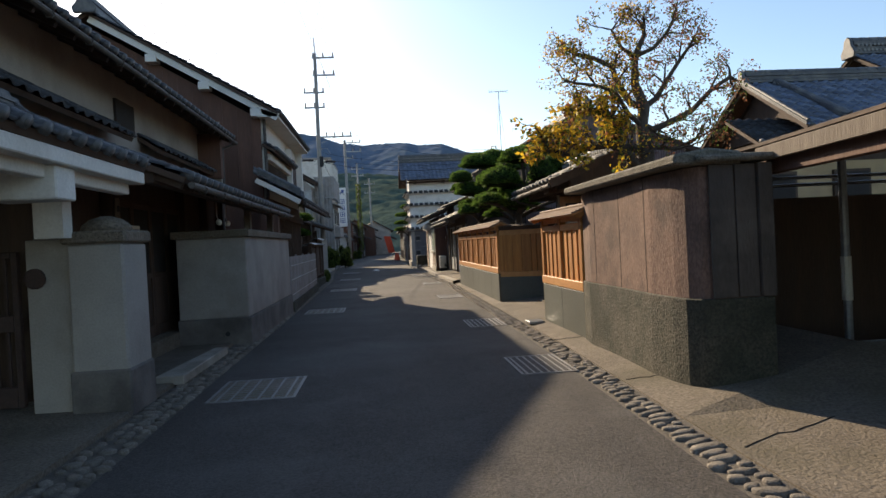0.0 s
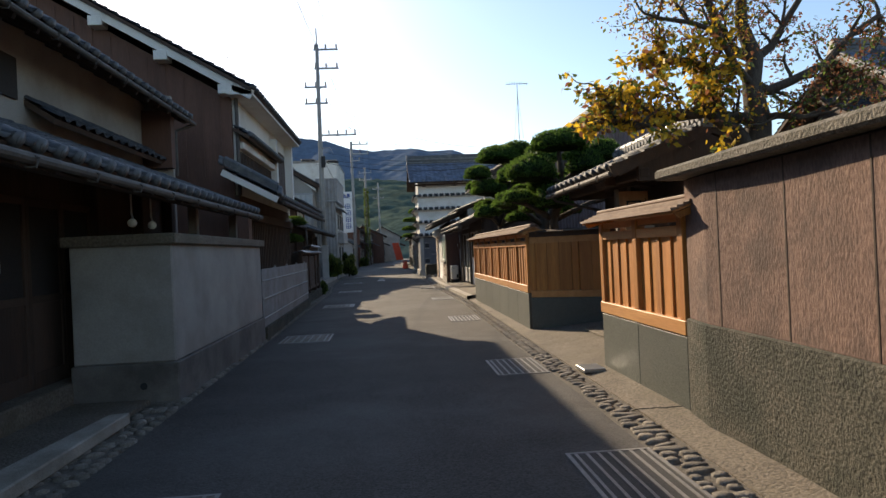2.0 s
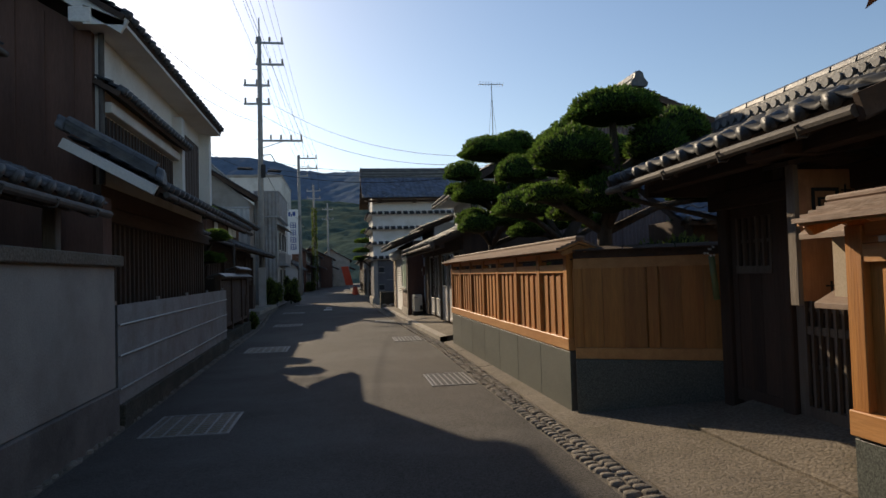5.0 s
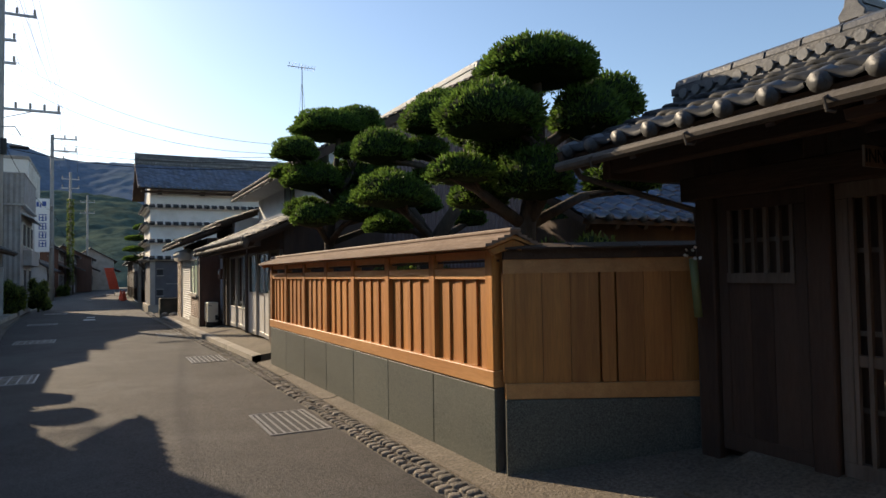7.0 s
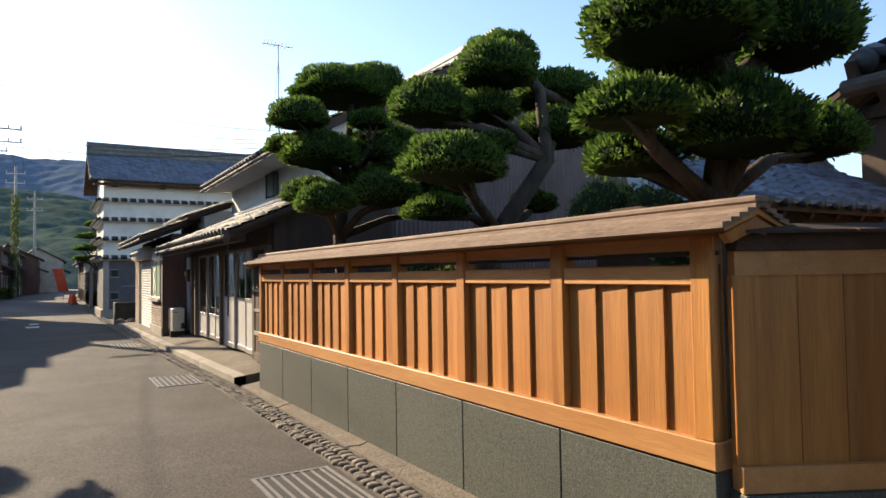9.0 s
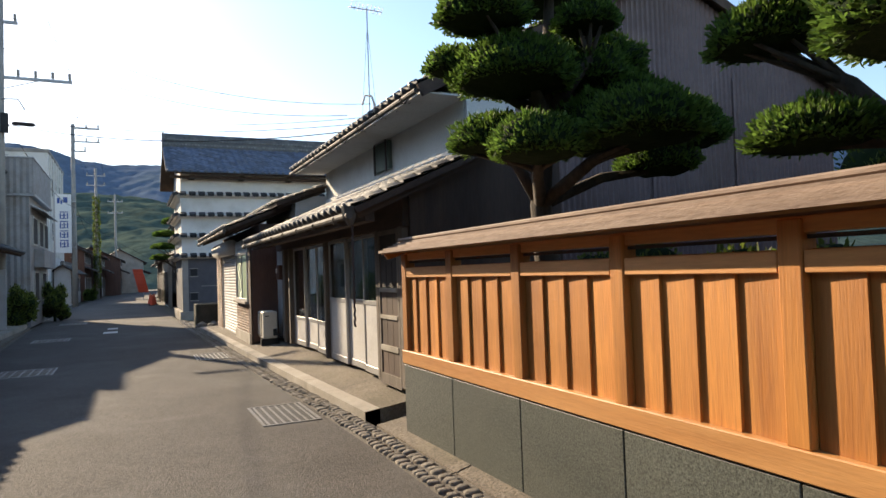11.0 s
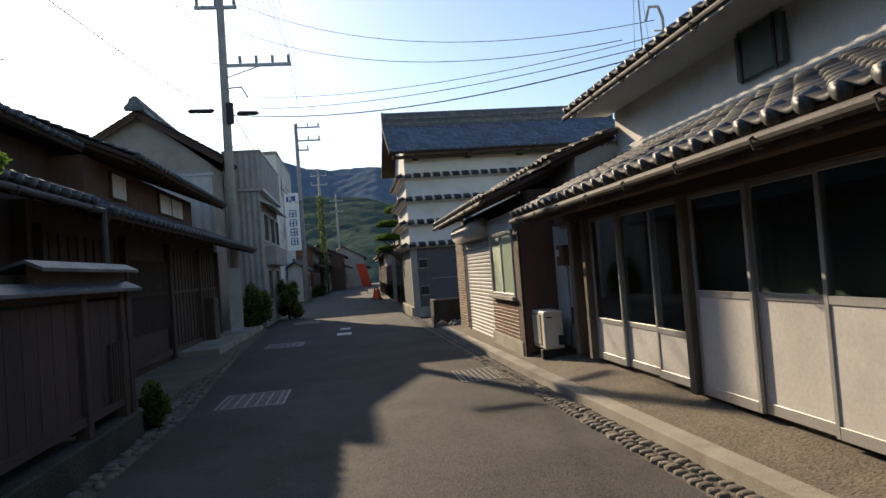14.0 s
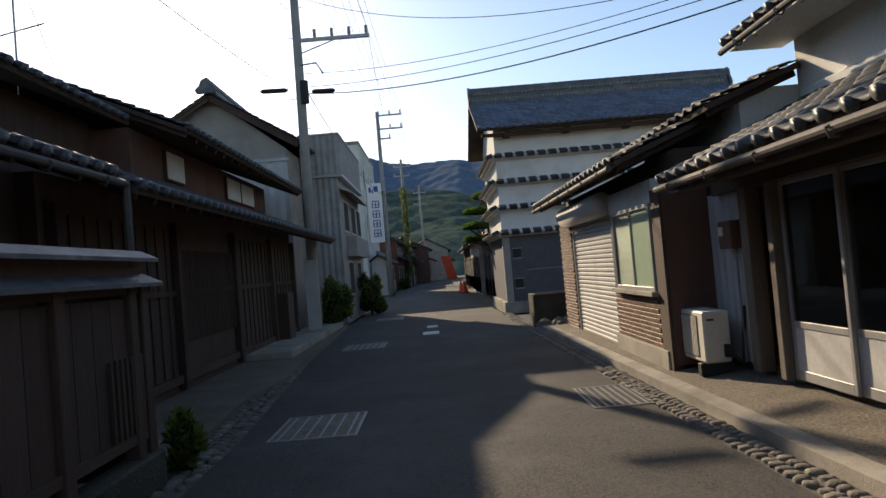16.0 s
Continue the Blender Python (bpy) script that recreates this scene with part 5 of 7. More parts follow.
for y0, y1 in ((31.4, 32.18), (32.22, 33.0)):
    part("pane", M().box(2.53, 2.536, y0, y1, 1.11, 2.11), mat("frosted_green_pane", (0.42, 0.52, 0.36), (0.36, 0.46, 0.31), 9, 0.35, 0.1) if y0 < 31.5 else GLASS_FROST, wf)
part("sill", M().box(2.44, 2.6, 31.3, 33.12, 1.0, 1.06), CONCRETE_PALE, wf, bevel=0.006)
st = part("roller_shutter", M().box(2.6, 2.62, 33.35, 36.05, 0.1, 2.2), STEEL_PALE, bh, "pale grey steel roller shutter")
for i in range(27):
    z = 0.14 + i * 0.076
    part("slat", M().prism([(2.6, z), (2.575, z + 0.02), (2.575, z + 0.055), (2.6, z + 0.07)], 33.37, 36.03, "y"), STEEL_PALE, st)
part("shutter_box", M().tube([(2.45, 33.3, 2.34), (2.45, 36.1, 2.34)], 0.19, 16), STEEL_PALE, bh, "curved pale shutter housing", smooth=True)
for y in (33.3, 36.07):
    part("guide_rail", M().box(2.55, 2.64, y - 0.03, y + 0.03, 0.1, 2.2), ALU, bh)
bl = thing("concrete_planter", (2.3, 38.6, 0.0), "dark stained concrete trough at the street corner", "planter")
part("trough", M().box(2.02, 3.3, 38.5, 38.62, -0.02, 0.78).box(2.02, 2.14, 38.62, 39.3, -0.02, 0.78).box(2.14, 3.3, 39.2, 39.3, -0.02, 0.78).box(2.14, 3.3, 38.62, 39.2, -0.02, 0.6), MOSSWALL, bl, "blackened concrete", bevel=0.02)
stones = random.Random(5)
for i in range(6):
    c = (2.2 + stones.uniform(-0.1, 0.5), 37.9 + stones.uniform(-0.3, 0.4), 0.16)
    r = stones.uniform(0.09, 0.17)
    solo("rock", M().tube([(c[0], c[1], c[2] - r * 0.5), (c[0] + 0.02, c[1], c[2] + r * 0.2), (c[0], c[1] + 0.02, c[2] + r * 0.55)], [r, r * 0.9, r * 0.35], 8), COBBLE, "dark rough stone lying on the pavement corner", "rock", group="corner stones")

# ---- white storehouse with tiled drip courses ----
kh = thing("storehouse", (6, 46, 0.0), "tall white plaster storehouse with four tiled drip courses", "storehouse")
part("wall", M().box(2.0, 10.2, 44.0, 48.4, 2.4, 5.75), PLASTER, kh, "white lime plaster")
part("gable_wall", M().prism([(44.0, 5.75), (46.15, 7.05), (48.4, 5.75)], 2.0, 10.2, "x"), PLASTER, kh)
part("lower_wall", M().box(2.03, 10.17, 44.03, 48.37, -0.05, 2.4), SOLARBLUE, kh, "dark grey plastered lower wall")
part("corner_strip", M().box(1.99, 2.22, 43.99, 44.2, 0.3, 2.4), PLASTER_GREY, kh)
part("plinth", M().box(1.9, 10.2, 43.9, 48.4, -0.05, 0.32), CONCRETE_PALE, kh, bevel=0.01)
tile_roof(kh, (1.45, 43.25, 5.7), (10.7, 43.25, 5.7), (0, 2.9, 1.5), rafters=False, tile=TILE_SKY)
tile_roof(kh, (10.7, 49.15, 5.7), (1.45, 49.15, 5.7), (0, -2.9, 1.5), caps=False, rafters=False)
ridge(kh, (1.55, 46.15, 7.17), (10.6, 46.15, 7.17), 0.46, 0.3, beads=True)
for i in range(5):
    part("bracket", M().box(2.3 + i * 1.9, 2.5 + i * 1.9, 43.5, 44.0, 5.5, 5.64), OLDWOOD_H, kh)
part("eave_beam", M().box(1.6, 10.6, 43.6, 43.72, 5.52, 5.62), OLDWOOD_H, kh)
dtile = M().box(0, 0.24, -0.03, 0.2, -0.05, 0.07).mesh("drip_tile", bevel=0.012)
for z in (4.87, 4.05, 3.23, 2.44):
    part("drip_ledge", M().prism([(43.72, z + 0.02), (43.72, z + 0.05), (44.01, z + 0.17), (44.01, z - 0.06), (43.9, z - 0.06), (43.86, z)], 1.95, 10.25, "x"), PLASTER, kh, bevel=0.006)
    part("drip_ledge", M().prism([(1.72, z + 0.02), (1.72, z + 0.05), (2.01, z + 0.17), (2.01, z - 0.06), (1.9, z - 0.06), (1.86, z)], 43.95, 48.4, "y"), PLASTER, kh, bevel=0.006)
    for i in range(24):
        piece("drip_tile", dtile, TILE_ONE, kh, Matrix.Translation((1.95 + i * 0.345, 43.72, z + 0.035)) @ Euler((0.4, 0, 0)).to_matrix().to_4x4())
    for i in range(13):
        piece("drip_tile", dtile, TILE_ONE, kh, Matrix.Translation((1.72, 44.1 + i * 0.33, z + 0.035)) @ Euler((0.4, 0, -math.pi / 2)).to_matrix().to_4x4())
for z in (0.75, 1.7):
    w = part("window", M().box(2.3, 2.55, 43.98, 44.05, z, z + 0.28), BLACK, kh)
    part("sill", M().box(2.27, 2.58, 43.96, 43.985, z - 0.04, z), PLASTER_GREY, w)
    part("head", M().box(2.27, 2.58, 43.96, 43.985, z + 0.28, z + 0.31), PLASTER_GREY, w)
part("panel_seam", M().box(2.7, 10.1, 44.022, 44.03, 1.28, 1.31), PLASTER_GREY, kh)

# ---- left: gate pillar, iron gate and roofed wall ----
gp = thing("gate_pillar", (-2.62, 6.8, 0), "grey rendered gate pillar with domed cap", "gate pillar")
part("shaft", M().box(-2.98, -2.46, 6.5, 7.12, 0.0, 1.66), PLASTER_GREY, gp, "stained grey render", bevel=0.025)
part("plinth", M().box(-3.0, -2.44, 6.48, 7.14, -0.03, 0.45), DAMP, gp, bevel=0.02)
part("cap", M().box(-3.02, -2.42, 6.46, 7.16, 1.66, 1.78), CONCRETE, gp, bevel=0.02)
part("dome", M().tube([(-2.72, 6.8, 1.78), (-2.72, 6.8, 1.84), (-2.72, 6.8, 1.9), (-2.72, 6.8, 1.93)], [0.24, 0.22, 0.15, 0.05], 16), CONCRETE, gp, smooth=True)
part("wing_wall", M().box(-3.4, -3.0, 6.6, 6.95, -0.03, 1.72), PLASTER_GREY, gp, bevel=0.01)
ig = thing("iron_gate", (-4.1, 6.75, 0), "rusty brown iron bar gate standing open", "gate")
part("frame", M().box(-3.6, -3.54, 6.72, 6.78, 0.1, 1.62).box(-5.0, -4.94, 6.72, 6.78, 0.1, 1.62).box(-4.94, -3.6, 6.722, 6.778, 1.56, 1.62).box(-4.94, -3.6, 6.722, 6.778, 0.84, 1.0).box(-4.94, -3.6, 6.722, 6.778, 0.1, 0.3), IRON, ig, bevel=0.006)
for i in range(12):
    x = -4.88 + i * 0.11
    part("bar", M().box(x - 0.012, x + 0.012, 6.74, 6.76, 0.3, 1.56), IRON, ig)
part("plate", M().tube([(-3.32, 6.58, 1.35), (-3.32, 6.6, 1.35)], 0.1, 14), IRON, ig, "round iron latch plate")
fg = thing("street_gatehouse", (-3.2, 2.5, 0), "tiled roof over a white plastered wall beside the iron gate", "gatehouse")
part("wall", M().box(-8.5, -3.5, 7.6, 7.75, 0.0, 2.6), PLASTER, fg, "patchy white plaster")
part("rear_wall", M().box(-3.9, -3.7, -8, 4.0, 0.0, 2.9), PLASTER, fg)
part("fascia", M().box(-2.5, -2.36, -8, 6.9, 2.24, 2.36), PLASTER, fg, "white plastered fascia", bevel=0.01)
part("fascia_step", M().box(-2.62, -2.5, -8, 6.85, 2.14, 2.3), PLASTER, fg, bevel=0.01)
for y in (5.35, 3.3, 1.2):
    part("bracket_block", M().box(-2.95, -2.42, y - 0.16, y + 0.16, 1.98, 2.24), PLASTER, fg, "white plastered bracket", bevel=0.012)
part("corner_post", M().box(-3.16, -2.9, 6.3, 6.48, 1.72, 2.24), PLASTER, fg)
tile_roof(fg, (-2.32, -8, 2.42), (-2.32, 6.95, 2.42), (-1.35, 0, 0.62), single=2)
ridge(fg, (-3.72, -8, 3.04), (-3.72, 7.0, 3.04), 0.14)

# ---- plastered townhouse with dark entrance ----
h1 = thing("townhouse", (-6, 11, 0.05), "old plastered townhouse with tiled eaves over a dark timber entrance", "house", "old townhouses")
part("upper_wall", M().box(-10, -4.0, -8, 15.3, 3.0, 4.5), PLASTER_GREY, h1, "stained grey plaster")
part("side_wall", M().box(-10, -3.55, 15.3, 15.4, 0.05, 4.5), PLASTER_GREY, h1)
part("lower_wall", M().box(-10, -3.62, 7.2, 15.3, 0.05, 3.0), OLDWOOD, h1)
part("wing_wall", M().box(-3.99, -3.5, 15.1, 15.3, 3.2, 4.2), REDBROWN, h1)
tile_roof(h1, (-2.03, 7.25, 2.33), (-2.03, 14.98, 2.33), (-2.0, 0, 0.85), single=3, gutter=PIPE)
tile_roof(h1, (-3.3, -8, 4.15), (-3.3, 15.75, 4.15), (-3.4, 0, 1.75), gutter=PIPE)
tile_roof(h1, (-10.1, 15.75, 4.15), (-10.1, -8, 4.15), (3.4, 0, 1.75), caps=False, rafters=False)
ridge(h1, (-6.7, -8, 5.9), (-6.7, 15.8, 5.9), 0.2)
part("downpipe", M().tube([(-3.3, 15.7, 4.05), (-3.55, 15.5, 3.9), (-3.55, 15.5, 3.1)], 0.035, 8), PIPE, h1)
for a, b in ((-8.0, 10.3), (11.45, 15.2)):
    tile_roof(h1, (-3.62, a, 3.3), (-3.62, b, 3.3), (-0.38, 0, 0.26), rafters=False, caps=False)
part("upper_window", M().box(-4.02, -3.96, 10.5, 11.25, 3.5, 3.98), DARKROOM, h1, "small dark upper window")
for y in (7.35, 8.95, 12.1, 13.6, 14.9):
    part("post", M().box(-3.62, -3.46, y - 0.08, y + 0.08, 0.1, 2.7), OLDWOOD, h1, bevel=0.01)
part("eave_post", M().box(-2.5, -2.38, 14.72, 14.84, 1.88, 2.5), GREYWOOD, h1, bevel=0.008)
part("eave_post", M().box(-2.62, -2.5, 12.9, 13.02, 1.88, 2.5), GREYWOOD, h1, bevel=0.008)
part("eave_beam", M().box(-2.52, -2.4, 7.3, 14.95, 2.3, 2.42), OLDWOOD_H, h1, bevel=0.01)
part("threshold", M().box(-3.7, -3.3, 9.05, 12.0, 0.02, 0.28), CONCRETE, h1, bevel=0.015)
for i in range(4):
    y0 = 9.05 + i * 0.74
    d = part("entrance_door", M().box(-3.6, -3.55, y0, y0 + 0.06, 0.28, 2.3).box(-3.6, -3.55, y0 + 0.67, y0 + 0.73, 0.28, 2.3).box(-3.6, -3.55, y0 + 0.06, y0 + 0.67, 0.28, 0.45).box(-3.6, -3.55, y0 + 0.06, y0 + 0.67, 1.18, 1.26).box(-3.6, -3.55, y0 + 0.06, y0 + 0.67, 2.22, 2.3), OLDWOOD, h1, "dark timber sliding door", bevel=0.005)
    part("panel", M().box(-3.585, -3.57, y0 + 0.06, y0 + 0.67, 0.45, 1.18), OLDWOOD, d)
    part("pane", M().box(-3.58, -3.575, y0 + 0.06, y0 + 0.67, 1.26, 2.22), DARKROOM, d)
part("handle", M().box(-3.54, -3.53, 9.2, 9.24, 1.05, 1.25), PANELWHITE, h1)
nt = thing("paper_notice", (-3.54, 9.9, 1.5), "white paper notice taped to the dark door", "notice")
part("sheet", M().box(-3.546, -3.54, 9.72, 10.02, 1.52, 1.97), SIGNWHITE, nt)
for i in range(5):
    part("text_line", M().box(-3.539, -3.537, 9.76, 9.98 - 0.04 * (i % 2), 1.9 - i * 0.07, 1.915 - i * 0.07), GREYWOOD, nt)
np2 = thing("name_plank", (-3.42, 9.1, 1.4), "tall wooden name plank with brushed black marks", "sign")
part("plank", M().box(-3.44, -3.42, 8.88, 9.02, 1.25, 2.3), GREYWOOD, np2, bevel=0.004)
for i in range(5):
    part("brush_mark", M().box(-3.419, -3.415, 8.91, 8.99, 2.12 - i * 0.17, 2.2 - i * 0.17), BLACK, np2)
solo("kerb_stone", M().prism([(-2.66, 7.75), (-2.34, 7.75), (-2.34, 9.9), (-2.52, 9.85)], 0.02, 0.13, "z"), CONCRETE_PALE, "long pale stone kerb at the entrance", "kerb stone", bevel=0.012)

def eave_lamp(x, y, z):
    th = thing("flood_lamp", (x, y, z), "small white flood lamp under the dark eave", "lamp", "eave lamps")
    part("housing", M().tube([(x, y, z), (x + 0.02, y - 0.1, z - 0.01), (x + 0.03, y - 0.13, z - 0.015)], [0.03, 0.045, 0.05], 10), PLASTICWHITE, th, smooth=True)
    part("arm", M().tube([(x, y, z), (x - 0.04, y + 0.04, z + 0.1), (x - 0.04, y + 0.04, z + 0.32)], 0.012, 6), GALV, th)


for y in (10.95, 11.55):
    eave_lamp(-2.62, y, 2.02)
lw = thing("wall_low", (-2.6, 13.3, 0.0), "grey plastered low garden wall with flat coping", "wall", kind="structure")
part("plaster", M().box(-3.3, -2.2, 10.87, 15.75, 0.45, 1.76), PLASTER_GREY, lw, "smooth pale grey plaster", bevel=0.015)
part("coping", M().box(-3.36, -2.13, 10.8, 15.84, 1.76, 1.88), CONCRETE, lw, bevel=0.012)
part("wall_base", M().box(-3.32, -2.165, 10.835, 15.76, -0.05, 0.452), DAMP, lw, "dark damp footing", bevel=0.015)
# Flat black disc stands for the shade inside the hole.
part("drain_hole", M().tube([(-2.55, 10.832, 0.2), (-2.55, 10.86, 0.2)], 0.04, 10), BLACK, lw)

# ---- tall gabled townhouse ----
h2 = thing("townhouse", (-7, 20.5, 0.05), "tall gabled townhouse, red-brown boarding and white plaster street front", "house", "old townhouses")
part("gable_wall", M().prism([(-11, 0.05), (-3.0, 0.05), (-3.0, 4.95), (-7, 7.35), (-11, 4.95)], 17.45, 24.0, "y"), REDBROWN, h2, "red-brown boarded gable")
for i in range(22):
    x = -10.8 + i * 0.36
    zt = 7.25 - abs(x + 7) * 0.6
    part("gable_batten", M().box(x - 0.02, x + 0.02, 17.43, 17.452, 3.3, min(zt, 4.9 if x > -3.2 else zt)), REDBROWN, h2)
part("street_wall", M().box(-3.0, -2.94, 17.55, 24.05, 2.9, 5.0), PLASTER, h2, "white plaster upper front")
part("corner_wall", M().box(-3.02, -2.72, 23.85, 24.1, 3.2, 4.95), PLASTER, h2)
part("corner_wall", M().box(-3.02, -2.76, 21.4, 21.62, 3.2, 4.75), PLASTER, h2)
part("corner_pipe", M().tube([(-2.9, 17.5, 4.95), (-2.9, 17.5, 2.9)], 0.04, 8), PIPE, h2)
part("shutter_window", M().box(-2.95, -2.9, 21.75, 23.5, 3.3, 4.6), OLDWOOD, h2, "tall black boarded shutters")
for i in range(7):
    y = 21.8 + i * 0.25
    part("shutter_board", M().box(-2.9, -2.885, y, y + 0.22, 3.32, 4.58), OLDWOOD, h2)
part("wide_window", M().box(-2.95, -2.91, 17.7, 21.2, 3.35, 3.86), DARKROOM, h2, "long dark latticed window")
for i in range(24):
    part("lattice_bar", M().box(-2.91, -2.89, 17.75 + i * 0.15, 17.78 + i * 0.15, 3.35, 3.86), OLDWOOD, h2)
part("window_beam", M().box(-2.96, -2.8, 17.6, 21.4, 3.9, 4.05), PLASTER, h2, bevel=0.01)
tile_roof(h2, (-2.6, 17.4, 4.12), (-2.6, 21.5, 4.12), (-0.35, 0, 0.2), rafters=False, w=0.2)
part("soffit", M().prism([(-2.5, 4.95), (-2.5, 5.0), (-3.0, 5.2), (-3.0, 4.95)], 17.15, 24.1, "y"), PLASTER, h2)
tile_roof(h2, (-2.45, 17.1, 5.05), (-2.45, 24.15, 5.05), (-4.55, 0, 2.65), rafters=False)
tile_roof(h2, (-11.55, 24.15, 5.05), (-11.55, 17.1, 5.05), (4.55, 0, 2.65), caps=False, rafters=False)
part("verge_board", M().beam((-2.5, 17.18, 4.93), (-7.0, 17.18, 7.56), 0.06, 0.2), PLASTER, h2, "white plastered verge")
for f in (0.12, 0.4, 0.68):
    c = Vector((-2.5, 17.3, 4.8)).lerp(Vector((-7, 17.3, 7.4)), f)
    part("purlin_end", M().box(c.x - 0.14, c.x + 0.14, 17.14, 17.46, c.z - 0.14, c.z + 0.06), PLASTER, h2, bevel=0.01)
ridge(h2, (-7, 17.0, 7.7), (-7, 24.2, 7.7), 0.34, 0.3)
tile_roof(h2, (-1.88, 16.55, 2.72), (-1.88, 24.35, 2.72), (-1.08, 0, 0.6), single=1, gutter=PIPE)
ridge(h2, (-1.95, 16.5, 2.83), (-2.95, 16.5, 3.4), 0.12, 0.16)
part("verge_plaster", M().beam((-1.95, 16.45, 2.68), (-3.0, 16.45, 3.26), 0.05, 0.12), PLASTER, h2)
part("lower_front", M().box(-3.0, -2.9, 17.45, 24.0, 0.05, 2.9), OLDWOOD, h2, "blackened timber ground floor")
for i in range(30):
    y = 17.6 + i * 0.21
    part("lattice_bar", M().box(-2.9, -2.86, y, y + 0.06, 0.7, 2.4), OLDWOOD, h2)
part("beam", M().box(-2.98, -2.8, 16.6, 24.1, 2.4, 2.6), OLDWOOD_H, h2, bevel=0.01)
part("brick_pier", M().box(-2.9, -2.5, 16.3, 16.6, 0.05, 2.6), REDBROWN, h2)

# pale ribbed steel fence in front of it
wf2 = thing("steel_fence", (-2.3, 19.8, 0), "low pale ribbed steel fence with pipe rails", "fence")
part("footing", M().beam((-2.24, 15.85, 0.1), (-2.44, 23.85, 0.1), 0.2, 0.3), MOSSWALL, wf2, bevel=0.01)
part("sheet", corrugated(-2.22, -2.42, 15.85, 23.85, 0.25, 1.34, 0.1, 0.02), STEEL_DULL, wf2, "dull grey ribbed sheet")
for z in (0.42, 0.78, 1.12):
    part("rail", M().tube([(-2.19, 15.85, z), (-2.39, 23.85, z)], 0.014, 6), GALV, wf2)
for i in range(5):
    y = 15.95 + i * 1.95
    part("post", M().tube([(-2.27 - 0.025 * (y - 15.85), y, 0.1), (-2.27 - 0.025 * (y - 15.85), y, 1.38)], 0.025, 8), GALV, wf2)

# old wooden fence with two little roofs
wd = thing("wooden_fence", (-2.6, 27, 0), "old dark boarded fence with two small capping roofs", "fence")
part("plinth", M().box(-2.72, -2.5, 24.0, 28.78, -0.02, 0.3), MOSSWALL, wd, bevel=0.02)
for i in range(18):
    y = 24.05 + i * 0.26
    part("board", M().box(-2.62, -2.595, y, y + 0.25, 0.5, 1.55), OLDWOOD, wd)
for y in (24.1, 25.8, 27.5, 28.5, 28.7):
    part("post", M().box(-2.68, -2.55, y - 0.06, y + 0.06, 0.28, 1.72), OLDWOOD, wd, bevel=0.008)
for z in (0.42, 1.58):
    part("rail", M().box(-2.66, -2.57, 24.0, 28.75, z, z + 0.08), OLDWOOD_H, wd)
part("capping_roof", M().prism([(-2.86, 1.63), (-2.86, 1.66), (-2.6, 1.74), (-2.44, 1.66), (-2.44, 1.63), (-2.6, 1.7)], 24.0, 28.82, "y"), RIDGE, wd, "slate-grey capping")
part("upper_capping", M().prism([(-2.86, 1.83), (-2.86, 1.86), (-2.6, 1.93), (-2.46, 1.86), (-2.46, 1.83), (-2.6, 1.9)], 26.5, 28.8, "y"), RIDGE, wd)
part("cap_support", M().box(-2.63, -2.58, 26.6, 28.7, 1.7, 1.9), OLDWOOD, wd)
part("gable_side", M().box(-4.1, -2.7, 28.66, 28.72, 0.1, 1.6), OLDWOOD, wd)
for i in range(7):
    part("slat", M().box(-2.58, -2.56, 28.1 + i * 0.08, 28.13 + i * 0.08, 0.5, 1.1), OLDWOOD, wd)

# ---- dark townhouse with white upper windows, in two parts ----
h3 = thing("townhouse", (-7, 29, 0.05), "dark timber townhouse set back behind an old fence", "house", "old townhouses")
part("lower_wall", M().box(-9, -4.3, 24.6, 30.6, 0.05, 2.9), OLDWOOD, h3)
part("upper_wall", M().box(-9, -5.2, 24.6, 33.2, 2.9, 4.2), OLDWOOD, h3)
tile_roof(h3, (-3.15, 24.4, 2.74), (-3.15, 29.75, 2.74), (-2.0, 0, 0.8), gutter=PIPE)
tile_roof(h3, (-4.6, 24.4, 4.2), (-4.6, 33.3, 4.2), (-2.6, 0, 1.2), rafters=False)
part("downpipe", M().tube([(-3.12, 29.75, 2.7), (-3.12, 29.75, 2.0)], 0.04, 8), PIPE, h3)
h4 = thing("townhouse", (-7, 36, 0.05), "dark red-brown townhouse with white upper windows and tiled eaves", "house", "old townhouses")
part("lower_wall", M().box(-9, -4.1, 29.9, 41.2, 0.05, 2.9), OLDWOOD, h4)
part("upper_wall", M().box(-9, -4.62, 33.2, 41.0, 2.9, 4.1), REDBROWN, h4)
tile_roof(h4, (-3.05, 29.9, 2.64), (-3.05, 42.6, 2.64), (-1.6, 0, 0.7), single=1)
tile_roof(h4, (-3.7, 33.2, 4.0), (-3.7, 41.6, 4.0), (-3.2, 0, 1.42))
tile_roof(h4, (-9.9, 41.6, 4.02), (-9.9, 33.2, 4.02), (3.0, 0, 1.35), caps=False, rafters=False)
for a, b in ((34.4, 35.2), (37.6, 38.6), (38.65, 39.7)):
    w = part("window", M().box(-4.62, -4.56, a, b, 3.46, 3.98), OLDWOOD, h4)
    part("pane", M().box(-4.56, -4.55, a + 0.03, b - 0.03, 3.49, 3.95), PLASTER, w, "white papered pane")
for y in (30.1, 33.2, 36.0, 38.8, 41.1):
    part("post", M().box(-4.1, -3.98, y - 0.07, y + 0.07, 0.1, 2.6), OLDWOOD, h4, bevel=0.008)
for i in range(34):
    part("lattice_bar", M().box(-4.1, -4.05, 33.4 + i * 0.075, 33.43 + i * 0.075, 0.8, 2.2), OLDWOOD, h4)
for i in range(36):
    y = 30.15 + i * 0.31
    if not 33.3 < y < 36.0:
        part("wall_batten", M().box(-4.1, -4.075, y - 0.02, y + 0.02, 0.3, 2.5), OLDWOOD, h4)
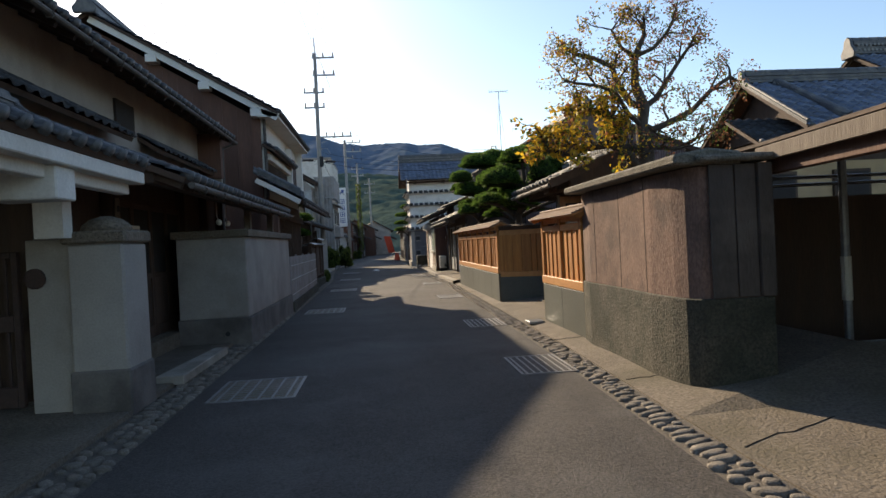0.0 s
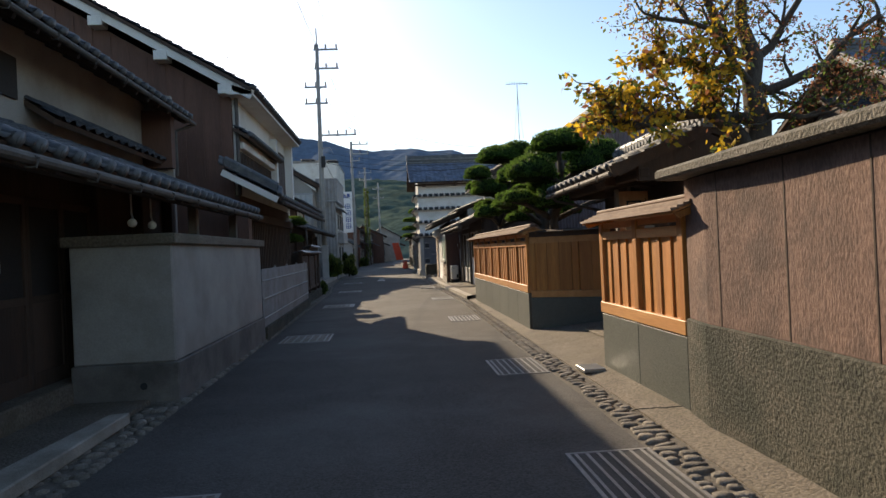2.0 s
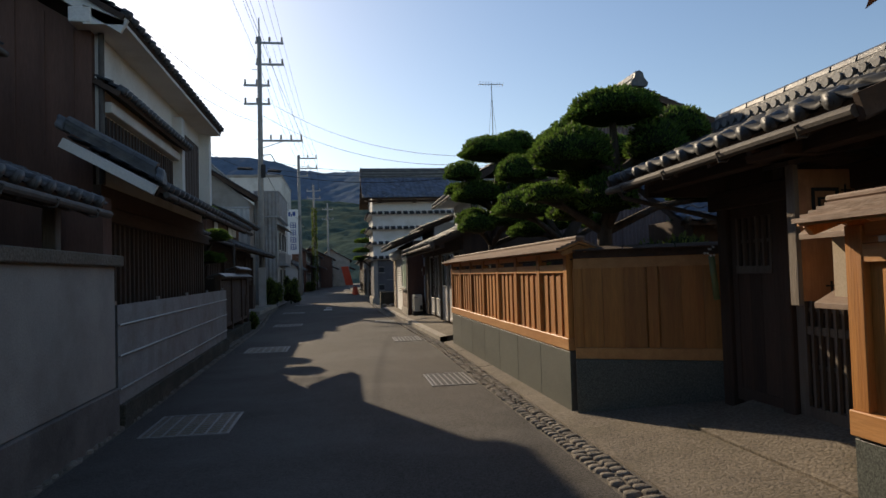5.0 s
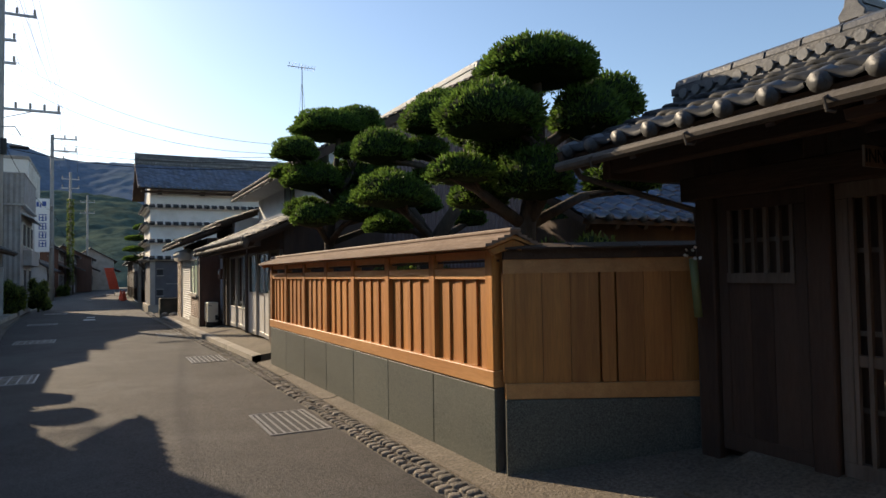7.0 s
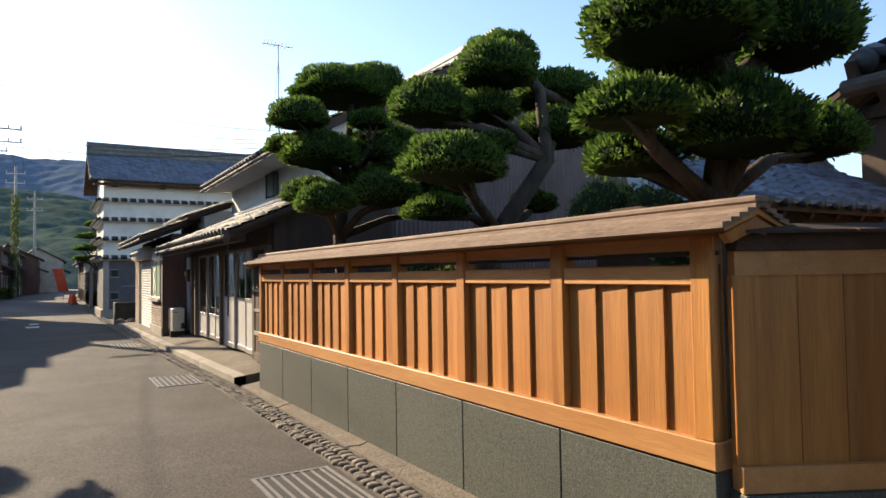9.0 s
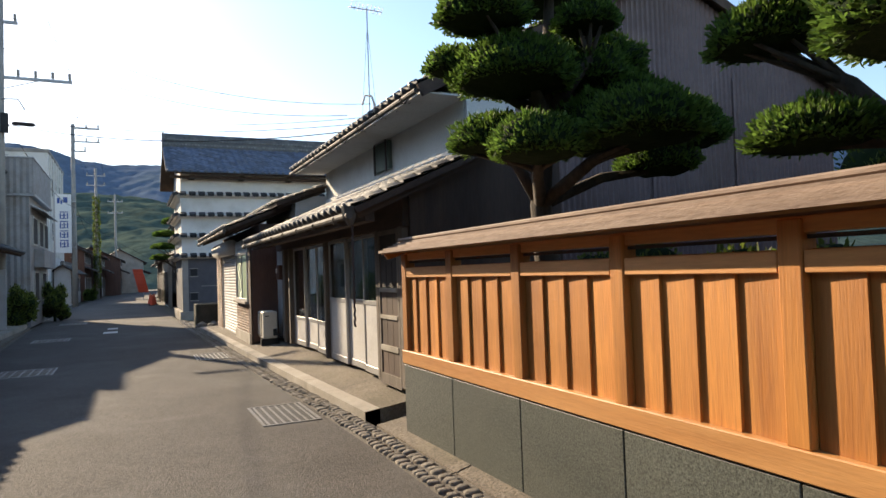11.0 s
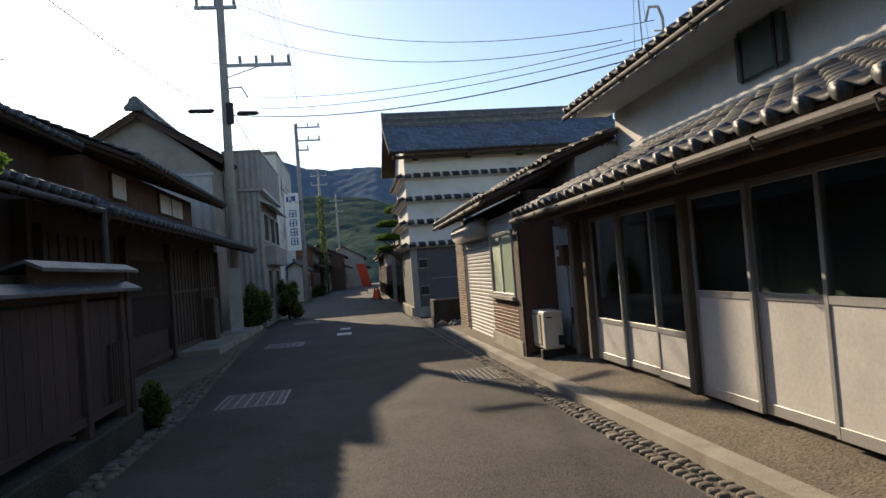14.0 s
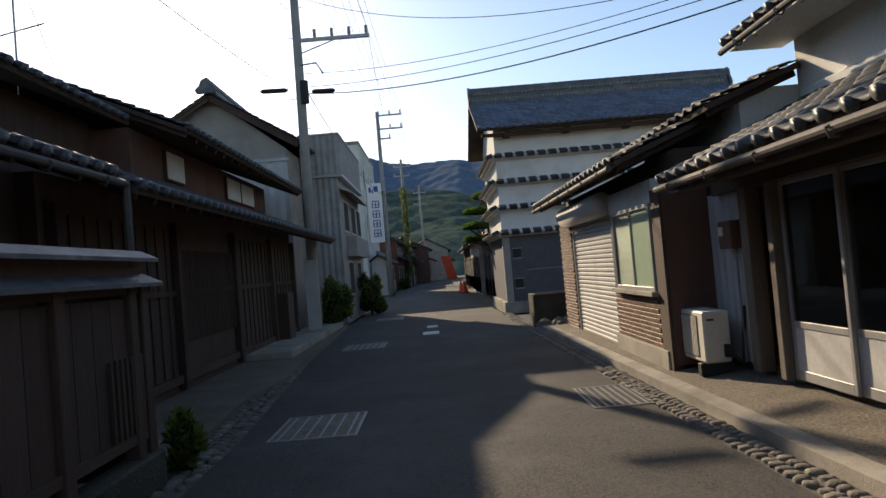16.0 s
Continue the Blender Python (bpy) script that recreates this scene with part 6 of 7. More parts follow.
part("sill_beam", M().box(-4.12, -4.03, 29.95, 41.1, 0.2, 0.32), OLDWOOD_H, h4)
part("mid_beam", M().box(-4.12, -4.05, 29.95, 41.1, 1.5, 1.58), OLDWOOD_H, h4)
part("step", M().box(-4.1, -3.15, 36.4, 43.6, 0.0, 0.2), CONCRETE_PALE, h4, "pale concrete step", bevel=0.02)
part("pale_shutter", M().box(-3.75, -3.4, 41.2, 41.26, 0.2, 2.1), STEEL_PALE, h4, "pale open shutter panel")
part("drawer_rack", M().box(-4.0, -3.75, 39.0, 39.6, 0.2, 1.3), OLDWOOD, h4)

# ---- buildings behind: gabled plaster house, grey clad buildings ----
kb = thing("plaster_house", (-7, 44, 0), "gabled plaster house with grey steel-clad lower wall", "house")
# Rear length past y 45 is unseen, added to shade the road.
part("wall", M().prism([(-9.8, 0), (-4.4, 0), (-4.4, 5.6), (-6.5, 7.25), (-9.8, 5.3)], 43.05, 51.0, "y"), PLASTER_GREY, kb, "pale plaster gable")
part("cladding", corrugated(-9.7, -4.36, 43.0, 43.0, 0, 5.2, 0.3, 0.02), STEEL_PALE, kb, "grey ribbed cladding")
part("band", M().box(-9.7, -4.3, 42.94, 43.05, 5.2, 5.3), GALV, kb)
tile_roof(kb, (-3.9, 42.7, 5.72), (-3.9, 51.2, 5.72), (-2.6, 0, 1.62), rafters=False)
tile_roof(kb, (-9.9, 51.2, 5.3), (-9.9, 42.7, 5.3), (3.4, 0, 2.04), caps=False, rafters=False)
part("verge_board", M().beam((-3.95, 42.76, 5.6), (-6.5, 42.76, 7.22), 0.05, 0.16), OLDWOOD_H, kb)
part("verge_board", M().beam((-6.5, 42.76, 7.22), (-9.85, 42.76, 5.2), 0.05, 0.16), OLDWOOD_H, kb)
ridge(kb, (-6.5, 42.65, 7.38), (-6.5, 51.25, 7.38), 0.28, 0.32)
gb = thing("clad_building", (-3.7, 47, 0), "weathered grey steel-clad two-storey building", "building")
part("upper_storey", M().box(-4.34, -3.09, 45.05, 50.8, 5.0, 6.3), STEEL_DULL, gb)
part("wall", M().box(-4.34, -3.2, 45.05, 50.8, 0, 5.0), STEEL_DULL, gb)
part("cladding", corrugated(-4.36, -3.2, 45.0, 45.0, 0.0, 4.9, 0.2, 0.014), STEEL_DULL, gb, "streaked grey ribbed cladding")
part("cladding", corrugated(-4.36, -3.07, 44.98, 44.98, 5.0, 6.3, 0.2, 0.014), STEEL_DULL, gb)
part("cladding", corrugated(-3.07, -3.07, 45.0, 50.8, 5.0, 6.3, 0.2, 0.014), STEEL_DULL, gb)
part("ledge", M().box(-4.38, -3.0, 44.9, 50.9, 4.88, 4.98), GALV, gb, bevel=0.01)
part("roof_edge", M().box(-4.38, -3.02, 44.92, 50.9, 6.3, 6.36), GALV, gb, bevel=0.01)
for y0, z0, z1 in ((45.7, 3.1, 4.2), (47.6, 3.1, 4.2), (49.3, 3.1, 4.2), (46.0, 0.9, 2.1), (48.4, 0.9, 2.1)):
    w = part("window", M().box(-3.22, -3.15, y0, y0 + 1.2, z0, z1), ALU, gb)
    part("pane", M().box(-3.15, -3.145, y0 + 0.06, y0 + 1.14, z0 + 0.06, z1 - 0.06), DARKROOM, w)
part("window_hood", M().prism([(-3.2, 4.55), (-2.75, 4.35), (-2.75, 4.4), (-3.2, 4.62)], 45.4, 50.6, "y"), GALV, gb)
part("balcony", M().box(-3.2, -2.85, 46.2, 50.2, 2.25, 2.95), STEEL_DULL, gb, bevel=0.01)
wb = thing("white_building", (-6, 74, 0), "tall pale concrete building with narrow end wall", "building")
part("wall", M().box(-12, -4.9, 69, 80, 0, 10.9), PLASTER, wb)
for y0, z0 in ((70, 4.6), (73, 4.6), (76, 4.6), (70, 7.8), (73, 7.8), (76, 7.8)):
    w = part("window", M().box(-4.92, -4.86, y0, y0 + 1.3, z0, z0 + 1.4), ALU, wb)
    part("pane", M().box(-4.86, -4.855, y0 + 0.08, y0 + 1.22, z0 + 0.08, z0 + 1.32), DARKROOM, w)
part("parapet", M().box(-12.05, -4.84, 68.94, 80.06, 10.7, 10.95), PLASTER_GREY, wb, bevel=0.02)
for i in range(6):
    part("rib", M().box(-4.9, -4.78, 69.5 + i * 1.7, 69.8 + i * 1.7, 3.5, 10.6), PLASTER, wb)

# ---- shop sign on the far pole ----
sg = thing("vertical_sign", (-3.8, 65.6, 3.5), "tall white vertical sign with blue marks on a pole", "sign")
part("panel", M().box(-4.22, -3.3, 65.5, 65.75, 3.55, 7.4), SIGNWHITE, sg, bevel=0.02)
part("frame", M().box(-4.32, -4.22, 65.48, 65.77, 3.5, 7.45), GALV, sg)
for z in (3.9, 6.9):
    part("pole_clamp", M().box(-3.5, -3.1, 65.7, 66.3, z, z + 0.08), GALV, sg)
for a, b, c, d in ((-4.1, -3.95, 6.8, 7.15), (-3.9, -3.8, 6.75, 7.0), (-3.75, -3.5, 6.85, 7.2)):
    part("blue_mark", M().box(a, b, 65.488, 65.499, c, d), SIGNBLUE, sg)
for i in range(4):
    z = 6.0 - i * 0.62
    for a, b, c, d in ((-0.24, 0.24, 0.2, 0.26), (-0.24, -0.17, -0.22, 0.16), (0.16, 0.24, -0.22, 0.16), (-0.14, 0.12, -0.02, 0.04), (-0.03, 0.04, -0.22, 0.16), (-0.14, 0.12, -0.22, -0.16)):
        part("letter_stroke", M().box(-3.72 + a, -3.72 + b, 65.488, 65.499, z + c, z + d), SIGNBLUE, sg)

# ---- poles and wires ----
def utility_pole(x, y, h, r, label, arms=(), lean=0.0):
    th = thing("utility_pole", (x, y, 0), label, "utility pole", "utility poles")
    part("pole", M().tube([(x, y, -0.05), (x + lean * 0.5, y, h * 0.5), (x + lean, y, h)], [r, r * 0.82, r * 0.62], 14), POLECON, th, smooth=True)
    for z, a, b in arms:
        arm = part("crossarm", M().box(x + a, x + b, y - 0.05, y + 0.05, z - 0.05, z + 0.05), GALV, th, bevel=0.006)
        n = max(2, int(abs(b - a) / 0.55) + 1)
        for i in range(n):
            xx = x + a + 0.08 + (b - a - 0.16) * i / (n - 1)
            part("insulator", M().tube([(xx, y, z + 0.05), (xx, y, z + 0.14), (xx, y, z + 0.17), (xx, y, z + 0.3)], [0.03, 0.06, 0.045, 0.05], 8), POLECON, arm, "grey porcelain insulator")
    for i in range(int((h - 3) / 0.9)):
        z = 2.4 + i * 0.9
        part("step_bolt", M().tube([(x - 0.28 if i % 2 else x + 0.28, y, z), (x, y, z)], 0.012, 5), GALV, th)
    return th


p1 = utility_pole(-3.75, 42.5, 14.0, 0.165, "tall concrete utility pole with many crossarms", ((13.7, -0.1, 1.32), (12.58, -0.1, 1.32), (11.48, -0.72, 0.6), (10.52, -0.72, 0.6), (8.62, 0.0, 2.2)), 0.1)
part("pole_tip", M().tube([(-3.65, 42.5, 14.0), (-3.65, 42.5, 15.0)], 0.035, 6), GALV, p1)
part("arm_brace", M().beam((-3.7, 42.5, 8.2), (-2.6, 42.5, 8.57), 0.03, 0.03), GALV, p1)
part("cable_clamp", M().tube([(-3.55, 42.3, 7.35), (-3.55, 42.3, 6.7)], 0.12, 8), BLACK, p1)
part("bracket", M().tube([(-3.7, 42.4, 7.85), (-3.15, 42.3, 7.86), (-2.95, 42.2, 7.5)], 0.025, 6), GALV, p1)
p2 = utility_pole(-3.2, 66.3, 12.2, 0.18, "concrete utility pole carrying the vertical sign", ((11.95, 0.0, 1.6), (11.05, 0.0, 1.6), (10.4, 0.0, 0.8)))
p3 = utility_pole(-2.7, 86, 12.3, 0.18, "ivy-covered concrete utility pole beside the street", ((11.6, -0.8, 0.8), (10.7, -0.8, 0.8)))
p4 = utility_pole(-1.6, 112, 13.0, 0.18, "distant utility pole with crossarms", ((12.0, -0.9, 0.9), (10.5, -0.9, 0.9)))
iv = random.Random(9)
vy = M()
for i in range(1600):
    z = iv.uniform(1.0, 9.6)
    a = iv.uniform(0, 6.28)
    c = Vector((-2.7 + math.cos(a) * iv.uniform(0.15, 0.34), 86 + math.sin(a) * iv.uniform(0.15, 0.34), z))
    u, v = Vector((iv.gauss(0, 1), iv.gauss(0, 1), iv.gauss(0, 1))).normalized() * 0.1, Vector((iv.gauss(0, 1), iv.gauss(0, 1), iv.gauss(0, 1))).normalized() * 0.08
    vy.add([c - u, c + v, c + u, c - v], [(0, 1, 2, 3)])
part("ivy", vy, LEAF_GREEN, p3, "green ivy round the pole", kind="stuff")


def wire(p, q, sag, r=0.012, label="black overhead power cable", n=22):
    p, q = Vector(p), Vector(q)
    pts = [p.lerp(q, i / n) - Vector((0, 0, sag * 4 * (i / n) * (1 - i / n))) for i in range(n + 1)]
    solo("overhead_wire", M().tube(pts, r * 0.65, 5), BLACK, label, "wire", group="overhead wires", base=p)


for i, (dx, z) in enumerate(((0.0, 14.0), (0.65, 14.0), (1.25, 14.0), (0.0, 12.88), (0.65, 12.88), (1.25, 12.88))):
    wire((-3.75 + dx, 42.5, z), (-3.4 + dx * 1.1, -12, z + 0.3), 0.9, 0.011)
    wire((-3.75 + dx, 42.5, z), (-3.1 + dx * 1.2, 66.3, 12.25 - (0.0 if i < 3 else 0.9)), 0.5, 0.011)
    wire((-3.1 + dx * 1.2, 66.3, 12.25 - (0.0 if i < 3 else 0.9)), (-3.3 + dx, 86, 11.8 - (0 if i < 3 else 0.9)), 0.4, 0.011)
wire((-1.6, 42.5, 8.9), (-2.5, 66.3, 10.6), 0.6)
wire((-1.6, 42.5, 8.9), (-2.5, -10, 9.4), 0.8, 0.01)
wire((-3.5, 42.5, 9.9), (5.4, 32.9, 5.75), 0.75, 0.013)
wire((-3.5, 42.5, 10.8), (6.0, 32.7, 6.05), 0.85, 0.012)
wire((-3.5, 42.4, 7.0), (5.9, 32.2, 5.3), 0.45, 0.022, "thick black telephone cable")
wire((-3.5, 42.4, 7.2), (5.9, 32.2, 5.45), 0.35, 0.014)
wire((-3.5, 42.4, 7.6), (5.9, 32.2, 5.6), 0.4, 0.012)
wire((-3.5, 42.4, 7.1), (-3.1, 66.3, 6.6), 0.6, 0.02, "thick black telephone cable")
wire((-3.9, 42.4, 7.1), (-4.2, 24.2, 5.6), 0.3, 0.014)
wire((-3.9, 42.5, 9.6), (-5.2, 10, 6.6), 0.8, 0.012)
wire((-3.9, 42.5, 10.3), (-4.9, 14, 7.4), 0.7, 0.01)
wire((-3.1, 66.3, 6.8), (-2.7, 86, 5.6), 0.7, 0.018)
wire((-3.1, 66.3, 6.2), (4.0, 84, 3.0), 0.6, 0.016)
for a, b in (((-4.85, 42.4, 7.17), (-4.05, 42.4, 7.15)), ((-3.35, 42.4, 7.05), (-2.65, 42.2, 6.98))):
    solo("cable_joint", M().tube([a, Vector(a).lerp(Vector(b), 0.1), Vector(a).lerp(Vector(b), 0.9), b], [0.03, 0.07, 0.07, 0.03], 8), BLACK, "black cable joint sleeve on the line", "cable joint", group="cable joints")


def antenna(x, y, z0, z1, label):
    th = thing("tv_antenna", (x, y, z0), label, "antenna", "roof antennas")
    part("mast", M().tube([(x, y, z0 - 1.8), (x, y, z1)], 0.018, 6), GALV, th)
    part("boom", M().tube([(x - 0.55, y, z1 - 0.05), (x + 0.55, y + 0.2, z1 + 0.02)], 0.014, 6), GALV, th)
    for i in range(9):
        f = -0.5 + i * 0.125
        part("element", M().tube([(x + f - 0.06, y + 0.18 * f - 0.3, z1 - 0.02), (x + f + 0.06, y + 0.18 * f + 0.3, z1 - 0.02)], 0.008, 5), GALV, th)
    part("lower_element", M().tube([(x - 0.35, y, z0 + 0.75), (x + 0.35, y + 0.2, z0 + 1.0)], 0.012, 5), GALV, th)
    for s in (-0.5, 0.5):
        part("stay", M().tube([(x, y, z1 - 0.5), (x + s, y + s, z0 - 0.3)], 0.006, 4), GALV, th)


antenna(6.6, 34.5, 5.2, 9.4, "tall galvanised television antenna on the shop roof")
fm = thing("service_mast", (5.95, 32.3, 4.6), "bent service mast taking the cables to the roof", "mast")
part("mast", M().tube([(5.95, 32.3, 3.4), (5.95, 32.3, 5.95), (5.88, 32.3, 6.15), (5.7, 32.3, 6.15), (5.62, 32.3, 5.9)], 0.03, 8), GALV, fm)
part("bar", M().tube([(5.7, 32.3, 5.45), (6.3, 32.3, 5.45)], 0.02, 6), GALV, fm)
part("bar", M().tube([(5.75, 32.3, 5.7), (6.2, 32.3, 5.7)], 0.016, 6), GALV, fm)
antenna(-6.4, 33.5, 5.0, 7.6, "television antenna on the dark townhouse roof")


# ---- houses further along the street ----
def street_house(x0, x1, y0, y1, eave, rise, wall_ma, label, side, upper=True, seed=0):
    """A plain townhouse: walls, tiled gable roof along the street, lean-to eave, openings on the street side."""
    rg = random.Random(seed)
    th = thing("street_house", ((x0 + x1) / 2, (y0 + y1) / 2, 0), label, "house", "houses along the street")
    xf = x1 if side < 0 else x0
    s = 1 if side < 0 else -1
    part("wall", M().box(x0, x1, y0, y1, -0.05, eave), wall_ma, th)
    xm = (x0 + x1) / 2
    part("gable", M().prism([(x0, eave), (xm, eave + rise), (x1, eave)], y0 + 0.02, y1 - 0.02, "y"), wall_ma, th)
    w = (x1 - x0) / 2 + 0.5
    sl = rise / ((x1 - x0) / 2)
    a, b = (y0 - 0.3, y1 + 0.3)
    tile_roof(th, (x1 + 0.5, a, eave + 0.05 - 0.5 * sl), (x1 + 0.5, b, eave + 0.05 - 0.5 * sl), (-w, 0, w * sl), rafters=False, w=0.4, d=0.35, caps=False)
    tile_roof(th, (x0 - 0.5, b, eave + 0.05 - 0.5 * sl), (x0 - 0.5, a, eave + 0.05 - 0.5 * sl), (w, 0, w * sl), rafters=False, w=0.4, d=0.35, caps=False)
    ridge(th, (xm, a, eave + rise + 0.05), (xm, b, eave + rise + 0.05), 0.2, ends=False)
    if upper:
        p, q = (xf + s * 1.0, a, 2.5), (xf + s * 1.0, b, 2.5)
        if side > 0:
            p, q = q, p
        tile_roof(th, p, q, (-s * 1.0, 0, 0.45), rafters=False, w=0.4, d=0.35, caps=False)
    k = max(2, int((y1 - y0) / 1.6))
    for i in range(k):
        yy = y0 + (i + 0.15) * (y1 - y0) / k
        d = part("door", M().box(xf - 0.05, xf + s * 0.05, yy, yy + 1.1, 0.1, 2.05), rg.choice((OLDWOOD, GREYWOOD, ALU)), th)
        part("pane", M().box(xf + s * 0.05, xf + s * 0.055, yy + 0.08, yy + 1.02, 0.9, 1.95), DARKROOM, d)
        if upper:
            v = part("window", M().box(xf - 0.05, xf + s * 0.04, yy, yy + 1.0, 3.3, 4.2), ALU, th)
            part("pane", M().box(xf + s * 0.04, xf + s * 0.045, yy + 0.06, yy + 0.94, 3.36, 4.14), DARKROOM, v)


street_house(2.3, 8.5, 50.8, 57, 2.9, 1.4, OLDWOOD, "low dark timber house beside the storehouse", 1, False, 1)
street_house(2.15, 8.0, 57.9, 66, 3.0, 1.5, PLASTER_GREY, "low plastered house with tiled roof", 1, False, 2)
street_house(2.2, 8.5, 67, 77, 2.9, 1.5, OLDWOOD, "old timber shop house with low eave", 1, False, 3)
street_house(2.9, 9.5, 78, 90, 3.0, 1.6, REDBROWN, "red-brown townhouse at the bend", 1, False, 4)
street_house(-9.5, -3.5, 81.5, 91.5, 4.3, 1.5, REDBROWN, "red-brown two-storey townhouse at the bend", -1, True, 5)
street_house(-8.5, -2.6, 92.5, 101.5, 4.2, 1.5, OLDWOOD, "dark timber townhouse at the bend", -1, True, 6)
street_house(-7, -1.0, 102.5, 111.5, 4.1, 1.5, REDBROWN, "red-brown boarded townhouse closing the view", -1, True, 7)
street_house(-4, 1.6, 113, 125, 4.1, 1.6, PLASTER_GREY, "pale townhouse closing the street", -1, True, 8)
street_house(-26, -14, 60, 72, 4.5, 2.0, PLASTER_GREY, "pale house behind the street", -1, True, 9)
street_house(14, 24, 56, 70, 4.5, 2.0, PLASTER_GREY, "pale house behind the storehouse", 1, True, 10)
street_house(-24, -15, 26, 38, 4.5, 2.0, PLASTER_GREY, "pale house behind the old townhouses", -1, True, 11)

street_house(-4.8, -3.75, 70.5, 80, 2.5, 0.35, STEEL_PALE, "low pale shop front with a shallow roof", -1, False, 12)
street_house(4.5, 10, 92, 104, 3.1, 1.5, PLASTER_GREY, "low plastered house past the bend", 1, False, 13)

bn = thing("shop_banner", (1.6, 75, 0.4), "orange-red canvas shop banner hanging at the roadside", "banner")
fb = M()
for j in range(9):
    z = 2.5 - j * 0.235
    for i in range(2):
        fb.v.append((0.25 + 0.055 * j + 0.75 * i, 74.9 + 0.05 * math.sin(j * 0.8 + i), z))
fb.f = [(2 * j, 2 * j + 1, 2 * j + 3, 2 * j + 2) for j in range(8)]
fb.v += [(a, b + 0.01, c) for a, b, c in fb.v]
fb.f += [tuple(18 + k for k in reversed(f)) for f in fb.f]
part("canvas", fb, CANVAS, bn)
part("pole", M().tube([(1.05, 74.95, -0.02), (1.05, 74.95, 2.6)], 0.02, 6), GALV, bn)


def cone(x, y):
    th = thing("traffic_cone", (x, y, 0), "orange-red traffic cone at the roadside", "traffic cone", "traffic cones")
    part("body", M().tube([(x, y, 0.03), (x, y, 0.7)], [0.16, 0.03], 12), CANVAS, th)
    part("base", M().box(x - 0.2, x + 0.2, y - 0.2, y + 0.2, 0.0, 0.03), BLACK, th)


for x, y in ((1.35, 61.5), (1.5, 63.0), (1.3, 64.5)):
    cone(x, y)


def hedge(x, y, r, h, seed, label):
    rg = random.Random(seed)
    th = thing("bush", (x, y, 0), label, "bush", "roadside bushes")
    leaf, core = M(), M()
    for i in range(9):
        pad(leaf, core, (x + rg.uniform(-r, r) * 0.6, y + rg.uniform(-r, r), h * (0.14 + 0.6 * i / 8)), r * (0.62 - 0.025 * i), h * 0.3, rg, max(1100, 100 / (r * r)), min(0.1, r * 0.5))
    core.tube([(x, y, -0.02), (x, y, h * 0.6)], 0.05, 6)
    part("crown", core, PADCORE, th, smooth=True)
    part("foliage", leaf, LEAF_GREEN, th, "leafy green sprigs", kind="stuff")


hedge(-3.35, 43.6, 0.5, 1.5, 1, "dark roadside bush by the old townhouse")
hedge(-2.75, 48.5, 0.45, 1.6, 2, "tall dark bush against the clad wall")
hedge(-2.47, 29.1, 0.13, 0.52, 3, "small green weed tuft at the fence foot")
hedge(-2.9, 80, 0.6, 1.0, 4, "low green planting beside the road")
cloud_pine((2.3, 50.0, 0.0), [(2.3, 50.0, 0.0), (2.2, 50, 2.0), (2.0, 50, 4.2)], [((2.0, 50, 4.3), 0.5, 0.25), ((1.7, 50, 3.7), 0.6, 0.22), ((1.6, 49.8, 3.1), 0.6, 0.22), ((1.5, 50, 2.6), 0.5, 0.2)], "small pine leaning out by the storehouse", 6)
cloud_pine((-3.6, 26.0, 0.1), [(-3.6, 26.0, 0.1), (-3.4, 26.1, 1.6), (-3.5, 26.2, 3.2)], [((-3.3, 26.2, 3.3), 0.4, 0.25), ((-3.1, 26.4, 2.7), 0.42, 0.24), ((-3.2, 26.0, 2.1), 0.45, 0.22)], "garden pine leaning over the old wooden fence", 8)

# ---- grates, covers and marks on the road ----
def grate(x0, x1, y0, y1, bars, label, slab=False):
    th = thing("drain_grate", ((x0 + x1) / 2, (y0 + y1) / 2, 0), label, "drain grate", "drain grates")
    t = 0.03
    part("frame", M().box(x0, x1, y0, y0 + t, -0.05, 0.009).box(x0, x1, y1 - t, y1, -0.05, 0.009).box(x0, x0 + t, y0 + t, y1 - t, -0.05, 0.009).box(x1 - t, x1, y0 + t, y1 - t, -0.05, 0.009), GRATE, th)
    # Without a slab, solid black fill stands for shade down the pit.
    part("pit", M().box(x0 + t, x1 - t, y0 + t, y1 - t, -0.05, 0.0035), BLACK if not slab else CONCRETE, th, "black fill standing for the shaded pit" if not slab else "concrete cover slab")
    for i in range(bars):
        x = x0 + t + (x1 - x0 - 2 * t) * (i + 0.5) / bars
        part("bar", M().box(x - 0.012, x + 0.012, y0 + t, y1 - t, 0.0037, 0.008), GRATE, th)
    if slab:
        for i in range(10):
            y = y0 + t + (y1 - y0 - 2 * t) * (i + 0.5) / 10
            part("cross_bar", M().box(x0 + t, x1 - t, y - 0.006, y + 0.006, 0.0038, 0.0075), GRATE, th)


for y in (7.05, 11.22, 17.35, 23.64, 30.08):
    x = 1.45 if y < 29 else 1.34
    grate(x, x + 0.64, y, y + 1.1, 7, "galvanised steel drain grate set in the asphalt")
for y in (6.75, 15.25, 22.6, 29.84, 37.2, 45.0):
    x = -1.86 if y < 23 else (-1.98 if y < 36 else -2.3)
    grate(x, x + 0.9, y, y + 1.08, 6, "concrete drain cover with a steel grid", True)
for x0, x1, y0, y1 in ((-0.62, -0.22, 39.2, 39.9), (-0.55, -0.25, 41.0, 41.6)):
    solo("manhole_cover", M().box(x0, x1, y0, y1, -0.02, 0.006), STEEL_PALE, "small pale rectangular cover in the road", "manhole cover", group="road covers", bevel=0.003)

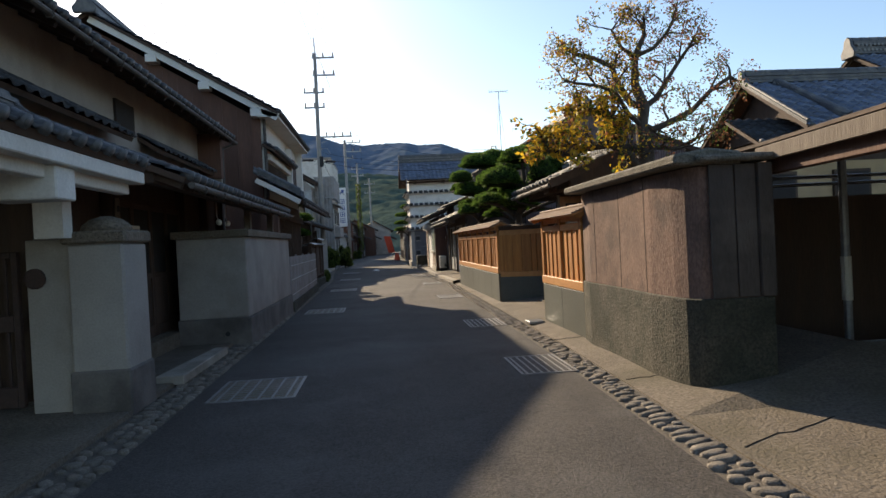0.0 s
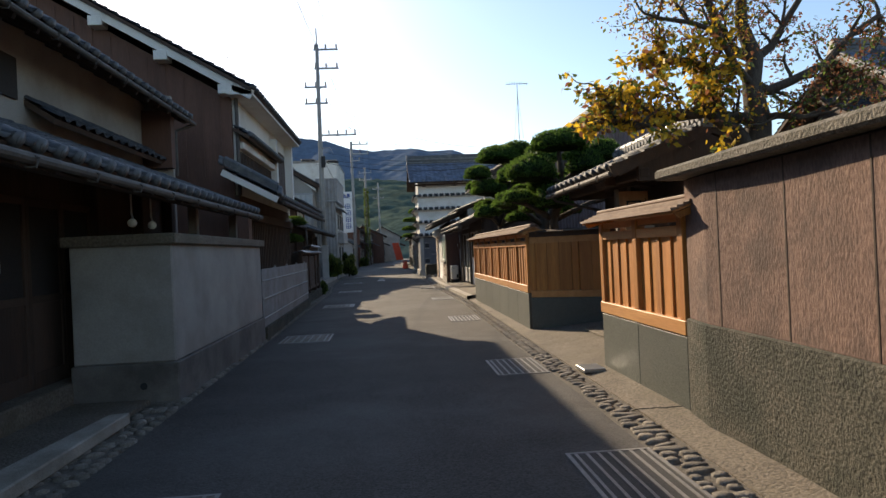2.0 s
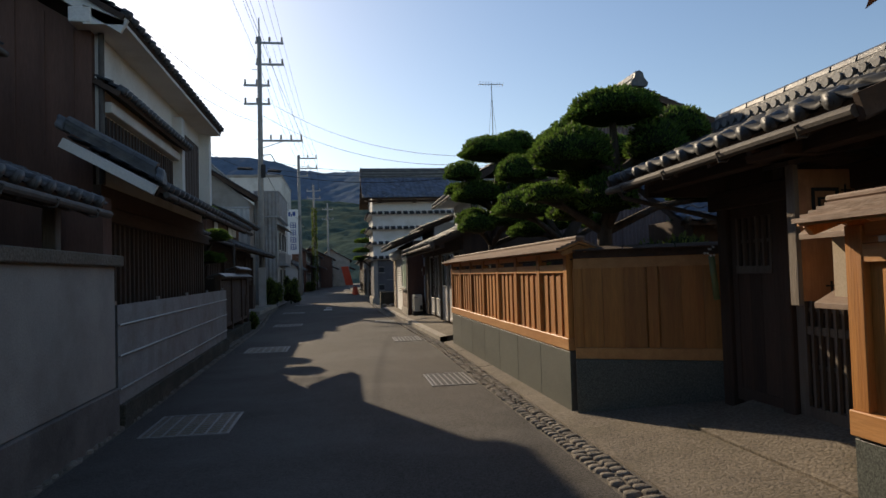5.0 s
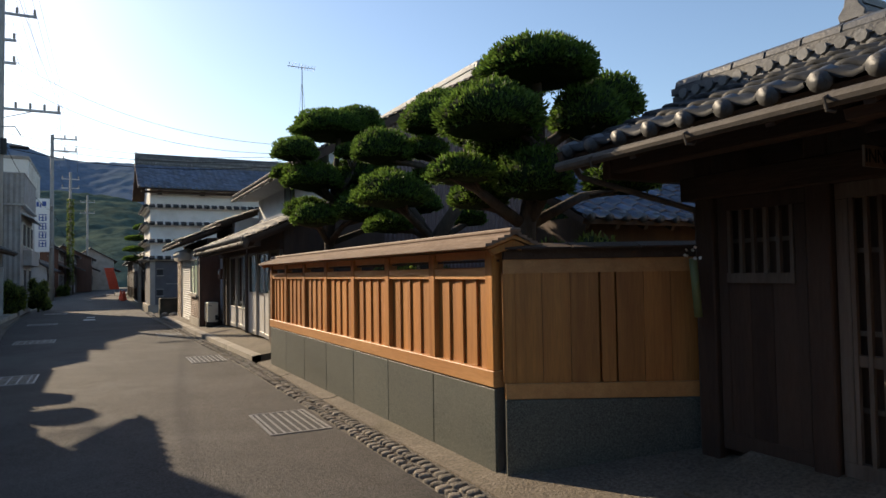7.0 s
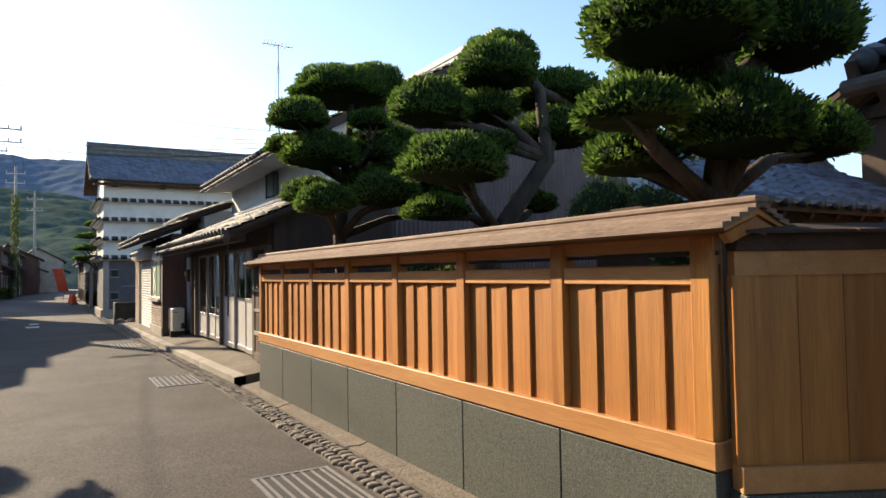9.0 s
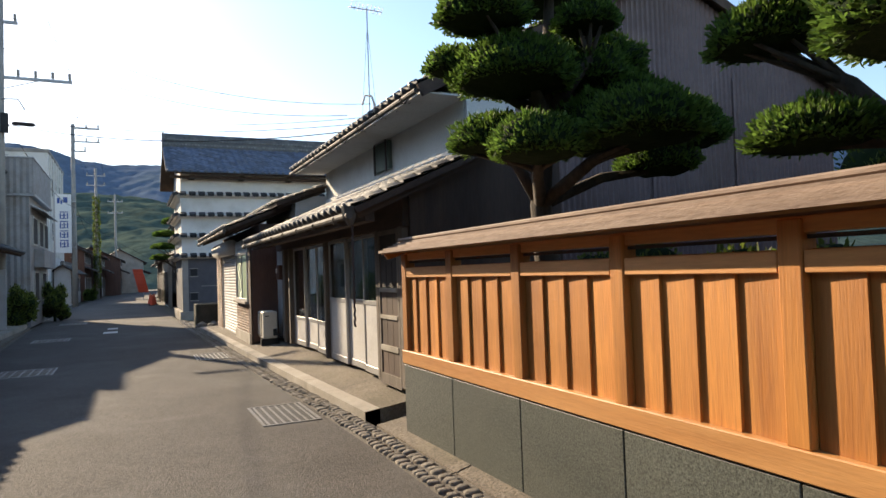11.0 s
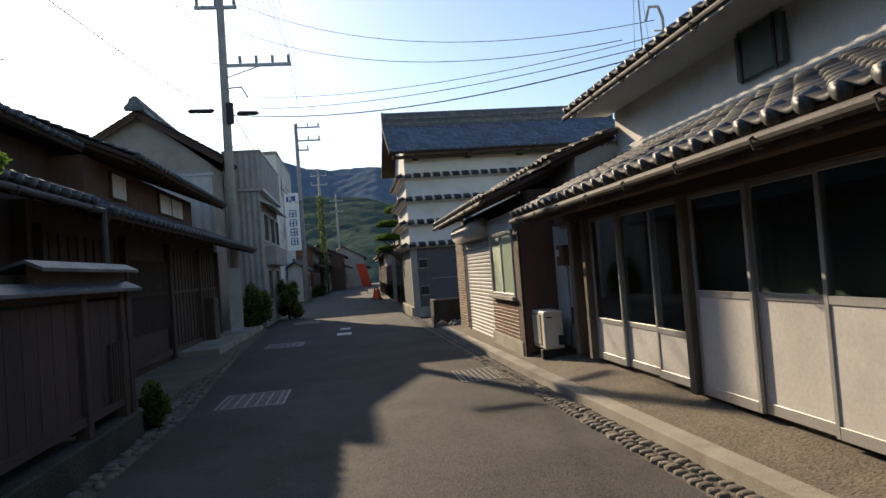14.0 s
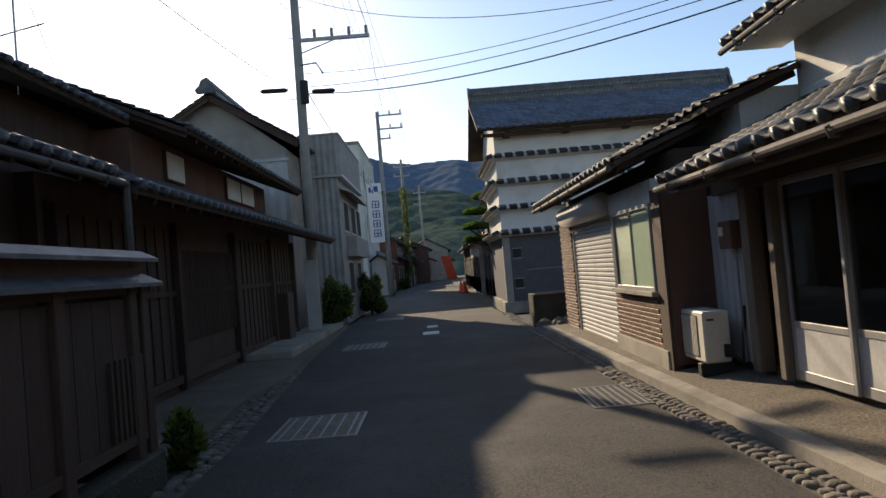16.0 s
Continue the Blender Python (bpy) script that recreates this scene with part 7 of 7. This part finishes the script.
# ---- cobbled gutters ----
def stone_mesh(seed, lx, ly, h):
    rg = random.Random(seed)
    m = M()
    n = 9
    ring = []
    for i in range(n):
        a = 2 * math.pi * i / n
        k = rg.uniform(0.68, 1.08)
        ring.append((math.cos(a) * lx * k, math.sin(a) * ly * k))
    vs = [(x, y, -0.03) for x, y in ring] + [(x * 0.96, y * 0.96, h * 0.55) for x, y in ring] + [(x * 0.62, y * 0.62, h * rg.uniform(0.9, 1.1)) for x, y in ring] + [(0, 0, h * 1.05)]
    fs = [(r * n + i, r * n + (i + 1) % n, (r + 1) * n + (i + 1) % n, (r + 1) * n + i) for r in (0, 1) for i in range(n)] + [(2 * n + i, 2 * n + (i + 1) % n, 3 * n) for i in range(n)]
    return m.add(vs, fs)


def cobbles(bed, spots, shapes, near):
    """near: the stretch of the street in which stones are objects of their own."""
    meshes = [s.mesh("cobble", smooth=True) for s in shapes]
    arrs = [np.array(s.v) for s in shapes]
    vs, fs, n, count = [], [], 0, 0
    for x, y, turn, kind, sc in spots:
        if near(y) and count < 300:
            piece("cobble", meshes[kind], COBBLE, bed, Matrix.Translation((x, y, 0)) @ Euler((0, 0, turn)).to_matrix().to_4x4() @ Matrix.Scale(sc, 4))
            count += 1
        else:
            c, s = math.cos(turn), math.sin(turn)
            a = arrs[kind] * sc
            b = np.stack((a[:, 0] * c - a[:, 1] * s + x, a[:, 0] * s + a[:, 1] * c + y, a[:, 2]), 1)
            fs += [tuple(i + n for i in f) for f in shapes[kind].f]
            vs.append(b)
            n += len(b)
    m = M()
    m.v, m.f = np.concatenate(vs).tolist(), fs
    part("cobbles", m, COBBLE_JOINED, bed, "small river stones set in mortar", smooth=True, kind="stuff")


cr = random.Random(12)
right_bed = bpy.data.objects["gutter_bed"]
left_bed = bpy.data.objects["gutter_bed_2"]
long_shapes = [stone_mesh(i, 0.14, 0.062, 0.019) for i in range(8)] + [stone_mesh(30 + i, 0.072, 0.054, 0.02) for i in range(6)]
spots, y = [], -4.0
while y < 44:
    if y < 12.5 and cr.random() < 0.45:
        for k in range(2):
            spots.append((road_r(y) + 0.09 + 0.14 * k + cr.uniform(-0.02, 0.02), y + cr.uniform(-0.02, 0.02), cr.uniform(-0.6, 0.6), 8 + cr.randrange(6), cr.uniform(0.75, 1.15)))
        y += 0.112
    elif y < 12.5:
        spots.append((road_r(y) + 0.16 + cr.uniform(-0.015, 0.015), y, cr.gauss(0.2, 0.28), cr.randrange(8), cr.uniform(0.7, 1.12)))
        y += 0.118
    else:
        for k in range(2):
            spots.append((road_r(y) + 0.085 + 0.14 * k + cr.uniform(-0.012, 0.012), y + cr.uniform(-0.02, 0.02), cr.uniform(-0.5, 0.5), 8 + cr.randrange(6), cr.uniform(0.85, 1.15)))
        y += 0.108
cobbles(right_bed, spots, long_shapes, lambda v: 3.0 < v < 22)
round_shapes = [stone_mesh(60 + i, 0.075, 0.055, 0.022) for i in range(6)]
spots, y = [], -2.0
while y < 36:
    for k in range(3):
        if cr.random() < 0.9:
            spots.append((road_l(y) - 0.07 - 0.13 * k + cr.uniform(-0.02, 0.02), y + cr.uniform(-0.03, 0.03), cr.uniform(0, 3), cr.randrange(6), cr.uniform(0.7, 1.2)))
    y += 0.135
cobbles(left_bed, spots, round_shapes, lambda v: 4.0 < v < 12 or 26.5 < v < 33)

# ---- cracks and joints in the concrete ----
for k, (x0, y0, x1, y1) in enumerate(((2.36, 9.25, 2.78, 9.02), (2.36, 4.2, 3.3, 4.6), (2.38, 6.4, 2.72, 6.3), (2.4, 18.9, 2.66, 18.85), (2.4, 21.1, 2.64, 21.15))):
    rg = random.Random(40 + k)
    pts = []
    for i in range(9):
        f = i / 8
        x, y = x0 + (x1 - x0) * f, y0 + (y1 - y0) * f + rg.gauss(0, 0.018)
        right = 8.0 if y < 5.2 else 4.6
        z1 = 0.2 if y < 5.2 else 0.32
        g0 = gut(y)
        pts.append((x, y, 0.012 + (z1 - 0.012) * (x - g0) / (right - g0) + 0.002))
    solo("pavement_crack", M().tube(pts, 0.005, 5), BLACK, "thin dark crack across the concrete pavement", "crack", group="pavement cracks")
